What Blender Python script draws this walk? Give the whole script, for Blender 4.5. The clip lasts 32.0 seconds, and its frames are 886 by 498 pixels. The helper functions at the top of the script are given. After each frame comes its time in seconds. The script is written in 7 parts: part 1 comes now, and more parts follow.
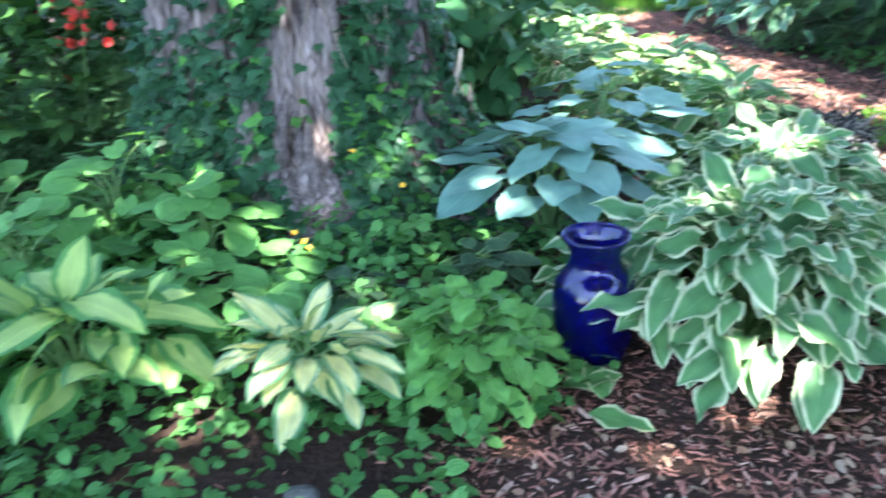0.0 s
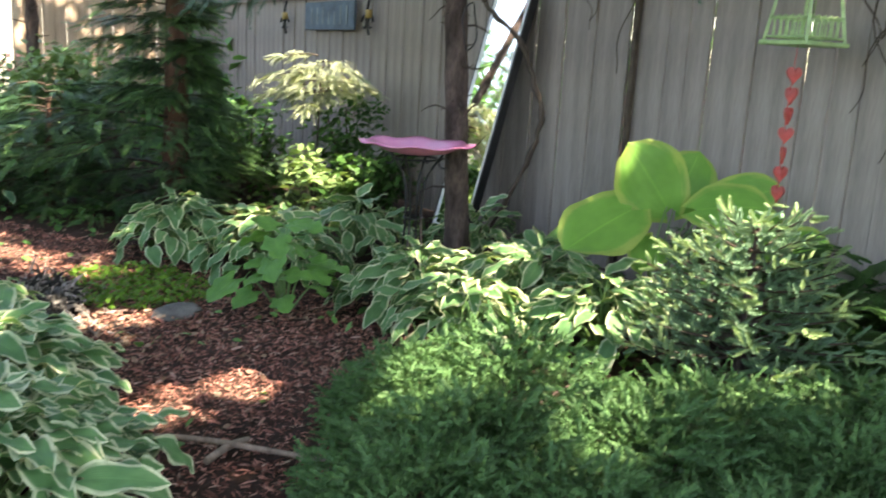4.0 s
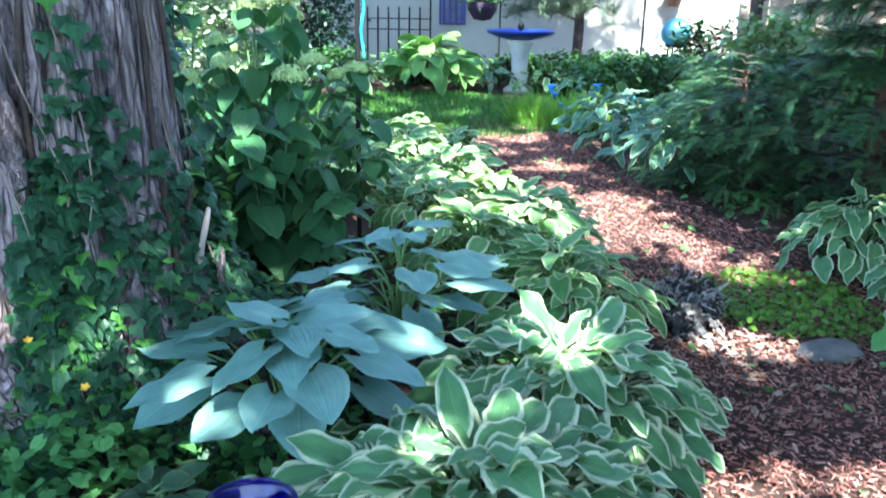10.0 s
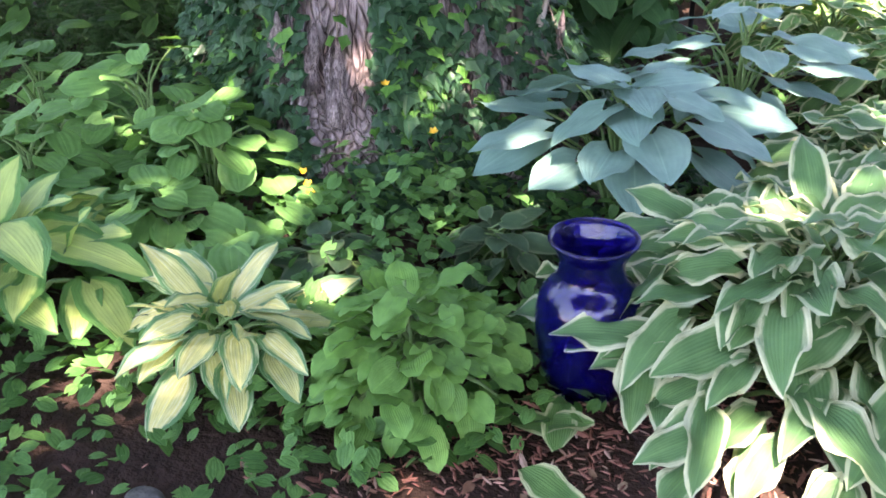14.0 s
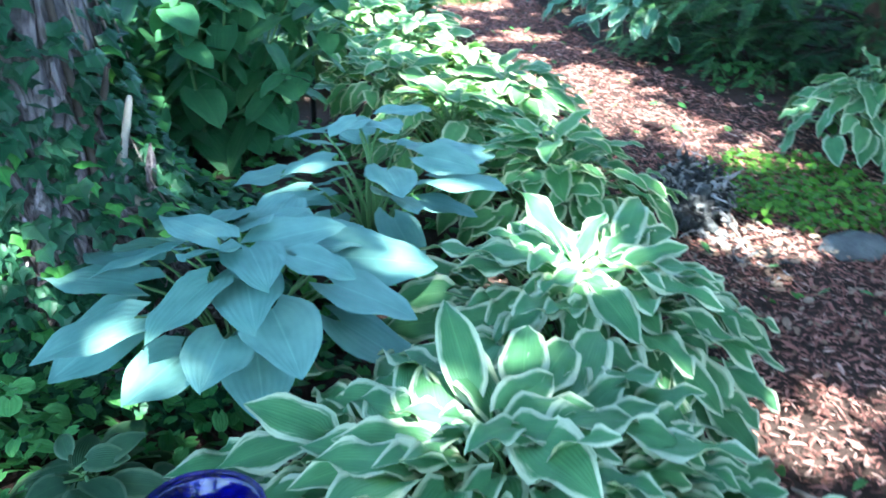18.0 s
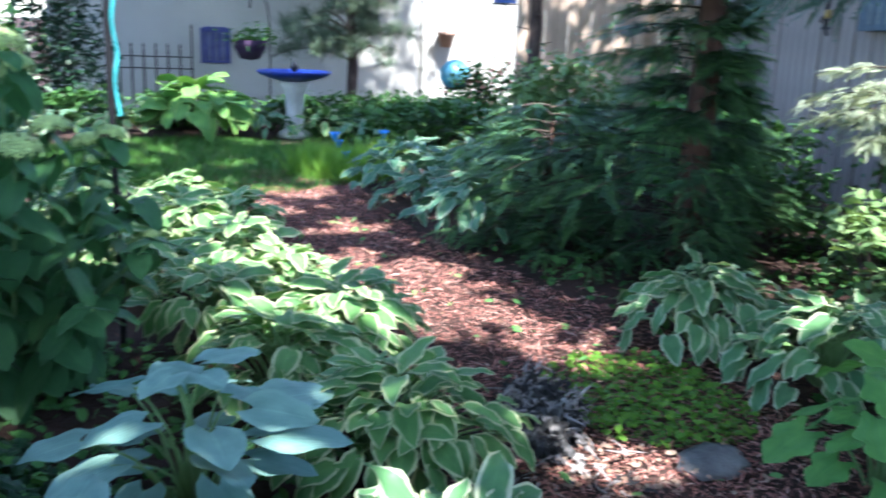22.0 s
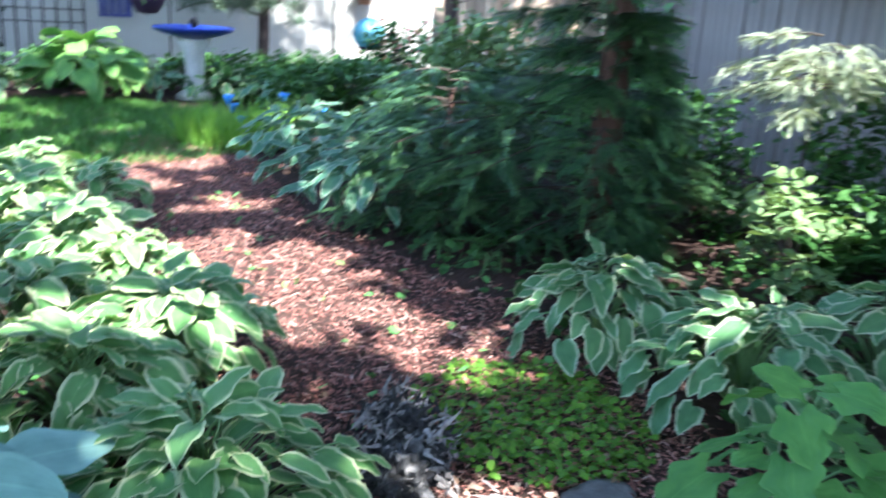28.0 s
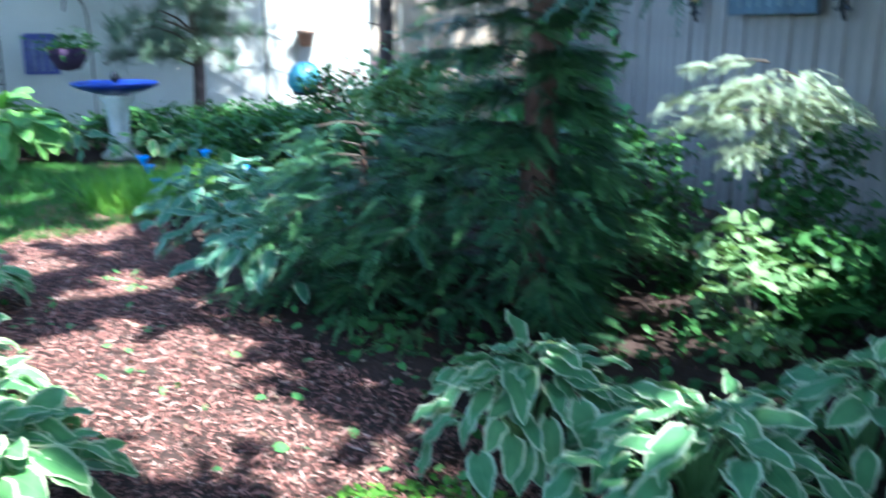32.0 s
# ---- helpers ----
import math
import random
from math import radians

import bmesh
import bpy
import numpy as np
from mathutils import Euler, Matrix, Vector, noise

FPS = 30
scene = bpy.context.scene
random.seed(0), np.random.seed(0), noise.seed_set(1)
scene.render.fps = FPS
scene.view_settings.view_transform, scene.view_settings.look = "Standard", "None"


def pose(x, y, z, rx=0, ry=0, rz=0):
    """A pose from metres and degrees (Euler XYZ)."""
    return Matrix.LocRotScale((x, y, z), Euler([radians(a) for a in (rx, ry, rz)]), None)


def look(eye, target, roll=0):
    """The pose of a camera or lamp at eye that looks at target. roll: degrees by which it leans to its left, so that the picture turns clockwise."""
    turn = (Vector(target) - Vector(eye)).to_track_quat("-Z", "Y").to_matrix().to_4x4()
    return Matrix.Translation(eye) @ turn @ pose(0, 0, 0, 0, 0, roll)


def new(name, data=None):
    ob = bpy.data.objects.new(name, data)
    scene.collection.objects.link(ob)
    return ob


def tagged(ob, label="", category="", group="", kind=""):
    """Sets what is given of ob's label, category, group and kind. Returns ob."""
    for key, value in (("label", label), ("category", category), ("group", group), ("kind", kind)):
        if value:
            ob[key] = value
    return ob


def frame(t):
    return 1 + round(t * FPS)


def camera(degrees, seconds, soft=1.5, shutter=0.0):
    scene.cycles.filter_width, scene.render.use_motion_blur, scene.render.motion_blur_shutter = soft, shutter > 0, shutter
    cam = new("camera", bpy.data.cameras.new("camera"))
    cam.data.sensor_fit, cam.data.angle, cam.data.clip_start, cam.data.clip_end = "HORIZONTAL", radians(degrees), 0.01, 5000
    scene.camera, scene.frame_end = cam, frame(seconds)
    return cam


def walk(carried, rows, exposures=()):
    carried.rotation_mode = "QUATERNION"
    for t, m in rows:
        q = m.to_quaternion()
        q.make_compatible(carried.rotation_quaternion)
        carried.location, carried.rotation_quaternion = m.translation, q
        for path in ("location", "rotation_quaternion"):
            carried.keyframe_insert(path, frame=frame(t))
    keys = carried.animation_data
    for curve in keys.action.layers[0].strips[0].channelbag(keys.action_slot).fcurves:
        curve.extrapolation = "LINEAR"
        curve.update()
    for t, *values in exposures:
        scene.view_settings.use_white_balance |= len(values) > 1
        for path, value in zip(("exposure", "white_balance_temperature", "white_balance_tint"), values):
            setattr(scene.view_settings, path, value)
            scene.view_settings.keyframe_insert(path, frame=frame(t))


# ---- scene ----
# ---- camera ----
# seconds, eye x y z, turn to the left, pitch, lean
PATH = [
    (0, -0.087, 0.005, 1.168, 2.82, -22.25, -2.25),
    (0.5, -0.063, 0.050, 1.176, -5.21, -21.66, -1.05),
    (1, -0.044, 0.062, 1.178, -9.29, -22.44, -0.70),
    (1.5, -0.035, 0.051, 1.189, -11.94, -20.74, 0.40),
    (2, -0.027, 0.039, 1.205, -14.08, -17.47, -0.26),
    (2.5, -0.013, 0.038, 1.222, -21.47, -16.10, 2.28),
    (3, 0.012, 0.045, 1.231, -32.43, -14.29, 3.34),
    (3.5, 0.067, 0.053, 1.227, -41.11, -14.23, 2.80),
    (5.5, 0.069, 0.041, 1.261, -51.33, -7.48, 4.61),
    (6, 0.052, 0.043, 1.245, -47.79, -8.74, 5.66),
    (6.5, -0.018, 0.096, 1.281, -39.38, -12.03, 4.90),
    (7, -0.042, 0.167, 1.237, -32.62, -15.13, 5.53),
    (7.5, 0.058, 0.269, 1.230, -25.68, -14.48, 5.23),
    (8, 0.182, 0.355, 1.224, -20.17, -18.09, 3.52),
    (8.5, 0.264, 0.501, 1.234, -17.39, -18.15, 3.42),
    (9, 0.357, 0.604, 1.261, -12.99, -17.80, 1.19),
    (9.5, 0.486, 0.603, 1.271, -1.10, -17.58, 3.18),
    (10, 0.544, 0.635, 1.285, -0.41, -16.61, 0.98),
    (10.5, 0.541, 0.646, 1.296, 0.90, -13.57, 1.61),
    (11, 0.534, 0.616, 1.291, 2.45, -15.73, 0.40),
    (11.5, 0.517, 0.605, 1.256, 8.26, -18.14, -0.91),
    (12, 0.503, 0.597, 1.206, 11.68, -19.76, -0.66),
    (12.5, 0.489, 0.603, 1.182, 10.95, -23.62, 0.40),
    (13, 0.475, 0.598, 1.144, 14.31, -26.32, -0.76),
    (13.5, 0.433, 0.569, 1.133, 19.93, -28.39, -1.25),
    (15.5, 0.471, 0.585, 1.146, 16.29, -26.48, -3.54),
    (16, 0.511, 0.607, 1.173, 8.60, -27.48, -2.11),
    (16.5, 0.520, 0.702, 1.188, 1.22, -26.37, -0.56),
    (17, 0.476, 0.872, 1.179, -6.02, -25.55, -1.15),
    (17.5, 0.441, 0.996, 1.184, -6.97, -26.02, -2.08),
    (18, 0.458, 1.109, 1.194, -4.17, -24.74, 1.07),
    (18.5, 0.504, 1.243, 1.224, 0.13, -25.49, 2.20),
    (19, 0.472, 1.390, 1.232, 1.68, -24.31, 0.93),
    (19.5, 0.405, 1.513, 1.250, -1.45, -19.89, 0.71),
    (20, 0.415, 1.486, 1.291, 4.68, -15.90, -3.00),
    (20.5, 0.423, 1.454, 1.314, 3.83, -14.01, -0.82),
    (21, 0.443, 1.436, 1.320, -1.90, -12.25, -0.14),
    (21.5, 0.460, 1.403, 1.317, -7.10, -13.56, 1.85),
    (22, 0.462, 1.429, 1.318, -15.80, -14.02, 2.18),
    (22.5, 0.465, 1.449, 1.318, -23.93, -11.96, 1.68),
    (23, 0.507, 1.457, 1.338, -31.28, -11.76, 0.58),
    (23.5, 0.547, 1.464, 1.339, -37.05, -11.03, 0.81),
    (24, 0.581, 1.425, 1.345, -41.81, -12.83, 1.68),
    (24.5, 0.606, 1.406, 1.365, -44.20, -11.86, 2.31),
    (26.5, 0.587, 1.365, 1.335, -34.43, -12.89, 3.74),
    (27, 0.636, 1.442, 1.325, -28.47, -14.60, 4.26),
    (27.5, 0.730, 1.705, 1.321, -27.65, -14.20, 1.10),
    (28, 0.873, 1.872, 1.307, -20.14, -16.35, 3.36),
    (28.5, 0.979, 2.005, 1.290, -12.92, -20.09, 3.63),
    (29, 1.045, 2.229, 1.309, -14.05, -19.21, -0.78),
    (29.5, 1.171, 2.299, 1.302, -8.82, -18.17, 3.53),
    (30, 1.262, 2.339, 1.334, -7.45, -16.69, 1.39),
    (30.5, 1.274, 2.360, 1.355, -5.80, -13.95, 2.84),
    (31, 1.259, 2.340, 1.374, -10.20, -12.18, 2.88),
    (31.5, 1.287, 2.318, 1.368, -13.30, -10.71, 2.46),
    (32, 1.343, 2.314, 1.363, -21.56, -14.35, 0.12),
]
cam = camera(53.64, 32.0, soft=1.8, shutter=0.45)
walk(cam, [(t, pose(x, y, z, 90 + p, 0, a) @ pose(0, 0, 0, 0, 0, r)) for t, x, y, z, a, p, r in PATH],
     # seconds, stops, white balance: the clip's camera drifts between cool and warm
     [(0.0, 3.55, 6050, 9), (1.0, 3.50, 5700, 6), (2.0, 3.25, 5700, 13), (3.0, 3.05, 6200, 21), (4.2, 2.90, 8500, 14), (5.5, 2.85, 9600, 15), (6.0, 2.60, 9200, 14), (6.8, 2.70, 7300, 20), (7.6, 2.85, 6200, 12), (9.0, 3.15, 5400, 9),
      (10.0, 3.15, 5600, 8), (11.0, 3.10, 5700, 13), (11.8, 3.10, 6550, 19), (13.0, 3.43, 7350, 30), (15.5, 3.38, 7250, 32), (16.2, 3.35, 6100, 24), (17.0, 3.40, 5300, -3), (18.0, 3.45, 5300, 0), (19.0, 3.35, 5050, 10), (20.0, 3.35, 5550, 18), (21.0, 3.00, 5850, 18), (22.0, 2.62, 5700, 15), (23.0, 2.60, 5600, 14), (24.0, 2.75, 6000, 11), (26.5, 2.90, 5900, 11),
      (28.0, 2.95, 5700, 13), (29.0, 3.10, 4650, -8), (30.0, 2.95, 4850, -5), (31.0, 2.65, 5250, 5), (32.0, 2.75, 5100, 3)])

# ---- world, sun, exposure ----
SUN_ELEV, SUN_AZ = 58.0, 170.0      # degrees; azimuth clockwise from +y of where the sun stands
world = bpy.data.worlds.new("sky")
scene.world = world
world.use_nodes = True
wn = world.node_tree.nodes
sky = wn.new("ShaderNodeTexSky")
sky.sky_type, sky.sun_disc = "NISHITA", False
sky.sun_elevation, sky.sun_rotation = radians(SUN_ELEV), radians(SUN_AZ)
world.node_tree.links.new(sky.outputs[0], wn["Background"].inputs[0])
wn["Background"].inputs[1].default_value = 0.15
sun_data = bpy.data.lights.new("sun", "SUN")
sun_data.energy, sun_data.angle, sun_data.color = 4.4, radians(0.5), (1.0, 0.94, 0.84)
sun = new("sun", sun_data)
_sd = Vector((math.sin(radians(SUN_AZ)) * math.cos(radians(SUN_ELEV)), math.cos(radians(SUN_AZ)) * math.cos(radians(SUN_ELEV)), math.sin(radians(SUN_ELEV))))
sun.matrix_world = look(_sd * 40, (0, 0, 0))

# ---- materials ----
def node_mat(name):
    m = bpy.data.materials.new(name)
    m.use_nodes = True
    nt = m.node_tree
    return m, nt, nt.nodes["Principled BSDF"], nt.nodes["Material Output"]


def add(nt, kind, **kw):
    n = nt.nodes.new(kind)
    for k, v in kw.items():
        n.inputs[k].default_value = v
    return n


def ramp(nt, src, stops):
    r = nt.nodes.new("ShaderNodeValToRGB")
    el = r.color_ramp.elements
    while len(el) < len(stops):
        el.new(0.5)
    for e, (p, c) in zip(el, stops):
        e.position, e.color = p, (*c, 1)
    nt.links.new(src, r.inputs[0])
    return r.outputs[0]


def mixc(nt, fac, a, b, blend="MIX"):
    n = nt.nodes.new("ShaderNodeMix")
    n.data_type, n.blend_type = "RGBA", blend
    for sock, val in ((n.inputs[0], fac), (n.inputs[6], a), (n.inputs[7], b)):
        if hasattr(val, "is_output"):
            nt.links.new(val, sock)
        else:
            sock.default_value = val if not isinstance(val, tuple) else (*val, 1)
    return n.outputs[2]


def math_node(nt, op, a, b=None):
    n = nt.nodes.new("ShaderNodeMath")
    n.operation = op
    for sock, val in zip(n.inputs, (a, b)):
        if val is None:
            continue
        if hasattr(val, "is_output"):
            nt.links.new(val, sock)
        else:
            sock.default_value = val
    return n.outputs[0]


def bump(nt, bsdf, height, strength=0.3, dist=0.01):
    b = add(nt, "ShaderNodeBump", Strength=strength, Distance=dist)
    nt.links.new(height, b.inputs["Height"])
    nt.links.new(b.outputs[0], bsdf.inputs["Normal"])


def noise_tex(nt, scale, detail=4.0, coord="Object", stretch=None):
    tc = nt.nodes.new("ShaderNodeTexCoord")
    n = add(nt, "ShaderNodeTexNoise", Scale=scale, Detail=detail)
    src = tc.outputs[coord]
    if stretch:
        mp = nt.nodes.new("ShaderNodeMapping")
        mp.inputs["Scale"].default_value = stretch
        nt.links.new(src, mp.inputs[0])
        src = mp.outputs[0]
    nt.links.new(src, n.inputs["Vector"])
    return n.outputs[0]


def plain_mat(name, col, rough=0.6, metal=0.0, vary=0.25, scale=6.0, fine=60.0, bumps=0.15, dist=0.004, coord="Object", stretch=None, island=0.0, spec=0.5):
    """A surface with two scales of variation and fine relief."""
    m, nt, b, _ = node_mat(name)
    big, small = noise_tex(nt, scale, 5, coord, stretch), noise_tex(nt, fine, 3, coord, stretch)
    dark, light = tuple(c * (1 - vary) for c in col), tuple(min(1, c * (1 + vary)) for c in col)
    c1 = ramp(nt, big, [(0.3, dark), (0.7, light)])
    c2 = ramp(nt, small, [(0.3, (1 - vary * 0.5,) * 3), (0.7, (1 + vary * 0.3,) * 3)])
    out = mixc(nt, 1.0, c1, c2, "MULTIPLY")
    if island:
        g = nt.nodes.new("ShaderNodeNewGeometry")
        r = ramp(nt, g.outputs["Random Per Island"], [(0.0, (1 - island,) * 3), (1.0, (1 + island,) * 3)])
        out = mixc(nt, 1.0, out, r, "MULTIPLY")
    nt.links.new(out, b.inputs["Base Color"])
    b.inputs["Roughness"].default_value, b.inputs["Metallic"].default_value = rough, metal
    b.inputs["Specular IOR Level"].default_value = spec if rough < 0.75 else 0.15
    if bumps:
        bump(nt, b, small, bumps, dist)
    return m


def leaf_mat(name, mid, edge=None, start=0.72, rough=0.42, veins=14.0, glow=0.3, island=False, vary=0.2, vein_depth=0.2, feather=0.5, streak=None):
    """A leaf: colour from midrib to margin by its UV, a margin that feathers in along the veins, light through the blade."""
    m, nt, b, out = node_mat(name)
    mid, edge = tuple(c * 0.78 for c in mid), tuple(c * 0.8 for c in edge or mid)
    uvn = nt.nodes.new("ShaderNodeUVMap")
    uvn.uv_map = "UVMap"
    sep = nt.nodes.new("ShaderNodeSeparateXYZ")
    nt.links.new(uvn.outputs[0], sep.inputs[0])
    if island:
        src = nt.nodes.new("ShaderNodeNewGeometry").outputs["Random Per Island"]
    else:
        src = nt.nodes.new("ShaderNodeObjectInfo").outputs["Random"]
    u = math_node(nt, "ABSOLUTE", math_node(nt, "SUBTRACT", math_node(nt, "MULTIPLY", sep.outputs[0], 2.0), 1.0))

    def along(across, down):
        """Noise drawn out along the blade, other on every leaf."""
        co = nt.nodes.new("ShaderNodeCombineXYZ")
        nt.links.new(math_node(nt, "MULTIPLY", sep.outputs[0], across), co.inputs[0])
        nt.links.new(math_node(nt, "MULTIPLY", sep.outputs[1], down), co.inputs[1])
        nt.links.new(math_node(nt, "MULTIPLY", src, 91.0), co.inputs[2])
        n = add(nt, "ShaderNodeTexNoise", Scale=1.0, Detail=3.0)
        nt.links.new(co.outputs[0], n.inputs["Vector"])
        return n.outputs[0]

    wob = math_node(nt, "ADD", u, math_node(nt, "MULTIPLY", math_node(nt, "SUBTRACT", along(16.0, 4.5), 0.5), feather))
    wob = math_node(nt, "ADD", wob, math_node(nt, "MULTIPLY", math_node(nt, "POWER", sep.outputs[1], 9.0), 0.5))
    half = tuple((p + q) / 2 for p, q in zip(mid, edge))
    col = ramp(nt, wob, [(max(0.0, start - 0.1), mid), (max(0.02, start - 0.02), half), (min(1.0, start + 0.05), edge)])
    if streak:
        col = mixc(nt, ramp(nt, along(20.0, 2.0), [(0.5, (0, 0, 0)), (0.68, (0.7, 0.7, 0.7))]), col, streak)
    rnd = ramp(nt, src, [(0.0, (1 - vary, 1 - vary * 0.8, 1 - vary)), (1.0, (1 + vary, 1 + vary * 0.7, 1 + vary * 0.5))])
    col = mixc(nt, 1.0, col, rnd, "MULTIPLY")
    col = mixc(nt, 1.0, col, ramp(nt, along(3.0, 3.0), [(0.3, (0.78, 0.82, 0.78)), (0.7, (1.12, 1.08, 1.0))]), "MULTIPLY")
    rib = ramp(nt, u, [(0.0, (1.3, 1.25, 1.2)), (0.05, (1, 1, 1))])
    col = mixc(nt, 1.0, col, rib, "MULTIPLY")
    nt.links.new(col, b.inputs["Base Color"])
    b.inputs["Roughness"].default_value = rough
    b.inputs["Specular IOR Level"].default_value = 0.18
    wave = math_node(nt, "SINE", math_node(nt, "MULTIPLY", u, veins * 3.1416))
    wave = math_node(nt, "ADD", wave, math_node(nt, "MULTIPLY", along(7.0, 6.0), 2.5))
    bump(nt, b, wave, vein_depth, 0.003)
    tr = nt.nodes.new("ShaderNodeBsdfTranslucent")
    nt.links.new(mixc(nt, 1.0, col, (1.0, 1.0, 0.5), "MULTIPLY"), tr.inputs["Color"])
    mx = add(nt, "ShaderNodeMixShader", Fac=glow * 0.85)
    nt.links.new(b.outputs[0], mx.inputs[1])
    nt.links.new(tr.outputs[0], mx.inputs[2])
    nt.links.new(mx.outputs[0], out.inputs["Surface"])
    return m


M_HOSTA_WHITE = leaf_mat("hosta_white_edge", (0.135, 0.31, 0.14), (0.68, 0.76, 0.56), 0.79, rough=0.4)
M_HOSTA_CREAM = leaf_mat("hosta_cream_edge", (0.15, 0.34, 0.12), (0.62, 0.7, 0.44), 0.8)
M_HOSTA_BLUE = leaf_mat("hosta_blue", (0.2, 0.38, 0.35), (0.22, 0.4, 0.37), 0.8, rough=0.45, glow=0.12, vary=0.16, veins=9, vein_depth=0.12)
M_HOSTA_YELLOW = leaf_mat("hosta_yellow_middle", (0.85, 0.86, 0.4), (0.14, 0.36, 0.17), 0.66, feather=0.45, streak=(0.84, 0.88, 0.66))
M_HOSTA_GOLD = leaf_mat("hosta_gold_blade", (0.5, 0.68, 0.24), (0.12, 0.32, 0.1), 0.66, feather=0.5)
M_HOSTA_LIME = leaf_mat("hosta_lime", (0.18, 0.43, 0.12), vary=0.2)
M_HOSTA_GIANT = leaf_mat("hosta_giant", (0.19, 0.44, 0.09), (0.36, 0.5, 0.13), 0.84, rough=0.4, veins=8, vein_depth=0.12, glow=0.22, vary=0.12)
M_HOSTA_DARK = leaf_mat("hosta_dark", (0.06, 0.13, 0.07), (0.13, 0.2, 0.12), 0.8)
M_HOSTA_PALE = leaf_mat("hosta_pale_edge", (0.14, 0.31, 0.14), (0.66, 0.74, 0.54), 0.82, rough=0.4)
M_HOSTA_SHADE = leaf_mat("hosta_shade_green", (0.1, 0.24, 0.15), (0.42, 0.54, 0.42), 0.85)
M_HOSTA_FAR = leaf_mat("hosta_far_green", (0.12, 0.29, 0.075), (0.22, 0.38, 0.11), 0.86)
M_HYDRANGEA = leaf_mat("hydrangea_leaf", (0.075, 0.21, 0.09), (0.085, 0.23, 0.1), 0.9, veins=9, glow=0.25)
M_HEART = leaf_mat("heart_leaf", (0.13, 0.33, 0.09), (0.15, 0.36, 0.1), 0.9, veins=5)
M_IVY_NEW = leaf_mat("young_ivy_leaf", (0.09, 0.27, 0.06), (0.12, 0.32, 0.08), 0.6, rough=0.5, veins=3, glow=0.25, island=True, vary=0.35)
# light green leaf, brightened further by sunlight put into its colour
M_SUNLEAF = leaf_mat("sunlit_light_green_leaf", (0.22, 0.36, 0.16), (0.27, 0.41, 0.2), 0.85, veins=5, island=True, vary=0.3)
# pale hemlock needles: the sun on them is put into the colour
M_SUNYEW = leaf_mat("sunlit_hemlock_needle", (0.44, 0.53, 0.43), (0.5, 0.58, 0.48), 0.8, veins=1, island=True, vary=0.3, glow=0.4)
M_HEMTIP = leaf_mat("hemlock_new_growth", (0.11, 0.24, 0.1), (0.13, 0.28, 0.12), 0.8, veins=1, island=True, vary=0.4, glow=0.25)
M_IVY = leaf_mat("ivy_leaf", (0.028, 0.092, 0.048), (0.05, 0.135, 0.075), 0.6, rough=0.38, veins=3, glow=0.15, island=True, vary=0.45)
M_COVER = leaf_mat("ground_cover_leaf", (0.1, 0.28, 0.09), (0.12, 0.32, 0.1), 0.8, veins=4, island=True, vary=0.4)
M_WEED = leaf_mat("violet_leaf", (0.15, 0.37, 0.12), (0.17, 0.41, 0.13), 0.85, veins=5, island=True, vary=0.3)
M_JENNY = leaf_mat("creeping_jenny_leaf", (0.13, 0.29, 0.04), (0.14, 0.3, 0.04), 0.8, veins=2, island=True, vary=0.4)
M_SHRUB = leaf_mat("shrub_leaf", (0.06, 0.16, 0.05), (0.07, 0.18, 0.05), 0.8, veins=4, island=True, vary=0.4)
M_CANOPY = leaf_mat("maple_leaf", (0.06, 0.15, 0.04), (0.07, 0.17, 0.045), 0.8, veins=4, island=True, vary=0.3, glow=0.35)
M_GRASS = leaf_mat("grass_blade", (0.07, 0.2, 0.04), (0.09, 0.24, 0.05), 0.7, veins=1, island=True, vary=0.35)
M_GOLDGRASS = leaf_mat("light_grass_blade", (0.2, 0.42, 0.06), (0.22, 0.45, 0.07), 0.7, veins=1, island=True, vary=0.3)
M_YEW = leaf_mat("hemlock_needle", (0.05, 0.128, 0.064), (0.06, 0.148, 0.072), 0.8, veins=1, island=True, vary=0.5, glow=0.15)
# cedar leaf darkened so that its colour carries the shade it stands in
M_CEDAR = leaf_mat("shaded_cedar_leaf", (0.025, 0.07, 0.04), (0.03, 0.08, 0.045), 0.8, veins=1, island=True, vary=0.4, glow=0.1)
M_DWARF = leaf_mat("dwarf_spruce_needle", (0.19, 0.35, 0.25), (0.24, 0.42, 0.3), 0.8, veins=1, island=True, vary=0.4, glow=0.1)
M_DWARFTIP = leaf_mat("dwarf_spruce_new_needle", (0.34, 0.52, 0.28), (0.4, 0.58, 0.32), 0.8, veins=1, island=True, vary=0.3, glow=0.15)
M_SILVER = leaf_mat("silver_green_leaf", (0.26, 0.36, 0.26), (0.3, 0.4, 0.3), 0.8, veins=2, island=True, vary=0.3, glow=0.2)
M_SPRUCE = leaf_mat("spruce_needle", (0.1, 0.19, 0.165), (0.13, 0.23, 0.2), 0.8, veins=1, island=True, vary=0.4, glow=0.1)
M_JUNIPER = leaf_mat("juniper_needle", (0.08, 0.19, 0.085), (0.11, 0.25, 0.1), 0.8, veins=1, island=True, vary=0.45, glow=0.2)
M_FERN = leaf_mat("fern_leaf", (0.05, 0.14, 0.04), (0.06, 0.16, 0.05), 0.8, veins=2, island=True, vary=0.3)
M_PINE = leaf_mat("pine_needle", (0.09, 0.14, 0.1), (0.1, 0.16, 0.11), 0.8, veins=1, island=True, vary=0.35, glow=0.1)
M_STEM = plain_mat("green_stem", (0.13, 0.24, 0.08), 0.5, island=0.2)
M_SOIL = plain_mat("soil", (0.045, 0.028, 0.022), 0.95, vary=0.45, scale=3, fine=45, bumps=0.8, dist=0.02)
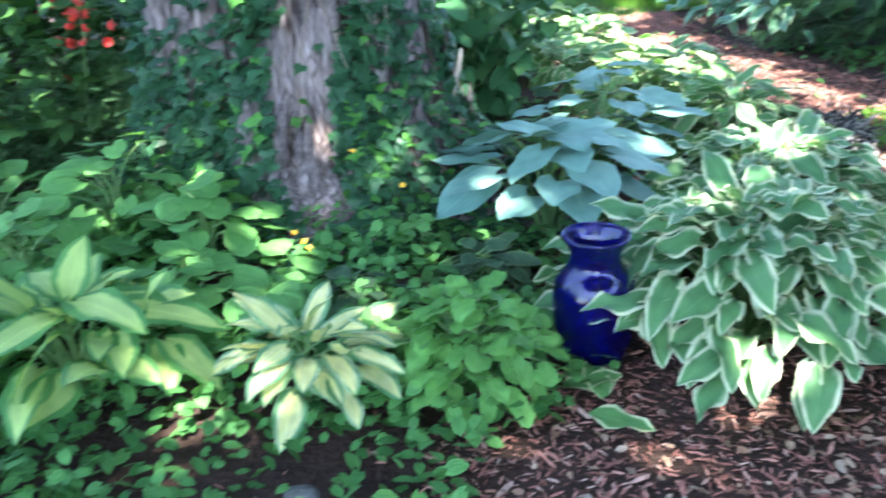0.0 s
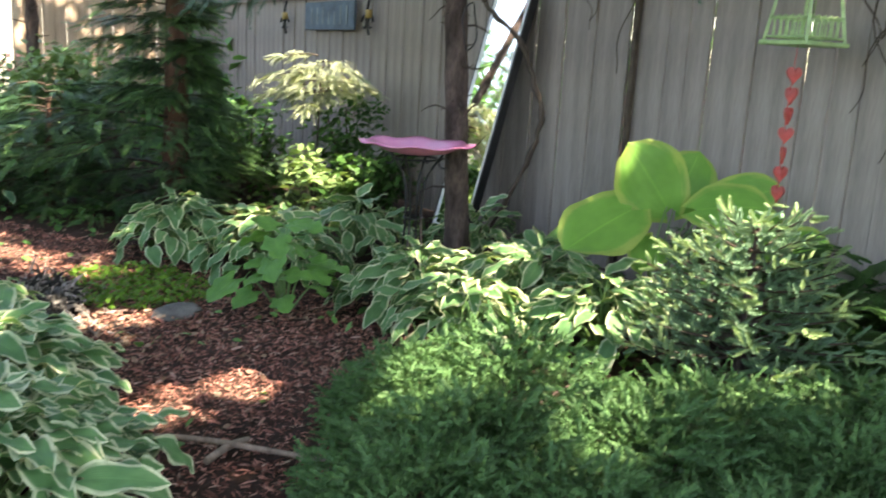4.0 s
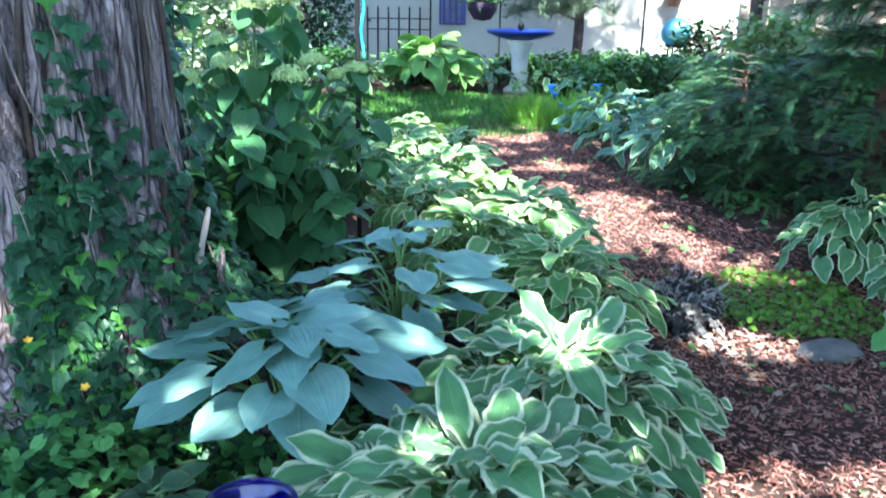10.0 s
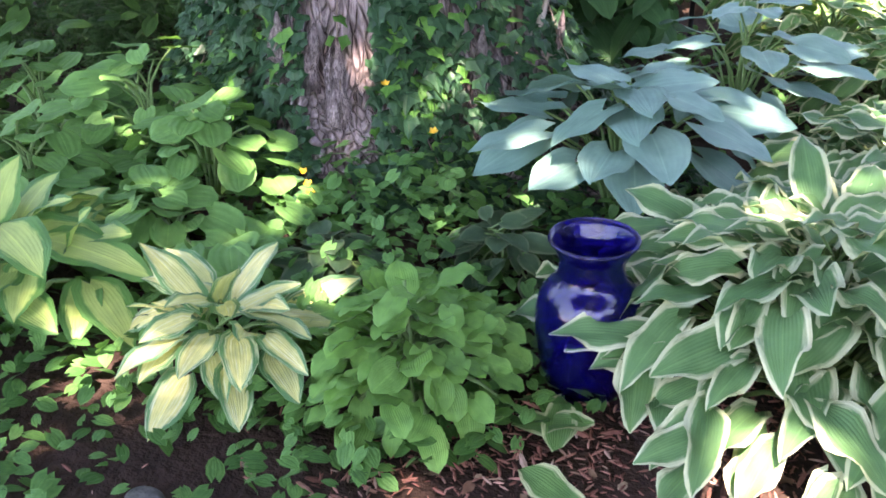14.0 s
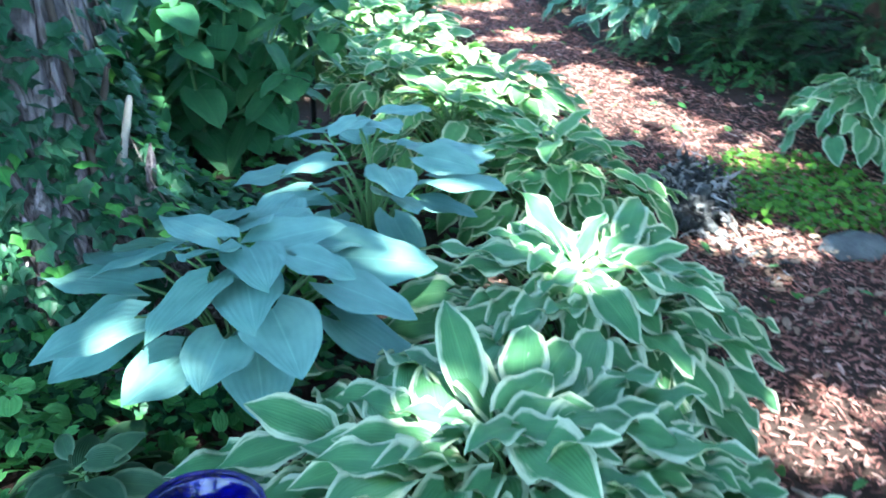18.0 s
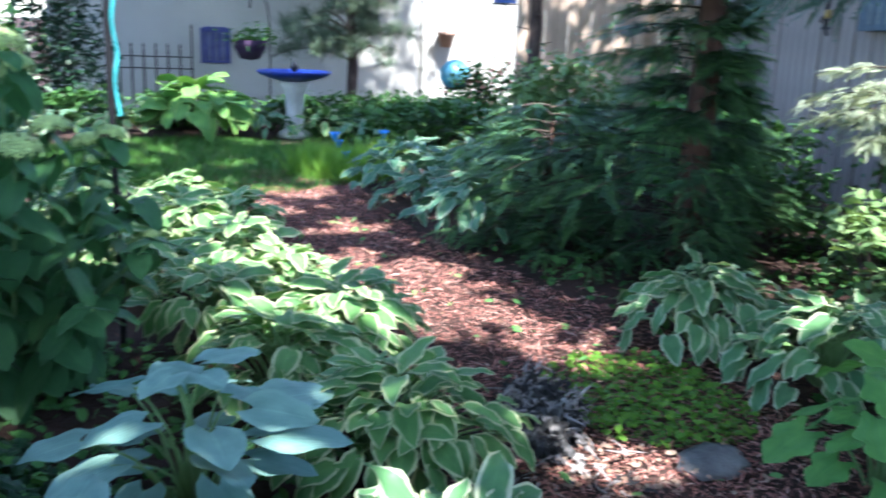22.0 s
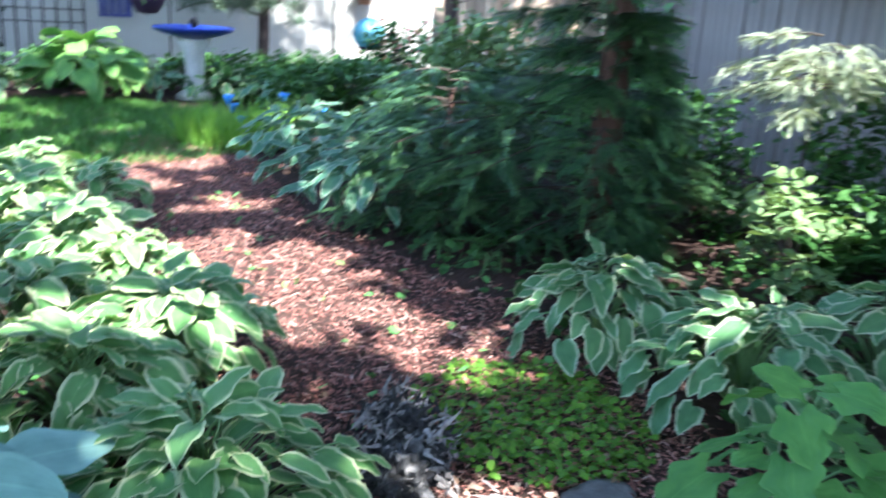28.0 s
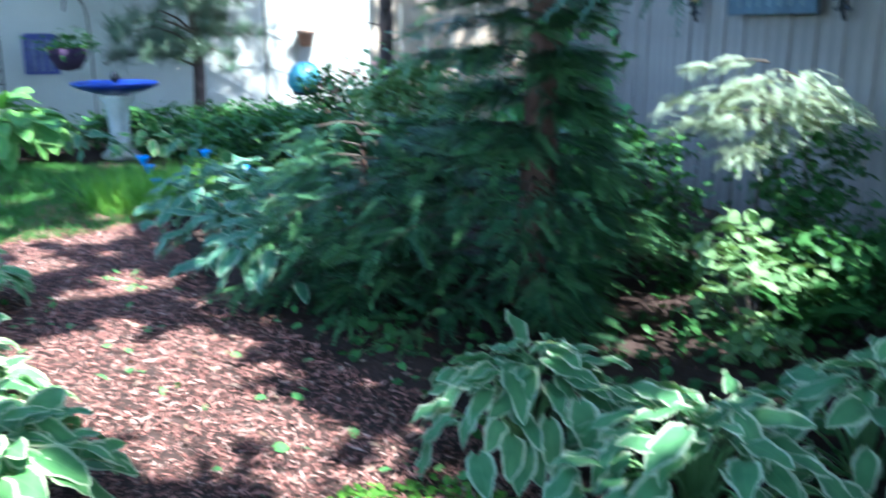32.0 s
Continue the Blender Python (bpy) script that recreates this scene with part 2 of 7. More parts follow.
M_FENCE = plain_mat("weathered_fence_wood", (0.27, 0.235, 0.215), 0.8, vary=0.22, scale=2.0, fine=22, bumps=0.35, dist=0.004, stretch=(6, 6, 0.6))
# paler, warmer copy of the fence wood, with sunlight put into its colour
M_FENCE_SUN = plain_mat("sunlit_cedar_wood", (0.42, 0.33, 0.25), 0.8, vary=0.2, scale=2.0, fine=22, bumps=0.35, stretch=(6, 6, 0.6))
M_BARK_BROWN = plain_mat("conifer_bark", (0.075, 0.056, 0.05), 0.95, vary=0.6, scale=14, fine=70, bumps=1.0, dist=0.02, stretch=(1, 1, 0.4))
M_BARK_RED = plain_mat("reddish_bark", (0.12, 0.07, 0.052), 0.9, vary=0.4, scale=9, fine=50, bumps=0.8, dist=0.01, stretch=(1, 1, 0.3))
M_DEADWOOD = plain_mat("dead_wood", (0.24, 0.19, 0.155), 0.85, vary=0.35, scale=12, fine=80, bumps=0.5, stretch=(3, 3, 0.5))
M_ASHWOOD = plain_mat("ash_grey_splinter", (0.27, 0.25, 0.23), 0.85, vary=0.45, scale=25, fine=90, bumps=0.4)
M_CHARWOOD = plain_mat("black_rotten_wood", (0.04, 0.038, 0.036), 0.9, vary=0.4, scale=25, fine=90, bumps=0.4)
M_PALEWOOD = plain_mat("bleached_wood", (0.36, 0.315, 0.27), 0.8, vary=0.3, scale=14, fine=80, bumps=0.5, stretch=(3, 3, 0.5))
M_TWIG = plain_mat("dark_twig", (0.07, 0.055, 0.045), 0.9, vary=0.3, scale=14, fine=80, bumps=0.5)
M_BLACK_METAL = plain_mat("black_iron", (0.02, 0.02, 0.022), 0.5, 0.6, vary=0.3, bumps=0.1)
M_SIDING = plain_mat("pale_stucco_wall", (0.4, 0.4, 0.36), 0.8, vary=0.1, scale=1.2, fine=60, bumps=0.2)
M_STONE_GREY = plain_mat("grey_stone", (0.13, 0.13, 0.122), 0.85, vary=0.35, scale=7, fine=70, bumps=0.6, dist=0.01)


def bark_mat():
    """Scaly plates with dark furrows between them."""
    m, nt, b, _ = node_mat("shaggy_maple_bark")
    ridge = noise_tex(nt, 5.0, 6, "Object", (5, 5, 0.55))
    fine = noise_tex(nt, 40.0, 5, "Object", (2, 2, 0.5))
    patch = noise_tex(nt, 2.2, 3)
    tc = nt.nodes.new("ShaderNodeTexCoord")
    mp = nt.nodes.new("ShaderNodeMapping")
    mp.inputs["Scale"].default_value = (46, 46, 8.0)
    wob = nt.nodes.new("ShaderNodeVectorMath")
    wob.operation = "ADD"
    nz = add(nt, "ShaderNodeTexNoise", Scale=7.0, Detail=3.0)
    sc = nt.nodes.new("ShaderNodeVectorMath")
    sc.operation = "SCALE"
    sc.inputs["Scale"].default_value = 0.16
    nt.links.new(nz.outputs[1], sc.inputs[0])
    nt.links.new(tc.outputs["Object"], wob.inputs[0])
    nt.links.new(sc.outputs[0], wob.inputs[1])
    nt.links.new(wob.outputs[0], mp.inputs[0])
    vor = add(nt, "ShaderNodeTexVoronoi", Scale=1.0)
    vor.feature = "DISTANCE_TO_EDGE"
    nt.links.new(mp.outputs[0], vor.inputs["Vector"])
    crack = ramp(nt, vor.outputs["Distance"], [(0.0, (0.72, 0.7, 0.69)), (0.2, (1, 1, 1))])
    col = ramp(nt, ridge, [(0.34, (0.035, 0.028, 0.028)), (0.43, (0.31, 0.27, 0.28)), (0.7, (0.54, 0.47, 0.48))])
    col = mixc(nt, 1.0, col, ramp(nt, fine, [(0.3, (0.6, 0.58, 0.57)), (0.7, (1.15, 1.12, 1.1))]), "MULTIPLY")
    col = mixc(nt, 1.0, col, crack, "MULTIPLY")
    cell = add(nt, "ShaderNodeTexVoronoi", Scale=0.6)
    nt.links.new(mp.outputs[0], cell.inputs["Vector"])
    plate = ramp(nt, cell.outputs["Color"], [(0.2, (0.72, 0.7, 0.7)), (0.8, (1.2, 1.17, 1.16))])
    col = mixc(nt, 1.0, col, plate, "MULTIPLY")
    col = mixc(nt, ramp(nt, patch, [(0.5, (0, 0, 0)), (0.75, (0.4, 0.4, 0.4))]), col, (0.2, 0.15, 0.13))
    nt.links.new(col, b.inputs["Base Color"])
    b.inputs["Roughness"].default_value = 0.95
    b.inputs["Specular IOR Level"].default_value = 0.05
    h = math_node(nt, "ADD", ridge, math_node(nt, "MULTIPLY", fine, 0.3))
    h = math_node(nt, "ADD", h, math_node(nt, "MULTIPLY", math_node(nt, "MINIMUM", vor.outputs["Distance"], 0.16), 2.0))
    bump(nt, b, h, 1.0, 0.04)
    return m


def chip_mat(name, stops):
    m, nt, b, _ = node_mat(name)
    g = nt.nodes.new("ShaderNodeNewGeometry")
    col = ramp(nt, g.outputs["Random Per Island"], stops)
    col = mixc(nt, 1.0, col, ramp(nt, noise_tex(nt, 55, 3), [(0.3, (0.7, 0.7, 0.7)), (0.7, (1.15, 1.15, 1.15))]), "MULTIPLY")
    nt.links.new(col, b.inputs["Base Color"])
    b.inputs["Roughness"].default_value = 0.9
    b.inputs["Specular IOR Level"].default_value = 0.12
    return m


M_BARK = bark_mat()
M_CHIPS = chip_mat("bark_mulch", [(0.0, (0.035, 0.018, 0.015)), (0.25, (0.14, 0.064, 0.05)), (0.55, (0.3, 0.128, 0.1)), (0.82, (0.42, 0.205, 0.16)), (0.95, (0.47, 0.32, 0.26)), (1.0, (0.1, 0.05, 0.04))])
M_LITTER = chip_mat("dead_leaf", [(0.0, (0.2, 0.11, 0.07)), (0.4, (0.29, 0.19, 0.13)), (0.8, (0.36, 0.27, 0.2)), (1.0, (0.16, 0.09, 0.06))])

# ---- geometry helpers ----
def mesh_np(name, verts, faces, mat=None, uv=None, smooth=True):
    """A mesh from arrays; faces are triangles or quads in one array each."""
    me = bpy.data.meshes.new(name)
    verts = np.asarray(verts, dtype=np.float32)
    faces = np.asarray(faces, dtype=np.int32)
    k = faces.shape[1]
    me.vertices.add(len(verts))
    me.vertices.foreach_set("co", verts.ravel())
    me.loops.add(faces.size)
    me.loops.foreach_set("vertex_index", faces.ravel())
    me.polygons.add(len(faces))
    me.polygons.foreach_set("loop_start", np.arange(0, faces.size, k, dtype=np.int32))
    me.polygons.foreach_set("loop_total", np.full(len(faces), k, dtype=np.int32))
    me.polygons.foreach_set("use_smooth", np.full(len(faces), smooth))
    if uv is not None:
        lay = me.uv_layers.new(name="UVMap")
        lay.data.foreach_set("uv", np.asarray(uv, dtype=np.float32)[faces.ravel()].ravel())
    if mat:
        me.materials.append(mat)
    me.update(calc_edges=True)
    return me


def obj(name, me, parent=None, label="", m=None):
    ob = new(name, me)
    if m is not None:
        ob.matrix_basis = m
    if parent is not None:
        ob.parent = parent
    if label:
        ob["label"] = label
    return ob


def thing(name, label, category, group="", kind="", m=None):
    ob = new(name)
    ob.empty_display_size = 0.1
    if m is not None:
        ob.matrix_basis = m
    return tagged(ob, label, category, group, kind)


def part(name, bm, material, parent, label="", smooth=False, m=None):
    """A bmesh as one mesh object under a thing."""
    me = bpy.data.meshes.new(name)
    bm.to_mesh(me)
    bm.free()
    me.materials.append(material)
    if smooth:
        me.polygons.foreach_set("use_smooth", np.full(len(me.polygons), True))
    return obj(name, me, parent, label, m)


def box_bm(x0, y0, z0, x1, y1, z1, bev=0.004, bm=None):
    b = bm or bmesh.new()
    r = bmesh.ops.create_cube(b, size=1)
    bmesh.ops.scale(b, vec=(x1 - x0, y1 - y0, z1 - z0), verts=r["verts"])
    bmesh.ops.translate(b, vec=((x0 + x1) / 2, (y0 + y1) / 2, (z0 + z1) / 2), verts=r["verts"])
    if bev:
        edges = list({e for v in r["verts"] for e in v.link_edges})
        bmesh.ops.bevel(b, geom=edges, offset=bev, segments=1, affect="EDGES")
    return b


def lathe(profile, n=32, wobble=None):
    """Vertices and quads of a turned profile of (radius, height)."""
    k = len(profile)
    a = np.linspace(0, 2 * np.pi, n, endpoint=False)
    pr = np.array(profile, float)
    v = np.stack([pr[None, :, 0] * np.cos(a)[:, None], pr[None, :, 0] * np.sin(a)[:, None], np.repeat(pr[None, :, 1], n, 0)], -1)
    if wobble:
        v = wobble(v, a)
    i, j = np.meshgrid(np.arange(n), np.arange(k - 1), indexing="ij")
    f = np.stack([i * k + j, (i + 1) % n * k + j, (i + 1) % n * k + j + 1, i * k + j + 1], -1).reshape(-1, 4)
    return v.reshape(-1, 3), f


def tube(points, radii, n=8):
    """Vertices and quads of a tapered round tube along points."""
    p = np.array(points, float)
    r = np.broadcast_to(np.asarray(radii, float), (len(p),))
    t = np.gradient(p, axis=0)
    t /= np.linalg.norm(t, axis=1)[:, None] + 1e-9
    ref = np.where(np.abs(t[:, 2:3]) > 0.9, [[1.0, 0, 0]], [[0, 0, 1.0]])
    s = np.cross(t, ref)
    s /= np.linalg.norm(s, axis=1)[:, None] + 1e-9
    w = np.cross(s, t)
    a = np.linspace(0, 2 * np.pi, n, endpoint=False)
    v = p[:, None] + r[:, None, None] * (np.cos(a)[None, :, None] * s[:, None] + np.sin(a)[None, :, None] * w[:, None])
    i, j = np.meshgrid(np.arange(len(p) - 1), np.arange(n), indexing="ij")
    f = np.stack([i * n + j, i * n + (j + 1) % n, (i + 1) * n + (j + 1) % n, (i + 1) * n + j], -1).reshape(-1, 4)
    return v.reshape(-1, 3), f


def smooth_line(points, n=24):
    """A smooth line through a few points."""
    p = np.array(points, float)
    t = np.linspace(0, len(p) - 1, n)
    k = np.clip(t.astype(int), 0, len(p) - 2)
    u = (t - k)[:, None]
    a, b, c, d = p[np.clip(k - 1, 0, len(p) - 1)], p[k], p[k + 1], p[np.clip(k + 2, 0, len(p) - 1)]
    return 0.5 * (2 * b + (c - a) * u + (2 * a - 5 * b + 4 * c - d) * u**2 + (3 * b - a - 3 * c + d) * u**3)


def join_np(pieces):
    """Several (verts, faces) as one."""
    vs, fs, n = [], [], 0
    for v, f in pieces:
        vs.append(np.asarray(v, float))
        fs.append(np.asarray(f) + n)
        n += len(v)
    return np.concatenate(vs), np.concatenate(fs)


def strewn(base_v, base_f, base_uv, mats):
    """Many copies of a small base as one set of arrays; mats are n x 3 x 4."""
    mats = np.asarray(mats, float)
    n, k = len(mats), len(base_v)
    v = np.einsum("nij,kj->nki", mats[:, :, :3], base_v) + mats[:, None, :, 3]
    f = (base_f[None] + (np.arange(n) * k)[:, None, None]).reshape(-1, base_f.shape[1])
    return v.reshape(-1, 3), f, np.tile(base_uv, (n, 1))


def frames(pos, yaw, pitch, roll, size):
    """n x 3 x 4 placements: x ahead by yaw and pitch, rolled about it."""
    pos, yaw, pitch, roll, size = [np.asarray(q, float) for q in (pos, yaw, pitch, roll, size)]
    cy, sy, cp, sp, cr, sr = np.cos(yaw), np.sin(yaw), np.cos(pitch), np.sin(pitch), np.cos(roll), np.sin(roll)
    ax = np.stack([cy * cp, sy * cp, sp], -1)
    side = np.stack([-sy, cy, 0 * cy], -1)
    up = np.cross(ax, side)
    ay, az = side * cr[:, None] + up * sr[:, None], up * cr[:, None] - side * sr[:, None]
    return np.concatenate([np.stack([ax, ay, az], -1) * size[:, None, None], pos[:, :, None]], 2)


def leaf_arrays(length, width, fold=0.25, droop=0.25, wave=0.0, heart=0.15, nu=4, nv=7, belly=0.5, point=0.8, seed=0, lobes=0.0):
    """One leaf blade along +x from its stalk: ovate, folded at the midrib, arched, with a wavy margin."""
    rng = np.random.RandomState(seed)
    s = np.linspace(0, 1, nv + 1)
    hw = (s + 0.015) ** belly * (1 - s) ** point
    hw = hw * (1 - lobes * (0.5 + 0.5 * np.cos(15 * s - 2.5)))
    hw = width / 2 * hw / hw.max()
    hw[-1] = 0.0015
    u = np.linspace(-1, 1, nu + 1)
    S, U = np.meshgrid(s, u, indexing="ij")
    H = np.repeat(hw[:, None], nu + 1, 1)
    x = length * (S - heart * np.abs(U) ** 1.4 * (1 - S) ** 3)
    y = H * U
    ph = rng.rand(2) * 6.28
    z = fold * np.abs(U) * H * (1 - 0.5 * np.abs(U)) - droop * length * S**2 + wave * np.sin(S * 11 + ph[0] + 2.2 * np.sign(U)) * np.abs(U) ** 2 * np.minimum(1, H / (width * 0.3))
    z += 0.03 * length * np.sin(3 * S + ph[1]) * U
    v = np.stack([x, y, z], -1).reshape(-1, 3)
    i, j = np.meshgrid(np.arange(nv), np.arange(nu), indexing="ij")
    a = i * (nu + 1) + j
    f = np.stack([a, a + nu + 1, a + nu + 2, a + 1], -1).reshape(-1, 4)
    uv = np.stack([(U + 1) / 2, S], -1).reshape(-1, 2)
    return v, f, uv


def ground_z(x, y):
    """Height of the ground: a low mound round the big tree."""
    x, y = np.asarray(x, float), np.asarray(y, float)
    d2 = (x + 0.83) ** 2 + (y - 3.3) ** 2
    return 0.2 * np.exp(-d2 / 0.9) + 0.012 * np.sin(1.9 * x + 0.7) * np.cos(1.6 * y) + 0.006 * np.sin(6.1 * x + 2 * y)

# ---- ground ----
def build_ground():
    gx = np.concatenate([[-400, -120, -40, -15], np.arange(-6, 9, 0.16), [16, 40, 120, 400]])
    gy = np.concatenate([[-400, -120, -40, -12], np.arange(-3, 18, 0.16), [30, 60, 150, 400]])
    X, Y = np.meshgrid(gx, gy, indexing="ij")
    Z = ground_z(X, Y)
    v = np.stack([X, Y, Z], -1).reshape(-1, 3)
    ny = len(gy)
    i, j = np.meshgrid(np.arange(len(gx) - 1), np.arange(ny - 1), indexing="ij")
    a = i * ny + j
    f = np.stack([a, a + ny, a + ny + 1, a + 1], -1).reshape(-1, 4)
    g = obj("ground", mesh_np("ground", v, f, M_SOIL))
    tagged(g, "dark brown garden soil under mulch and plants", "ground", kind="structure")


build_ground()

PATH_LEFT = ([-1.0, 1.7, 2.0, 2.5, 3.6, 4.4, 5.0, 6.0, 7.9, 9.5], [-0.4, -0.1, 0.2, 1.15, 1.5, 1.4, 1.05, 0.95, 0.8, 0.95])
PATH_RIGHT = ([-1.0, 1.0, 1.9, 2.5, 3.3, 4.0, 5.0, 5.6, 6.9, 9.5], [1.3, 1.4, 1.8, 2.5, 2.75, 2.5, 2.4, 2.1, 1.75, 1.6])


def path_sides(y):
    return np.interp(y, *PATH_LEFT), np.interp(y, *PATH_RIGHT)


def chip_base():
    """A flat splinter of bark, 1 long, thicker in the middle."""
    v = np.array([[-0.5, -0.03, 0], [-0.1, -0.13, 0.02], [0.4, -0.1, 0], [0.55, 0.03, 0], [0.05, 0.12, 0.03], [-0.42, 0.09, 0], [-0.05, 0, 0.1], [0.2, 0.0, 0.09]])
    f = np.array([[0, 1, 6], [1, 2, 7], [1, 7, 6], [2, 3, 7], [3, 4, 7], [4, 6, 7], [4, 5, 6], [5, 0, 6]])
    return v, f, np.zeros((len(v), 2))


def litter_base():
    """A curled dead leaf."""
    v, f, uv = leaf_arrays(1.0, 0.6, 0.5, 0.2, 0.08, 0.1, 2, 5, seed=3)
    return v, f, uv


def build_mulch():
    rng = np.random.RandomState(4)
    y = np.concatenate([rng.uniform(-0.2, 5.0, 44000), rng.uniform(5.0, 9.6, 30000)])
    l, r = path_sides(y)
    x = l - 0.1 + (r - l + 0.2) * rng.rand(len(y))
    x = np.where(rng.rand(len(y)) < 0.12, x + rng.normal(0, 0.5, len(y)), x)
    size = rng.uniform(0.009, 0.031, len(y)) * np.where(rng.rand(len(y)) < 0.08, 1.8, 1)
    pos = np.stack([x, y, ground_z(x, y) + rng.uniform(0, 0.022, len(y))], -1)
    M = frames(pos, rng.rand(len(y)) * 6.28, rng.normal(0, 0.22, len(y)), rng.normal(0, 0.35, len(y)), size)
    v, f, uv = strewn(*chip_base(), M)
    ob = obj("bark_mulch", mesh_np("bark_mulch", v, f, M_CHIPS, smooth=False))
    tagged(ob, "reddish brown shredded bark mulch on the garden path", "mulch", kind="stuff")
    n = 500
    y = rng.uniform(0.5, 6.5, n)
    l, r = path_sides(y)
    x = l - 0.35 + (r - l + 0.6) * rng.rand(n)
    pos = np.stack([x, y, ground_z(x, y) + 0.02], -1)
    # grey bark litter gathered round the rotten stump
    k = 260
    ex, ey = rng.normal(1.72, 0.16, k), rng.normal(3.62, 0.3, k)
    pos = np.concatenate([pos, np.stack([ex, ey, ground_z(ex, ey) + 0.025], -1)])
    # dry leaves before the vase
    ex, ey = rng.normal(0.75, 0.4, 420), rng.uniform(0.95, 1.75, 420)
    pos = np.concatenate([pos, np.stack([ex, ey, ground_z(ex, ey) + 0.022], -1)])
    n += k + 420
    M = frames(pos, rng.rand(n) * 6.28, rng.normal(0, 0.2, n), rng.normal(0, 0.5, n), rng.uniform(0.013, 0.036, n))
    v, f, uv = strewn(*litter_base(), M)
    ob = obj("leaf_litter", mesh_np("leaf_litter", v, f, M_LITTER, uv))
    tagged(ob, "pale dry curled leaves fallen on the bark mulch", "leaf litter", kind="stuff")


build_mulch()

# ---- right-hand fence ----
FENCE = pose(3.78, 0, 0, 0, 0, 76.77)          # local x along the fence, y towards the garden


def build_fence():
    rng = random.Random(5)
    root = thing("wall_fence", "grey-brown weathered board-on-board garden fence with a top cap", "fence", kind="structure", m=FENCE)
    for s0 in (-3.1, -0.05, 2.96, 5.95, 8.96, 11.8):
        part("fence_post", box_bm(s0 - 0.05, -0.16, 0, s0 + 0.05, -0.06, 1.84), M_FENCE, root)
    # narrow dark upright strip set just before the boards
    part("stake", box_bm(2.945, 0.006, 0.0, 2.98, 0.04, 1.72, 0.003), M_TWIG, root, "narrow dark upright strip before the boards")
    s = -3.0
    me_cache = []
    for k in range(5):
        b = box_bm(0, -0.011, 0, 0.142, 0.011, 1.74, 0.003)
        for v in b.verts:
            v.co.y += 0.004 * math.sin(v.co.z * (1.5 + k * 0.4) + k)
        me = bpy.data.meshes.new("board")
        b.to_mesh(me)
        b.free()
        me.materials.append(M_FENCE)
        me_cache.append(me)
    i = 0
    while s < 11.6:
        out = -0.012 if i % 2 else -0.02
        gap = 0.007 if i % 9 == 4 else 0.0
        obj("board", me_cache[i % 5], root, m=pose(s, out + rng.uniform(-0.003, 0.003), 0.03 + rng.uniform(-0.01, 0.01), 0, rng.uniform(-0.25, 0.25), 0))
        s += 0.1465 + gap
        i += 1
    for k in range(5):
        a, b = -3.1 + k * 3.0, -3.1 + k * 3.0 + 2.995
        part("top_rail", box_bm(a, 0.004, 1.73, b, 0.045, 1.85, 0.005), M_FENCE, root)
        part("cap_board", box_bm(a, -0.09, 1.853, b, 0.075, 1.89, 0.005), M_FENCE, root)
        part("lower_rail", box_bm(a, -0.1, 0.35, b, -0.055, 0.44, 0.004), M_FENCE, root)


build_fence()


def build_far_fence():
    root = thing("wall_far_fence", "sunlit beige cedar board fence at the far corner of the garden", "fence", kind="structure", m=pose(4.25, 11.75, 0, 0, 0, -7))
    for s0 in (0.0, 1.5):
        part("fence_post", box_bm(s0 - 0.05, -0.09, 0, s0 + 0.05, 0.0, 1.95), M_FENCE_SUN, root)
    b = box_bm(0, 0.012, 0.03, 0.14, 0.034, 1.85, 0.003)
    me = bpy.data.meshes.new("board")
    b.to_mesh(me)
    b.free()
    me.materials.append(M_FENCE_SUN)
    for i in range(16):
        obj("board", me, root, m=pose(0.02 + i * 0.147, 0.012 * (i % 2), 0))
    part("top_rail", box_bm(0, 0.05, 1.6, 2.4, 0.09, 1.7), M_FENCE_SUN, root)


build_far_fence()

# ---- house wall at the far end ----
def build_house():
    root = thing("wall_garden", "pale stucco garden wall with a coping, half in bright sun", "wall", kind="structure")
    part("wall", box_bm(-1.35, 15.6, -0.1, 9.5, 15.85, 2.06, 0.01), M_SIDING, root)
    part("coping", box_bm(-1.4, 15.56, 2.063, 9.55, 15.89, 2.13, 0.01), M_SIDING, root)
    part("end_pier", box_bm(-1.62, 15.55, -0.1, -1.352, 15.9, 2.16, 0.01), M_SIDING, root)
    v, f = tube([(-1.3, 15.56, 1.86), (1.0, 15.56, 1.83), (3.0, 15.56, 1.86)], 0.012, 6)
    obj("cable", mesh_np("cable", v, f, M_BLACK_METAL), root, "thin dark cable along the wall")


build_house()

# ---- plants: builders ----
LEAF_CACHE = {}


def leaf_meshes(key, mat, length, width, count=4, **kw):
    if key not in LEAF_CACHE:
        out = []
        for k in range(count):
            j = 1 + 0.12 * (k - 1.5)
            v, f, uv = leaf_arrays(length * j, width * (1 + 0.08 * ((k * 7) % 3 - 1)), seed=k, **kw)
            out.append(mesh_np("leaf", v, f, mat, uv))
        LEAF_CACHE[key] = out
    return LEAF_CACHE[key]


def stalk_mesh():
    if "stalk" not in LEAF_CACHE:
        line = smooth_line([(0, 0, 0), (0.04, 0, 0.35), (0.05, 0, 0.7), (0, 0, 1)], 6)
        v, f = tube(line, [0.007, 0.006, 0.005, 0.0045, 0.004, 0.0035], 5)
        LEAF_CACHE["stalk"] = mesh_np("stalk", v, f, M_STEM)
    return LEAF_CACHE["stalk"]


def stalk(root, base, top):
    d = Vector(top) - Vector(base)
    q = d.to_track_quat("Z", "X")
    obj("stalk", stalk_mesh(), root, m=Matrix.LocRotScale(base, q, (1, 1, d.length)))


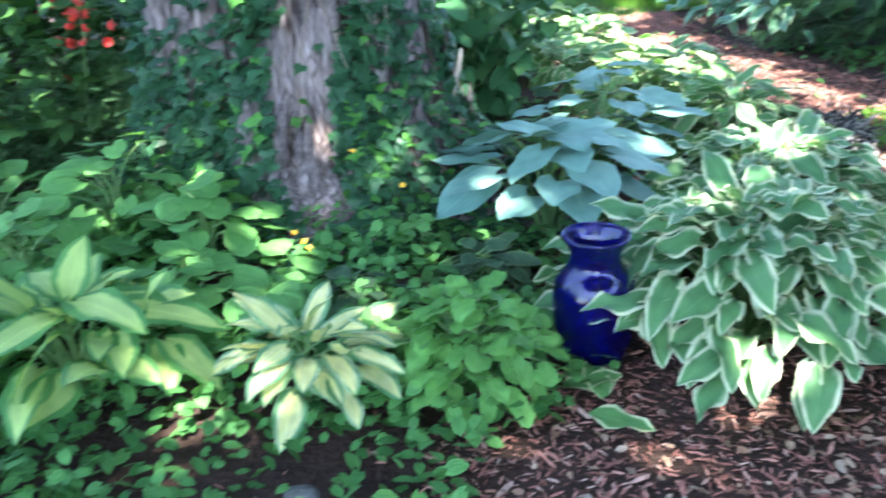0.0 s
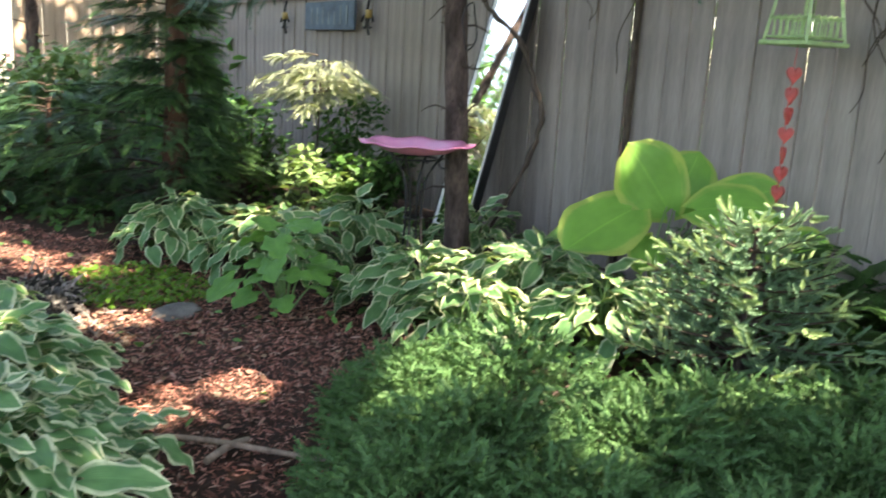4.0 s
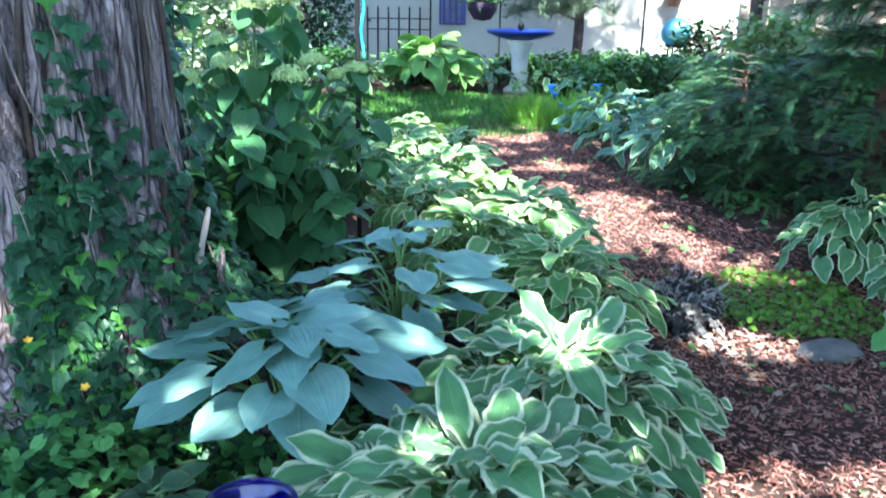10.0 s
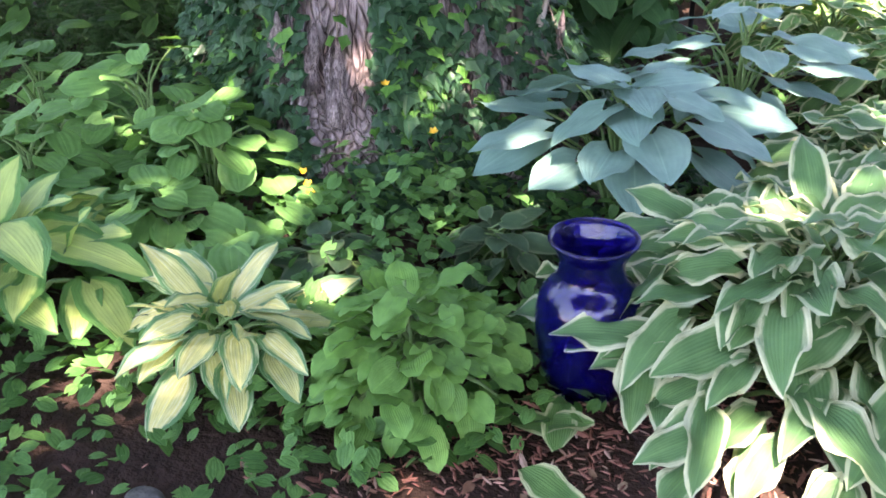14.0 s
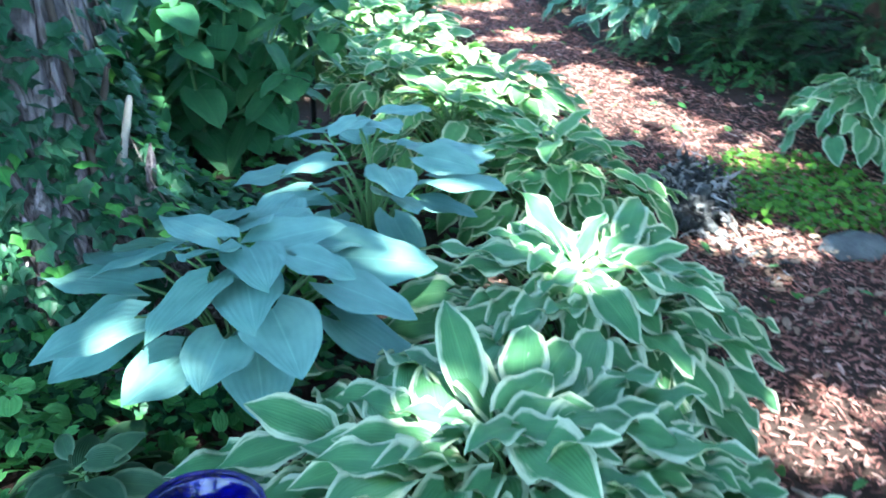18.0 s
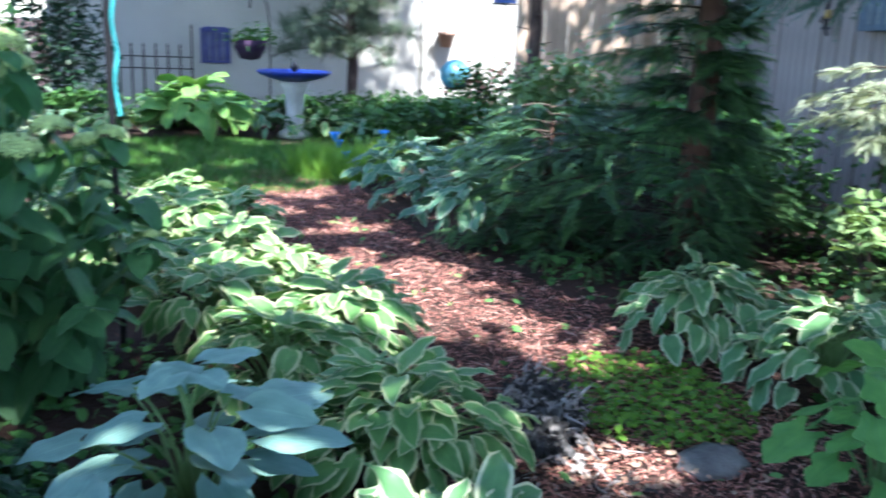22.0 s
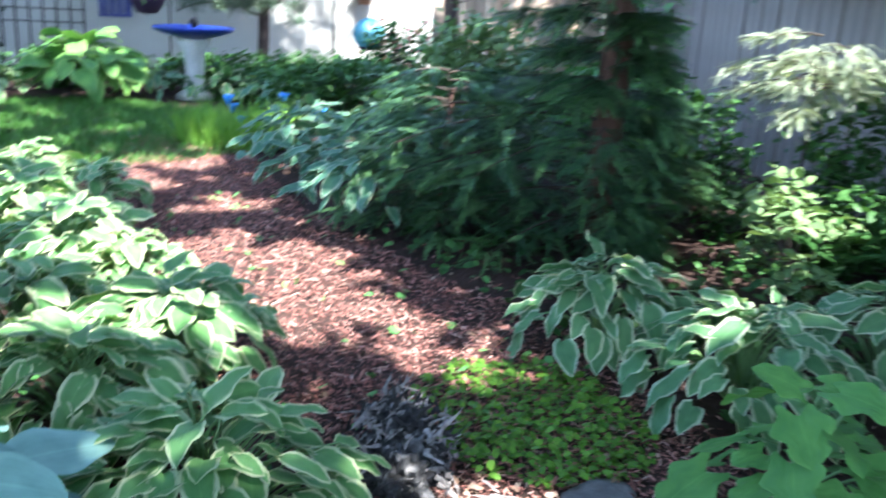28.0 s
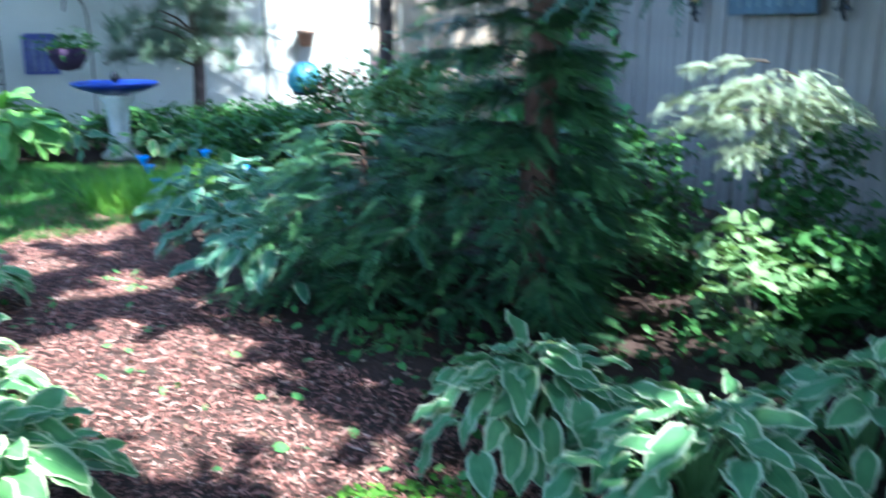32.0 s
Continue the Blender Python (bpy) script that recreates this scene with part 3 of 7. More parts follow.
def hosta(label, x, y, R, H, n, key, group, seed=0, zs=1.0, spread=(0.45, -0.45), stretch=(1.0, 1.0), name="hosta", low=0.5, loose=0.3, category="hosta", cap=9.0, floor_pitch=-0.75):
    """A mounded hosta: every leaf and stalk a part."""
    meshes = LEAF_CACHE[key]
    L = max(v.co.x for v in meshes[1].vertices)
    rng = random.Random(seed)
    gz = float(ground_z(x, y))
    root = thing(name, label, category, group, m=pose(x, y, gz))
    for i in range(n):
        t = ((i + 0.5) / n) ** 0.6
        a = i * 2.39996 + rng.uniform(-0.4, 0.4)
        rb = max(0.05, R - L * 0.75) * t * rng.uniform(0.78, 1.12)
        z = max(0.05, H * (1 - low * t**2.0) * rng.uniform(0.76, 1.08))
        pitch = spread[0] * (1 - t) + spread[1] * t + rng.gauss(0, loose)
        pitch = max(floor_pitch, min(cap, pitch))
        bx, by = rb * math.cos(a) * stretch[0], rb * math.sin(a) * stretch[1]
        sc = zs * rng.uniform(0.72, 1.12)
        m = Matrix.LocRotScale((bx, by, z), Euler((rng.gauss(0, 0.3), -pitch, a + rng.gauss(0, 0.4))), (sc, sc, sc))
        obj("leaf", rng.choice(meshes), root, m=m)
        if seed < 31 and i % 2 == 0:
            stalk(root, (0.15 * bx, 0.15 * by, 0), (bx, by, z))
    return root


leaf_meshes("white", M_HOSTA_WHITE, 0.165, 0.1, 4, fold=0.3, droop=0.28, wave=0.016, heart=0.2, nu=6, nv=10, belly=0.48, point=0.85)
leaf_meshes("white_small", M_HOSTA_PALE, 0.155, 0.088, fold=0.3, droop=0.3, wave=0.01)
leaf_meshes("cream", M_HOSTA_CREAM, 0.16, 0.1, fold=0.3, droop=0.35, wave=0.008)
leaf_meshes("blue", M_HOSTA_BLUE, 0.18, 0.15, fold=0.14, droop=0.09, wave=0.006, heart=0.24, nu=6, nv=10, belly=0.42, point=0.9)
leaf_meshes("violet", M_WEED, 0.085, 0.1, fold=0.16, droop=0.12, wave=0.003, heart=0.3, nu=6, nv=7, belly=0.3, point=0.45)
leaf_meshes("yellow", M_HOSTA_YELLOW, 0.175, 0.095, fold=0.35, droop=0.25, wave=0.008)
leaf_meshes("gold", M_HOSTA_GOLD, 0.19, 0.115, fold=0.3, droop=0.25, wave=0.01)
leaf_meshes("lime", M_HOSTA_LIME, 0.078, 0.07, fold=0.25, droop=0.2, heart=0.22, wave=0.006, nu=4, nv=7, belly=0.4, point=0.55)
leaf_meshes("giant", M_HOSTA_GIANT, 0.38, 0.34, fold=0.1, droop=0.1, wave=0.014, heart=0.22, nu=6, nv=9, belly=0.6, point=0.65)
leaf_meshes("dark", M_HOSTA_DARK, 0.085, 0.06, fold=0.3, droop=0.3)
leaf_meshes("far", M_HOSTA_FAR, 0.33, 0.22, fold=0.3, droop=0.35, wave=0.01)
leaf_meshes("far_blue", M_HOSTA_BLUE, 0.2, 0.12, fold=0.3, droop=0.3)
leaf_meshes("shade", M_HOSTA_SHADE, 0.16, 0.085, fold=0.3, droop=0.3, wave=0.006)
leaf_meshes("heart", M_HEART, 0.2, 0.2, fold=0.2, droop=0.2, heart=0.3, wave=0.01, nu=6, nv=14, belly=0.35, point=0.7, lobes=0.35)


def tiered_hosta(label, x, y, rings, key, group, seed):
    """A hosta of broad leaves in loose tiers; rings of (leaves, reach, height, pitch, scale)."""
    rng = random.Random(seed)
    root = thing("hosta", label, "hosta", group, m=pose(x, y, float(ground_z(x, y))))
    for n, reach, z, pitch, sc in rings:
        a0 = rng.uniform(0, 6.28)
        for i in range(n):
            a = a0 + (i + rng.uniform(-0.25, 0.25)) * 6.2832 / n
            rr = reach * rng.uniform(0.85, 1.15)
            p = (rr * math.cos(a), rr * math.sin(a), z * rng.uniform(0.9, 1.08))
            q = sc * rng.uniform(0.85, 1.1)
            obj("leaf", rng.choice(LEAF_CACHE[key]), root, m=Matrix.LocRotScale(p, Euler((rng.gauss(0, 0.16), -pitch - rng.gauss(0, 0.12), a + rng.gauss(0, 0.2))), (q, q, q)))
            stalk(root, (0.12 * p[0], 0.12 * p[1], 0), p)
    return root


tiered_hosta("blue-green hosta with broad waxy leaves at the tree's foot", 0.14, 2.84, [(5, 0.05, 0.36, 0.15, 0.9), (8, 0.14, 0.34, -0.05, 1.05), (10, 0.23, 0.29, -0.12, 1.1), (8, 0.27, 0.23, -0.36, 1.05)], "blue", "blue hostas", 3)
tiered_hosta("taller blue-green hosta with broad waxy leaves", 0.42, 3.55, [(4, 0.06, 0.42, 0.1, 0.8), (6, 0.15, 0.36, -0.05, 0.9), (7, 0.23, 0.29, -0.15, 0.98), (7, 0.16, 0.2, -0.2, 0.9)], "blue", "blue hostas", 5)
G_L = "white-edged hostas along the path"
# the hostas between the path and the big tree
hosta("large mounded hosta, green leaves edged in white, beside the vase", 0.64, 2.22, 0.6, 0.37, 280, "white", G_L, 1, spread=(0.5, -0.2), low=0.6, loose=0.24, zs=0.9)
hosta("mounded hosta with white-edged green leaves, sunlit on top", 0.92, 2.88, 0.5, 0.36, 165, "white", G_L, 2, spread=(0.5, -0.2), low=0.5, loose=0.22, zs=0.9)
hosta("cream-edged green hosta beside the mulch path", 1.0, 3.75, 0.46, 0.34, 140, "cream", G_L, 5, zs=0.82)
hosta("cream-edged green hosta beside the mulch path", 0.72, 4.35, 0.42, 0.33, 113, "cream", G_L, 6, zs=0.82)
hosta("cream-edged hosta in sunlight beside the path", 0.98, 4.75, 0.42, 0.34, 122, "cream", G_L, 7, zs=0.82)
hosta("cream-edged hosta in sunlight beside the path", 0.5, 5.1, 0.42, 0.33, 105, "cream", G_L, 8, zs=0.82)
hosta("cream-edged hosta in sunlight beside the path", 0.62, 5.75, 0.45, 0.36, 113, "cream", G_L, 9, zs=0.82)
hosta("cream-edged hosta in sunlight beside the path", 0.35, 6.5, 0.45, 0.36, 105, "cream", G_L, 10, zs=0.82)
hosta("cream-edged hosta in sunlight beside the path", 0.3, 7.3, 0.42, 0.32, 65, "cream", G_L, 11, zs=0.82)
hosta("cream-edged hosta by the lawn", -0.3, 6.9, 0.42, 0.34, 78, "cream", G_L, 12, zs=0.82)
hosta("cream-edged hosta by the lawn", -0.25, 7.9, 0.42, 0.3, 58, "cream", G_L, 13, zs=0.82)
hosta("cream-edged hosta in sunlight beside the path", 0.85, 5.35, 0.38, 0.32, 91, "cream", G_L, 18, zs=0.82)
hosta("cream-edged hosta in sunlight beside the path", 0.1, 5.85, 0.42, 0.36, 91, "cream", G_L, 19, zs=0.82)
hosta("cream-edged hosta beside the mulch path", 0.68, 6.95, 0.34, 0.28, 78, "cream", G_L, 20, zs=0.82)
# small plants in front of the tree
hosta("small hosta with pointed yellow leaves edged in green", -0.52, 1.85, 0.27, 0.2, 32, "yellow", "", 14, zs=0.84, spread=(1.0, -0.2), floor_pitch=-0.3)
hosta("golden hosta with broad yellow-green leaves", -1.1, 1.88, 0.38, 0.27, 44, "gold", "", 15, spread=(0.8, -0.2), floor_pitch=-0.35)
hosta("small lime green hosta with round leaves beside the vase", -0.13, 1.92, 0.27, 0.25, 160, "lime", "", 16, zs=0.85, spread=(0.35, -0.25), low=0.68, loose=0.35)
hosta("small dark green plant with pointed leaves", -0.08, 2.4, 0.19, 0.15, 55, "dark", "", 17, name="foliage_plant", category="foliage plant")
hosta("small dark green plant with pointed leaves", -0.43, 2.2, 0.2, 0.13, 48, "dark", "", 17.5, name="foliage_plant", category="foliage plant")
for k, (vx, vy, vr, vh) in enumerate([(-1.3, 2.72, 0.3, 0.36), (-0.95, 2.5, 0.26, 0.3), (-0.92, 2.22, 0.22, 0.2), (-1.45, 2.35, 0.3, 0.28), (-1.75, 2.75, 0.34, 0.34), (-0.62, 2.1, 0.16, 0.15), (-0.28, 2.62, 0.14, 0.12)]):
    hosta("clump of round heart-shaped violet leaves at the maple's foot", vx, vy, vr, vh, 30 if k < 5 else 12, "violet", "violet clumps", 18.2 + k, zs=1.0 if k < 5 else 0.6, spread=(0.3, -0.35), low=0.6, loose=0.25, name="violet_plant", category="violets")
# right of the path
G_R = "variegated hostas by the fence"
hosta("white-edged hosta under the hemlock", 2.6, 4.72, 0.47, 0.34, 90, "white_small", G_R, low=0.68, seed=21)
hosta("white-edged hosta catching the sun", 2.85, 4.15, 0.51, 0.34, 105, "white_small", G_R, low=0.68, seed=22)
hosta("white-edged hosta behind the pink bird bath", 3.5, 4.15, 0.47, 0.36, 67, "white_small", G_R, low=0.68, seed=23)
hosta("white-edged hosta beside the spruce trunk", 2.95, 3.0, 0.5, 0.34, 125, "white_small", G_R, low=0.68, seed=24)
hosta("white-edged hosta in the bed before the fence", 3.35, 2.6, 0.5, 0.38, 125, "white_small", G_R, low=0.68, seed=25)
hosta("white-edged hosta in the bed before the fence", 2.75, 2.5, 0.42, 0.32, 85, "white_small", G_R, 26)
hosta("white-edged hosta in the bed before the fence", 3.2, 2.1, 0.45, 0.36, 85, "white_small", G_R, 27)
hosta("white-edged hosta at the foot of the mirror", 4.0, 3.6, 0.45, 0.34, 60, "white_small", G_R, low=0.68, seed=28)
hosta("broad heart-leaved green plant beside the moss", 2.45, 3.42, 0.42, 0.42, 30, "heart", "", 29, zs=0.7, name="heart_leaf_plant", spread=(0.2, -0.35), low=0.75, loose=0.25, category="foliage plant")


def leaf_between(name, me, root, base, tip, facing):
    """A leaf from base to tip, its upper side towards facing; places in the root's space."""
    base, x = Vector(base), Vector(tip) - Vector(base)
    size = x.length / max(v.co.x for v in me.vertices)
    x.normalize()
    z = Vector(facing) - x * x.dot(Vector(facing))
    z.normalize()
    y = z.cross(x)
    m = Matrix((x, y, z)).transposed().to_4x4()
    return obj(name, me, root, m=Matrix.Translation(base) @ m @ Matrix.Diagonal((size, size, size, 1)))


def giant_hosta():
    root = thing("giant_hosta", "giant hosta with broad chartreuse leaves before the fence", "hosta", m=pose(3.75, 2.2, 0))
    up, face, side = (-0.2, -0.15, 1), (-0.8, -0.6, 0.35), (-0.5, -0.4, 0.8)
    for k, (base, tip, f) in enumerate([((3.79, 2.2, 0.6), (3.62, 2.33, 0.89), face), ((3.64, 2.3, 0.58), (3.27, 2.4, 0.43), (-0.4, -0.35, 0.9)), ((3.78, 2.04, 0.61), (3.9, 1.74, 0.68), side), ((4.05, 2.1, 0.62), (4.18, 1.82, 0.72), face),
                                        ((3.95, 2.25, 0.58), (4.05, 2.2, 0.86), face), ((3.9, 1.75, 0.46), (4.05, 1.5, 0.52), side), ((3.7, 2.4, 0.5), (3.5, 2.7, 0.42), up), ((3.62, 2.15, 0.46), (3.38, 2.05, 0.38), up), ((3.8, 1.95, 0.48), (3.68, 1.7, 0.42), up), ((3.95, 2.0, 0.54), (4.1, 1.74, 0.56), side)]):
        leaf_between("leaf", LEAF_CACHE["giant"][k % 4], root, Vector(base) - Vector((3.75, 2.2, 0)), Vector(tip) - Vector((3.75, 2.2, 0)), f)
        stalk(root, (0.03 * (k % 3) - 0.03, 0.02 * (k % 2), 0), Vector(base) - Vector((3.75, 2.2, 0)))


giant_hosta()
# beside the far stretch of path
for k, (hx, hy) in enumerate([(2.0, 7.35), (2.35, 8.0), (2.2, 8.7), (2.75, 8.6), (2.6, 7.4), (2.12, 6.55), (1.95, 8.2)]):
    hosta("blue-green edged hosta in shade beside the path", hx, hy, 0.48, 0.42, 60, "shade", "hostas beyond the hemlock", 40 + k)
hosta("large green hosta with broad arching leaves by the lawn", 0.45, 12.1, 0.85, 0.62, 85, "far", "", 50)
for k, (hx, hy) in enumerate([(-0.4, 11.9), (-1.0, 11.6), (1.2, 12.0), (1.9, 11.8), (2.3, 11.4), (-1.6, 11.0)]):
    hosta("low variegated hosta at the far edge of the lawn", hx, hy, 0.5, 0.34, 40, ("cream", "shade", "shade")[k % 3], "hostas at the lawn's edge", 60 + k)


# ---- big maple tree with ivy ----
TREE = (-0.8, 3.36)


def trunk_r(th, z):
    """Radius of the maple's trunk round its axis, with a flared, ridged foot."""
    flare = 0.42 * np.exp(-np.maximum(z, 0) / 0.24) * (0.7 + 0.45 * np.cos(3 * th + 1.0) ** 2 + 0.7 * np.exp(3 * (np.cos(th + 0.25) - 1)))
    ridges = 0.035 * np.abs(np.sin(7.5 * th + 1.3 * np.sin(z * 1.1))) + 0.022 * np.abs(np.sin(16.5 * th + 2.2 * np.sin(z * 0.9))) + 0.012 * np.abs(np.sin(37 * th + 3 * np.sin(z * 2.3)))
    return 0.455 + flare + ridges - 0.02 * np.clip(z, 0, 14)


def build_maple():
    root = thing("maple_tree", "large shaggy-barked maple trunk overgrown with ivy", "tree", m=pose(*TREE, 0))
    th, z = np.linspace(0, 2 * np.pi, 320, endpoint=False), np.concatenate([np.linspace(-0.05, 1.2, 36), np.linspace(1.25, 9.0, 50)])
    T, Z = np.meshgrid(th, z, indexing="ij")
    r = trunk_r(T, Z)
    v = np.stack([r * np.cos(T), r * np.sin(T), Z], -1).reshape(-1, 3)
    k = len(z)
    i, j = np.meshgrid(np.arange(320), np.arange(k - 1), indexing="ij")
    f = np.stack([i * k + j, (i + 1) % 320 * k + j, (i + 1) % 320 * k + j + 1, i * k + j + 1], -1).reshape(-1, 4)
    trunk_ob = obj("trunk", mesh_np("trunk", v, f, M_BARK), root, "grey-brown bark in long shaggy plates")
    rng = np.random.RandomState(18)
    strips = []
    for k in range(6):
        q = np.linspace(-0.5, 0.5, 11)
        rad = (0.5 - np.abs(q)) ** 0.35 * rng.uniform(0.75, 1.1, 11) * 0.05
        rad[0], rad[-1] = 0.004, 0.006
        sv, sf = tube(np.stack([0.03 * (q + 0.5) ** 2 * 0.6 - 0.01, 0.012 * np.sin(5 * q + k), -q], -1), rad, 8)
        c = np.stack([0.03 * (q + 0.5) ** 2 * 0.6 - 0.01], -1).repeat(8)
        sv[:, 0] = c + (sv[:, 0] - c) * 0.28
        strips.append(mesh_np("bark_plate", sv, sf, M_BARK))
    for k in range(110):
        t0, z0 = rng.uniform(-2.9, 1.2), rng.uniform(0.25, 2.9)
        rr = float(trunk_r(t0, z0)) + 0.006
        obj("bark_plate", strips[k % 6], trunk_ob, m=pose(rr * math.cos(t0), rr * math.sin(t0), z0, 0, 0, math.degrees(t0)) @ pose(0, 0, 0, rng.uniform(-5, 5), 0, 0) @ Matrix.Diagonal((1, rng.uniform(0.6, 1.3), rng.uniform(0.18, 0.6), 1)))
    rng = np.random.RandomState(8)
    for a in np.arange(0.4, 6.28, 1.25):
        L = rng.uniform(3.5, 6.0)
        p = smooth_line([(0, 0, 4.6), (L * 0.3 * math.cos(a) + 0.5, L * 0.3 * math.sin(a) - 0.6, 6.0), (L * 0.6 * math.cos(a + 0.2) + 1.2, L * 0.6 * math.sin(a + 0.2) - 1.4, 6.9), (L * 0.9 * math.cos(a + 0.1) + 1.8, L * 0.9 * math.sin(a + 0.1) - 2.2, 7.4)], 14)
        v, f = tube(p, np.linspace(0.2, 0.04, 14), 8)
        obj("limb", mesh_np("limb", v, f, M_BARK), root)
    # crown: leaf clumps with gaps, unseen overhead, spread to shade the garden
    n_cl = 2550
    cx, cy = rng.uniform(-4.8, 9.0, n_cl), rng.uniform(-12.0, 4.8, n_cl)
    cz = 6.2 + rng.uniform(0, 2.2, n_cl)
    per = 20
    n = len(cx) * per
    pos = np.stack([np.repeat(cx, per), np.repeat(cy, per), np.repeat(cz, per)], -1) + rng.normal(0, 1, (n, 3)) * [0.3, 0.3, 0.2]
    keep = np.ones(n, bool)
    for hx, hy, hr in HOLES:
        # along the sun's way a gap in the crown lets a patch of sun reach the ground at hx, hy
        k = (pos[:, 2] - 0.2) / math.tan(radians(SUN_ELEV))
        gx, gy = pos[:, 0] + TREE[0] - k * math.sin(radians(SUN_AZ)), pos[:, 1] + TREE[1] - k * math.cos(radians(SUN_AZ))
        keep &= (gx - hx) ** 2 + (gy - hy) ** 2 > (hr + 0.1) ** 2
    pos = pos[keep]
    n = len(pos)
    M = frames(pos, rng.rand(n) * 6.28, rng.normal(-0.3, 0.4, n), rng.normal(0, 0.6, n), rng.uniform(0.75, 1.3, n))
    v, f, uv = strewn(*leaf_arrays(0.19, 0.17, 0.2, 0.2, 0, 0.2, 2, 2), M)
    obj("crown", mesh_np("crown", v, f, M_CANOPY, uv), root, "broad leafy crown with gaps")
    return root


# patches of ground that the sun reaches: x, y, radius
HOLES = [(2.75, 2.5, 0.16), (3.1, 2.95, 0.14), (3.2, 2.8, 0.06), (2.5, 6.95, 0.16), (2.9, 6.7, 0.14), (2.2, 6.9, 0.1), (0.95, 4.6, 0.16), (0.6, 5.3, 0.25), (0.92, 5.25, 0.15), (0.45, 6.2, 0.26), (0.2, 7.2, 0.35), (-0.3, 5.35, 0.16), (1.95, 1.95, 0.2), (2.35, 1.55, 0.16), (2.0, 1.3, 0.1), (2.75, 1.2, 0.12),
         (1.45, 2.58, 0.12), (1.73, 2.62, 0.13), (1.72, 3.66, 0.15), (0.95, 3.0, 0.1), (0.75, 3.25, 0.05), (-0.5, 5.5, 0.28), (-0.2, 5.45, 0.18), (-1.0, 5.9, 0.35), (1.84, 2.0, 0.1), (2.5, 1.75, 0.09), (3.0, 2.1, 0.12), (1.34, 5.5, 0.3), (1.55, 5.8, 0.2), (1.2, 5.9, 0.16), (1.45, 7.0, 0.16), (1.1, 7.4, 0.2), (1.04, 8.37, 0.2), (1.3, 8.2, 0.14),
         (1.59, 5.37, 0.12), (1.83, 5.09, 0.14), (1.92, 4.76, 0.08), (3.3, 1.9, 0.2), (2.95, 1.72, 0.15), (2.65, 4.2, 0.08), (2.9, 4.35, 0.11), (4.3, 6.35, 0.42), (3.95, 5.45, 0.36), (3.6, 5.3, 0.14), (3.5, 1.75, 0.13), (3.72, 1.1, 0.16), (-3.0, 9.2, 1.2), (-1.6, 9.8, 0.9), (-2.5, 11.5, 1.2), (-3.6, 9.8, 1.2), (-1.2, 11.8, 0.4), (0.4, 12.3, 0.3), (-1.2, 8.0, 0.5), (-2.2, 7.8, 0.9), (2.5, 9.3, 0.4), (-0.5, 6.4, 0.4), (-0.05, 5.6, 0.14)]
_hr = random.Random(6)
HOLES += [(_hr.uniform(0.35, 1.1), _hr.uniform(4.6, 8.5), _hr.uniform(0.02, 0.1)) for _ in range(18)]
HOLES += [(_hr.uniform(1.1, 2.0), _hr.uniform(4.4, 8.6), _hr.uniform(0.0, 0.06)) for _ in range(20)]
HOLES += [(_hr.uniform(-1.6, 2.2), _hr.uniform(8.6, 11.5), _hr.uniform(0.0, 0.12)) for _ in range(22)]
MAPLE = build_maple()


def lobed_leaf():
    """A small ivy leaf with three to five points."""
    a = np.radians([180, 120, 75, 45, 20, 0, -20, -45, -75, -120])
    r = np.array([0.1, 0.38, 0.5, 0.36, 0.42, 0.72, 0.42, 0.36, 0.5, 0.38])
    v = np.concatenate([[[0.0, 0, 0.05]], np.stack([r * np.cos(a), r * np.sin(a), -0.12 * r], -1)])
    v[:, 0] += 0.1
    f = np.array([[0, 1 + i, 1 + (i + 1) % 10] for i in range(10)])
    uv = np.stack([v[:, 1] + 0.5, v[:, 0] + 0.1], -1)
    return v, f, uv


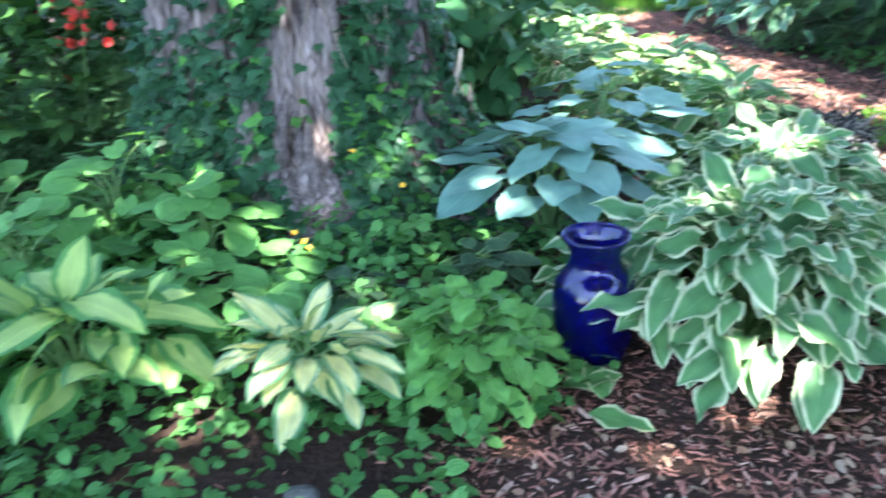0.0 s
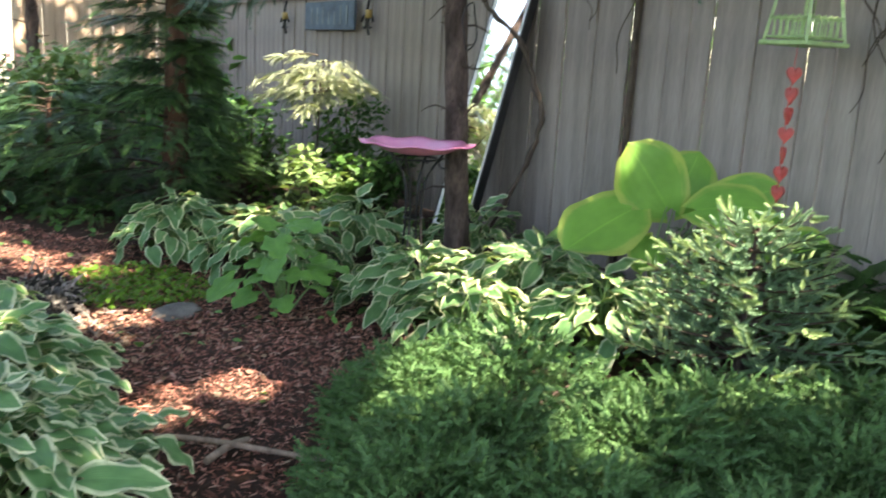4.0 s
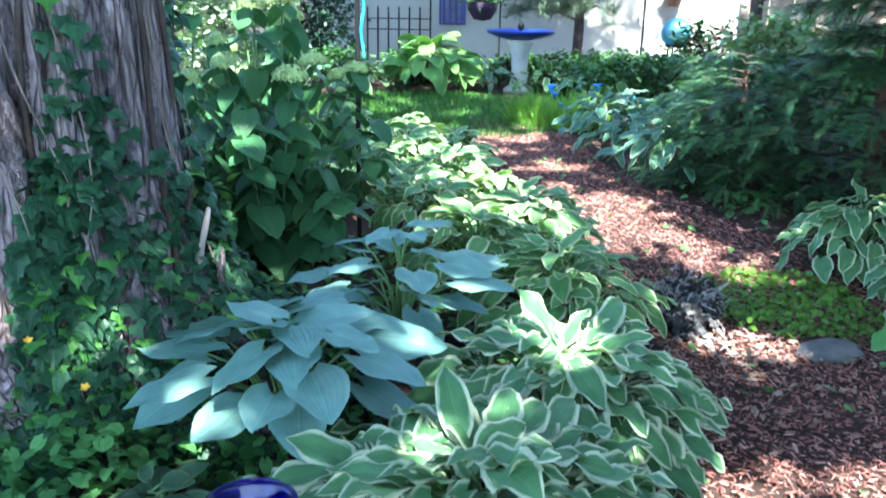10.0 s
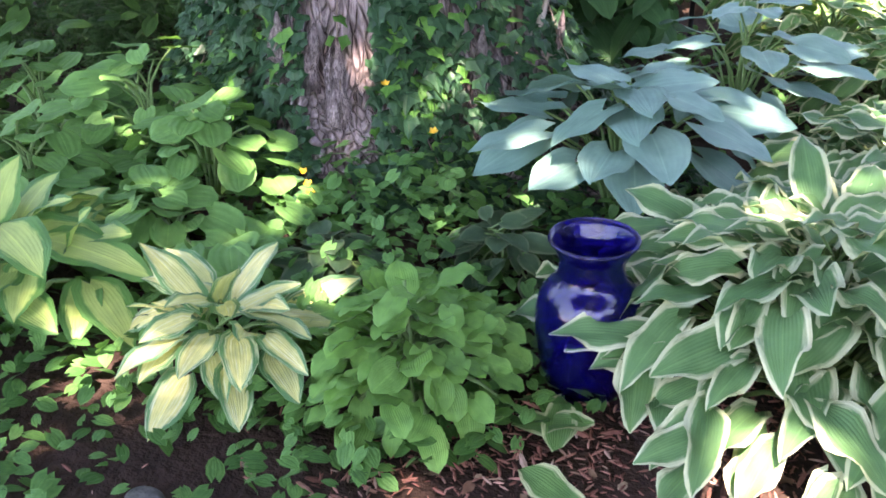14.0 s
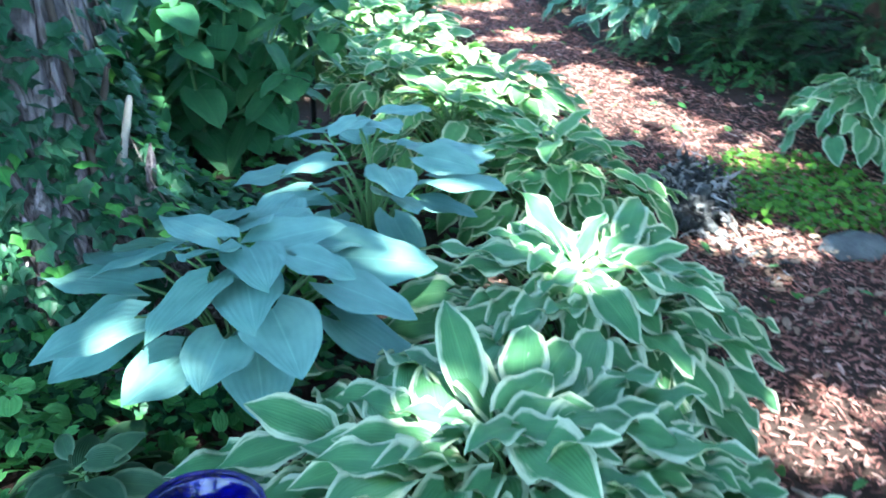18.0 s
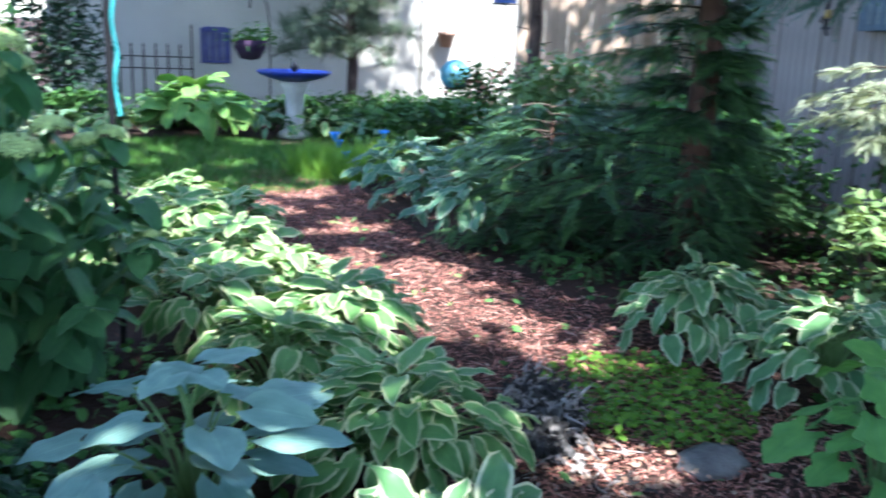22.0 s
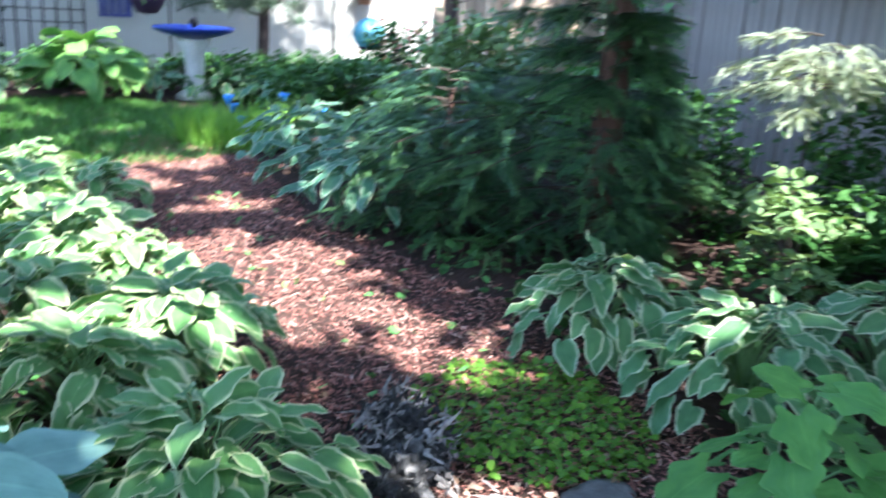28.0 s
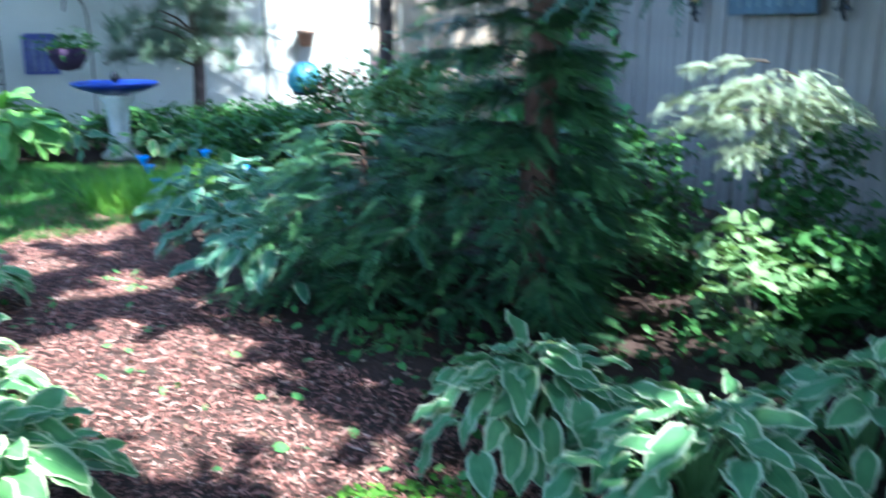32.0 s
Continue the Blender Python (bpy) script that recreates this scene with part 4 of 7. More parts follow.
def build_ivy():
    rng = np.random.RandomState(11)
    n = 21000
    th, z = rng.uniform(-2.7, 1.2, n), rng.uniform(0, 1, n) ** 1.5 * 2.6
    bare = np.abs(th + 1.24 + 0.1 * np.sin(z * 4)) < 0.2 * np.clip(z / 0.35 - 0.3, 0, 1) + 0.04 * np.sin(z * 9)
    clump = np.array([noise.noise((math.cos(t) * 1.9, math.sin(t) * 1.9, q * 1.6)) for t, q in zip(th, z)])
    dens = np.clip(1.5 - 1.25 * z, -0.3, 1) + 1.1 * clump - 0.3 * (th < -2.2)
    keep = (~bare | (rng.rand(n) < 0.05)) & (rng.rand(n) < dens * 0.6)
    th, z, clump = th[keep], z[keep], clump[keep]
    n = len(th)
    r = trunk_r(th, z) + rng.uniform(0.005, 0.06, n)
    pos = np.stack([TREE[0] + r * np.cos(th), TREE[1] + r * np.sin(th), z + 0.03], -1)
    # blades hang, facing outwards
    M = frames(pos, th + rng.normal(0, 0.5, n), rng.normal(-0.7, 0.35, n), rng.normal(0, 0.4, n), rng.uniform(0.04, 0.085, n))
    young = rng.rand(n) < 0.03 + 0.18 * (z < 0.55) * (rng.rand(n) < 0.5)
    for nm, mat, sel, lab in (("ivy", M_IVY, ~young, "dark green ivy climbing the maple's bark"), ("young_ivy", M_IVY_NEW, young, "light green young ivy leaves on the maple's bark")):
        v, f, uv = strewn(*lobed_leaf(), M[sel])
        ob = obj(nm, mesh_np(nm, v, f, mat, uv, smooth=False))
        tagged(ob, lab, "ivy", kind="stuff")
    # thin dry stems hanging loose on the bark
    for k in range(12):
        t0, z0, ln = rng.uniform(-2.3, 0.5), rng.uniform(0.7, 1.6), rng.uniform(0.4, 0.9)
        zz = np.linspace(z0, z0 - ln, 12)
        tt = t0 + 0.1 * np.sin(zz * 5 + k) + 0.2 * (z0 - zz) * rng.uniform(-1, 1)
        rr = trunk_r(tt, np.maximum(zz, 0.05)) + 0.03 + 0.05 * np.linspace(0, 1, 12) ** 2
        v, f = tube(np.stack([TREE[0] + rr * np.cos(tt), TREE[1] + rr * np.sin(tt), np.maximum(zz, 0.05)], -1), np.linspace(0.005, 0.002, 12), 5)
        s = obj("dry_vine", mesh_np("dry_vine", v, f, M_DEADWOOD))
        tagged(s, "thin pale dry stem hanging on the maple's bark", "ivy", "dry ivy stems")
    # ivy stems
    for t0 in (-0.9, -0.35, -1.75, 0.05):
        zz = np.linspace(0.05, 2.4, 16)
        tt = t0 + 0.12 * np.sin(zz * 3 + t0 * 5)
        rr = trunk_r(tt, zz) + 0.012
        v, f = tube(np.stack([TREE[0] + rr * np.cos(tt), TREE[1] + rr * np.sin(tt), zz], -1), np.linspace(0.012, 0.006, 16), 6)
        s = obj("ivy_stem", mesh_np("ivy_stem", v, f, M_TWIG))
        tagged(s, "thin woody ivy stem on the maple's bark", "ivy", "ivy stems")
    v, f = tube(smooth_line([(-0.2, 3.2, 0.385), (-0.19, 3.2, 0.45), (-0.17, 3.21, 0.54), (-0.15, 3.22, 0.635)], 14), [0.016, 0.022, 0.017, 0.012, 0.011, 0.012, 0.013, 0.011, 0.01, 0.01, 0.011, 0.01, 0.009, 0.006], 8)
    s = obj("dead_stub", mesh_np("dead_stub", v, f, M_PALEWOOD))
    tagged(s, "short pale dead branch stub at the maple's foot", "branch")
    for line, r0 in (([(-0.2, 3.19, 0.4), (-0.235, 3.2, 0.5), (-0.245, 3.22, 0.57), (-0.215, 3.22, 0.62), (-0.2, 3.24, 0.7)], 0.012), ([(-0.2, 3.19, 0.4), (-0.15, 3.18, 0.375), (-0.1, 3.16, 0.35), (0.0, 3.12, 0.26), (0.04, 3.08, 0.16)], 0.016)):
        v, f = tube(smooth_line(line, 14), np.linspace(r0, 0.007, 14) + 0.002 * np.sin(np.arange(14) * 1.9), 7)
        s = obj("dead_root", mesh_np("dead_root", v, f, M_DEADWOOD if r0 > 0.013 else M_TWIG))
        tagged(s, "knotty dead root beside the maple's foot", "branch", "dead roots")


build_ivy()

# ---- ground cover ----
def cover(name, label, xs, ys, n, mat, size, height, seed, category="ground cover", inside=None, base=None):
    rng = np.random.RandomState(seed)
    x, y = rng.uniform(*xs, n), rng.uniform(*ys, n)
    cl = np.array([noise.noise((p * 1.7, q * 1.7, seed)) for p, q in zip(x, y)])
    keep = rng.rand(n) < 0.75 + 0.9 * cl
    if inside:
        keep &= inside(x, y)
    x, y = x[keep], y[keep]
    n = len(x)
    pos = np.stack([x, y, ground_z(x, y) + rng.uniform(0.2, 1, n) * height * (0.6 + 0.8 * np.clip(cl[keep] + 0.3, 0, 1))], -1)
    M = frames(pos, rng.rand(n) * 6.28, rng.normal(-0.15, 0.3, n), rng.normal(0, 0.3, n), rng.uniform(0.7, 1.3, n) * size)
    v, f, uv = strewn(*(base or leaf_arrays(1.0, 0.85, 0.2, 0.25, 0, 0.3, 2, 4, belly=0.4, point=0.7)), M)
    ob = obj(name, mesh_np(name, v, f, mat, uv))
    tagged(ob, label, category, kind="stuff")


def off_path(x, y):
    l, r = path_sides(y)
    return (x < l) | (x > r)


cover("violets", "light green violet leaves massed at the maple's foot", (-2.6, -0.6), (2.0, 3.0), 650, M_WEED, 0.085, 0.16, 1, "wild violets", lambda x, y: (x - TREE[0]) ** 2 + (y - TREE[1]) ** 2 > 0.4, leaf_arrays(1.0, 1.15, 0.16, 0.12, 0, 0.3, 4, 6, belly=0.3, point=0.45))
cover("ground_cover", "low mixed green ground cover round the maple", (-2.6, 0.25), (1.1, 2.85), 9500, M_COVER, 0.034, 0.12, 2, inside=lambda x, y: off_path(x, y + 0.1))
cover("bed_cover", "low green seedlings in the shaded bed", (-0.2, 1.3), (2.5, 5.0), 1500, M_COVER, 0.035, 0.06, 3, inside=off_path)
cover("path_seedlings", "scattered green seedlings in the mulch", (0.6, 2.6), (1.6, 7.5), 300, M_WEED, 0.036, 0.05, 4, "seedlings")
cover("creeping_jenny", "yellow-green mat of creeping jenny beside the path", (1.62, 2.4), (3.62, 4.6), 2600, M_JENNY, 0.022, 0.06, 5, inside=lambda x, y: ((x - 2.05) / 0.4) ** 2 + ((y - 4.17) / 0.44) ** 2 < 1)
cover("fence_cover", "low shaded greenery at the fence's foot", (2.2, 4.6), (0.6, 6.2), 2600, M_SHRUB, 0.045, 0.12, 6, inside=lambda x, y: (x < 3.7 + 0.235 * y) & off_path(x, y))
cover("left_shrub", "dense dark green shrubbery beyond the maple", (-4.5, -1.7), (2.6, 6.5), 9000, M_SHRUB, 0.07, 1.3, 7, "shrub")

M_YELLOW_PETAL = plain_mat("yellow_petal", (0.75, 0.42, 0.03), 0.5, island=0.2, bumps=0)


def yellow_flower(x, y, z):
    """A fallen small yellow flower, five petals."""
    rng = np.random.RandomState(int(1000 * abs(x)))
    a = np.arange(5) * 1.2566 + rng.rand()
    v, f, uv = strewn(*leaf_arrays(0.014, 0.011, 0.2, -0.2, 0, 0, 2, 3), frames(np.zeros((5, 3)), a, rng.normal(0.3, 0.1, 5), 0 * a, np.ones(5)))
    o = obj("yellow_flower", mesh_np("yellow_flower", v, f, M_YELLOW_PETAL, uv), m=pose(x, y, z, 20, 10, 0))
    tagged(o, "tiny yellow flower among the ground cover", "flower", "yellow flowers")


for fx, fy, fz in ((-0.67, 2.52, 0.2), (-0.63, 2.47, 0.19), (-0.61, 2.44, 0.18), (-0.5, 2.72, 0.4), (-0.34, 2.66, 0.3)):
    yellow_flower(fx, fy, fz)

# ---- hydrangea between maple and lawn ----
leaf_meshes("hydrangea", M_HYDRANGEA, 0.19, 0.145, fold=0.2, droop=0.25, heart=0.2, wave=0.004, belly=0.4, point=0.75)
M_FLOWER = plain_mat("pale_green_floret", (0.36, 0.5, 0.17), 0.6, island=0.2, vary=0.15, bumps=0)


def flower_head(r, seed):
    """A domed head of many small four-petalled florets."""
    rng = np.random.RandomState(seed)
    n = 70
    k = np.arange(n) + 0.5
    ph, th = np.arccos(1 - 1.1 * k / n), k * 2.39996
    pos = r * np.stack([np.sin(ph) * np.cos(th), np.sin(ph) * np.sin(th), 0.7 * np.cos(ph)], -1)
    M = frames(pos, th, np.pi / 2 - ph + rng.normal(0, 0.2, n) - np.pi / 2, rng.normal(0, 0.3, n), np.full(n, r * 0.26))
    a = np.arange(8) * np.pi / 4
    rr = np.where(np.arange(8) % 2, 0.35, 1.0)
    v = np.concatenate([[[0, 0, 0.1]], np.stack([rr * np.cos(a), rr * np.sin(a), 0 * a], -1)])
    f = np.array([[0, 1 + i, 1 + (i + 1) % 8] for i in range(8)])
    v, f, _ = strewn(v, f, np.zeros((9, 2)), M)
    return mesh_np("flower_head", v, f, M_FLOWER, smooth=False)


def build_hydrangea(x, y, R, H, stems, seed, label):
    rng = random.Random(seed)
    root = thing("hydrangea", label, "hydrangea", "hydrangeas", m=pose(x, y, float(ground_z(x, y))))
    heads = [flower_head(0.05 + 0.012 * k, k) for k in range(3)]
    small = flower_head(0.025, 9)
    for i in range(stems):
        a, t = i * 2.39996 + rng.uniform(-0.3, 0.3), math.sqrt((i + 0.5) / stems)
        bx, by = 0.35 * R * t * math.cos(a), 0.35 * R * t * math.sin(a)
        h = H * (1 - 0.62 * t * t) * rng.uniform(0.85, 1.05)
        ex, ey = R * t * math.cos(a), R * t * math.sin(a)
        line = smooth_line([(bx, by, 0), (bx * 1.6, by * 1.6, h * 0.5), (ex, ey, h)], 9)
        v, f = tube(line, np.linspace(0.008, 0.004, 9), 5)
        stem_ob = obj("stem", mesh_np("stem", v, f, M_STEM), root)
        ang = rng.uniform(0, 3.14)
        for k in range(2, 9):
            for side in (0, math.pi):
                p = line[k]
                sc = (1.15 - 0.06 * k) * rng.uniform(0.8, 1.15)
                m = Matrix.LocRotScale(p, Euler((rng.uniform(-0.3, 0.3), rng.uniform(0.1, 0.8), ang + side + rng.uniform(-0.3, 0.3))), (sc, sc, sc))
                obj("leaf", rng.choice(LEAF_CACHE["hydrangea"]), root, m=m)
            ang += 1.57
        if i % 2 == 0 or h > 0.72 * H:
            me = rng.choice(heads) if h > 0.7 * H else small
            obj("flower_head", me, stem_ob, "pale green flower head", pose(ex, ey, h + 0.02, rng.uniform(-15, 15), rng.uniform(-15, 15), 0))


build_hydrangea(-0.22, 4.62, 0.62, 1.16, 34, 1, "leafy hydrangea bush with pale green flower heads")
build_hydrangea(-0.85, 5.4, 0.6, 1.2, 18, 2, "leafy hydrangea bush with pale flower heads in the sun")


# ---- conifers ----
def spray(length, needle, n, width=0.003, droop=0.1, flat=0.25, seed=0, tuft=False):
    """A twig along +x with needles on both sides."""
    rng = np.random.RandomState(seed)
    vs, fs, uvs = [], [], []
    k = 0
    for i in range(n):
        s = (i + 0.5) / n
        x, z = length * s, -droop * length * s * s
        ln = needle * (1.0 - 0.55 * s if not tuft else 0.8 + 0.4 * rng.rand())
        for side in (-1, 1):
            a = side * (0.9 + 0.25 * rng.rand() - 0.4 * s)
            d = np.array([math.cos(a), math.sin(a), flat * rng.uniform(-1, 1)])
            p = np.array([x, 0, z])
            c = np.array([-d[1], d[0], 0]) * width
            vs += [p - c, p + c, p + d * ln + c * 0.4, p + d * ln - c * 0.4]
            fs.append([k, k + 1, k + 2, k + 3])
            uvs += [(0, 0), (1, 0), (1, 1), (0, 1)]
            k += 4
    w = width * 0.8
    vs += [(0, -w, 0), (0, w, 0), (length, w * 0.3, -droop * length), (length, -w * 0.3, -droop * length)]
    fs.append([k, k + 1, k + 2, k + 3])
    uvs += [(0, 0), (1, 0), (1, 1), (0, 1)]
    return np.array(vs, float), np.array(fs), np.array(uvs, float)


def conifer(name, label, x, y, height, radius_at, z_list, per_tier, mat, bark, trunk_r0, base_spray, spray_size, seed, along=9, droop=0.25, rise=0.1, category="conifer", sub=3, jitter=0.07, twig=0.008, tip=None, fan=0.45, thin=(0.0, 0.0), tilt=-0.25):
    """A conifer: trunk, limbs as one mesh, and feathery sprays along every limb."""
    rng = np.random.RandomState(seed)
    root = thing(name, label, category, m=pose(x, y, float(ground_z(x, y)) - 0.02))
    zz = np.linspace(0, height, 12)
    v, f = tube(np.stack([0.03 * np.sin(zz * 1.3), 0.02 * np.cos(zz), zz], -1), np.linspace(trunk_r0, trunk_r0 * 0.3, 12), 10)
    obj("trunk", mesh_np("trunk", v, f, bark), root)
    limbs, P, YA, PI, TT = [], [], [], [], []
    for z in z_list:
        a0 = rng.rand() * 6.28
        for k in range(per_tier):
            a = a0 + k * 6.2832 / per_tier + rng.uniform(-0.3, 0.3)
            L = radius_at(z) * rng.uniform(0.55, 1.15) * (1 - thin[1] * max(0.0, math.cos(a - thin[0])))
            s = np.linspace(0, 1, 7)
            line = np.stack([L * s * math.cos(a), L * s * math.sin(a), np.maximum(0.03, z + rng.normal(0, jitter) + rise * L * s - droop * L * s**2)], -1)
            limbs.append(tube(line, np.linspace(twig, twig * 0.2, 7) * (0.6 + 0.5 * L), 4))
            for q in range(along):
                t = 0.16 + 0.84 * (q + rng.rand()) / along
                p = np.array([np.interp(t, s, line[:, c]) for c in range(3)])
                for side in (-1, 1):
                    # a flat fan: side twigs shorten towards the tip
                    ya = a + side * rng.uniform(0.6, 1.15)
                    bl = L * fan * (1.08 - t) * rng.uniform(0.5, 1.1)
                    for u in (0.1, 0.55, 1.0):
                        P.append(p + [bl * u * math.cos(ya), bl * u * math.sin(ya), -0.12 * bl * u] + rng.normal(0, 0.014, 3))
                        YA.append(ya - side * rng.uniform(0, 0.6) + rng.normal(0, 0.2))
                        PI.append(rng.normal(tilt, 0.22))
                        TT.append(max(t, u * 0.75 + 0.2 * t) + rng.normal(0, 0.12))
    if len(limbs) <= 60:
        for v, f in limbs:
            obj("limb", mesh_np("limb", v, f, M_TWIG), root)
    else:
        v, f = join_np(limbs)
        obj("limb_framework", mesh_np("limb_framework", v, f, M_TWIG), root)
    n = len(P)
    M = frames(np.array(P), YA, PI, rng.normal(0, 0.3, n), rng.uniform(0.7, 1.25, n) * spray_size)
    outer = np.array(TT) > (0.84 if tip else 9)
    v, f, uv = strewn(*base_spray, M[~outer])
    obj("foliage", mesh_np("foliage", v, f, mat, uv, smooth=False), root)
    if tip:
        v, f, uv = strewn(*base_spray, M[outer])
        obj("new_growth", mesh_np("new_growth", v, f, tip, uv, smooth=False), root, "lighter green branch tips")
    return root


HEM = spray(0.14, 0.03, 11, 0.0042, 0.2, 0.15)
conifer("hemlock_tree", "dark green hemlock with drooping feathery boughs to the ground", 3.3, 6.05, 5.0, lambda z: 1.2 if z < 0.8 else (0.8 if z < 0.98 else 0.6),
        np.concatenate([np.linspace(0.14, 0.98, 7), np.linspace(1.1, 3.6, 15)]), 7, M_YEW, M_BARK_RED, 0.1, HEM, 1.2, 3, along=9, droop=0.3, rise=0.22, jitter=0.04, tilt=-0.12, tip=M_HEMTIP, thin=(-0.75, 0.6))
conifer("hemlock_shrub", "smaller dark hemlock beside the path", 2.55, 6.5, 0.8, lambda z: 0.76 - 0.35 * z, np.linspace(0.12, 0.84, 7), 7, M_YEW, M_BARK_RED, 0.04, HEM, 1.05, 4, along=6, droop=0.3, rise=0.2, category="conifer shrub", tip=M_HEMTIP)
# stands for a bough of the hemlock, its sunlight carried by the pale needles
conifer("sunlit_hemlock_bough", "sunlit hemlock bough before the fence, sunlight put into its pale colour", 4.36, 5.72, 1.14, lambda z: 0.42, np.linspace(0.94, 1.12, 4), 6, M_SUNYEW, M_TWIG, 0.014, HEM, 0.85, 6, jitter=0.1, along=6, droop=0.35, rise=0.2, category="conifer shrub")
SPR = spray(0.16, 0.022, 26, 0.0022, 0.1, 1.0)


def brush(length, needle, rings, width, seed):
    """A stubby shoot along +x, needles all round it."""
    rng = np.random.RandomState(seed)
    vs, fs, uvs = [], [], []
    for i in range(rings):
        q = (i + 0.4) / rings
        for k in range(5):
            a = 2.4 * i + k * 1.2566 + rng.uniform(-0.3, 0.3)
            ln = needle * rng.uniform(0.8, 1.15) * (0.7 + 0.3 * math.sin(math.pi * min(1, q + 0.2)))
            out = np.array([0.0, math.cos(a), math.sin(a)])
            d = np.array([0.75 + 0.8 * q, 0, 0]) + out
            d /= np.linalg.norm(d)
            c = np.cross(d, out) / (np.linalg.norm(np.cross(d, out)) + 1e-9) * width
            p = np.array([length * q, 0, 0.0])
            n = len(vs)
            vs += [p - c, p + c, p + d * ln + c * 0.3, p + d * ln - c * 0.3]
            fs.append([n, n + 1, n + 2, n + 3])
            uvs += [(0, 0), (1, 0), (1, 1), (0, 1)]
    return np.array(vs), np.array(fs), np.array(uvs, float)


def build_dwarf_spruce():
    rng = np.random.RandomState(7)
    root = thing("dwarf_spruce", "low blue-green dwarf spruce with short stiff needles", "spruce", m=pose(3.2, 1.47, 0))
    v, f = tube([(0, 0, -0.02), (0.01, 0.01, 0.35), (0, 0, 0.7)], [0.028, 0.018, 0.006], 8)
    obj("trunk", mesh_np("trunk", v, f, M_BARK_BROWN), root)
    P, YA, PI, SZ, TIP, limbs = [], [], [], [], [], []
    for z in np.linspace(0.1, 0.66, 9):
        reach = 0.6 * (1 - 0.8 * (z / 0.72) ** 1.5)
        for k in range(9):
            a = k * 0.698 + z * 9 + rng.uniform(-0.25, 0.25)
            L = reach * rng.uniform(0.75, 1.1)
            q = np.linspace(0, 1, 6)
            line = np.stack([L * q * math.cos(a), L * q * math.sin(a), z + 0.1 * L * q + 0.06 * q * q], -1)
            limbs.append(tube(line, np.linspace(0.007, 0.002, 6), 4))
            for t in np.arange(0.25, 1.001, 0.042 / max(L, 0.08)):
                p = np.array([np.interp(t, q, line[:, c]) for c in range(3)])
                for sd in ((-1, 1) if t < 0.95 else (-0.55, 0, 0.55)):
                    P.append(p + rng.normal(0, 0.008, 3))
                    YA.append(a + sd * rng.uniform(0.6, 1.0))
                    PI.append(rng.normal(0.35, 0.35))
                    SZ.append(rng.uniform(0.75, 1.15) * (1.1 - 0.25 * t))
                    TIP.append(t > 0.75 and rng.rand() < 0.75)
    for sd in range(5):
        P.append(np.array([0, 0, 0.68])); YA.append(sd * 1.3); PI.append(0.9); SZ.append(0.9); TIP.append(True)
    v, f = join_np(limbs)
    obj("limb_framework", mesh_np("limb_framework", v, f, M_TWIG), root)
    M = frames(np.array(P), YA, PI, rng.rand(len(P)) * 6, SZ)
    TIP = np.array(TIP)
    for nm, sel, mat, lab in (("foliage", ~TIP, M_DWARF, ""), ("new_growth", TIP, M_DWARFTIP, "paler green shoot tips")):
        v, f, uv = strewn(*brush(0.08, 0.018, 15, 0.0026, 2), M[sel])
        obj(nm, mesh_np(nm, v, f, mat, uv, smooth=False), root, lab)


build_dwarf_spruce()


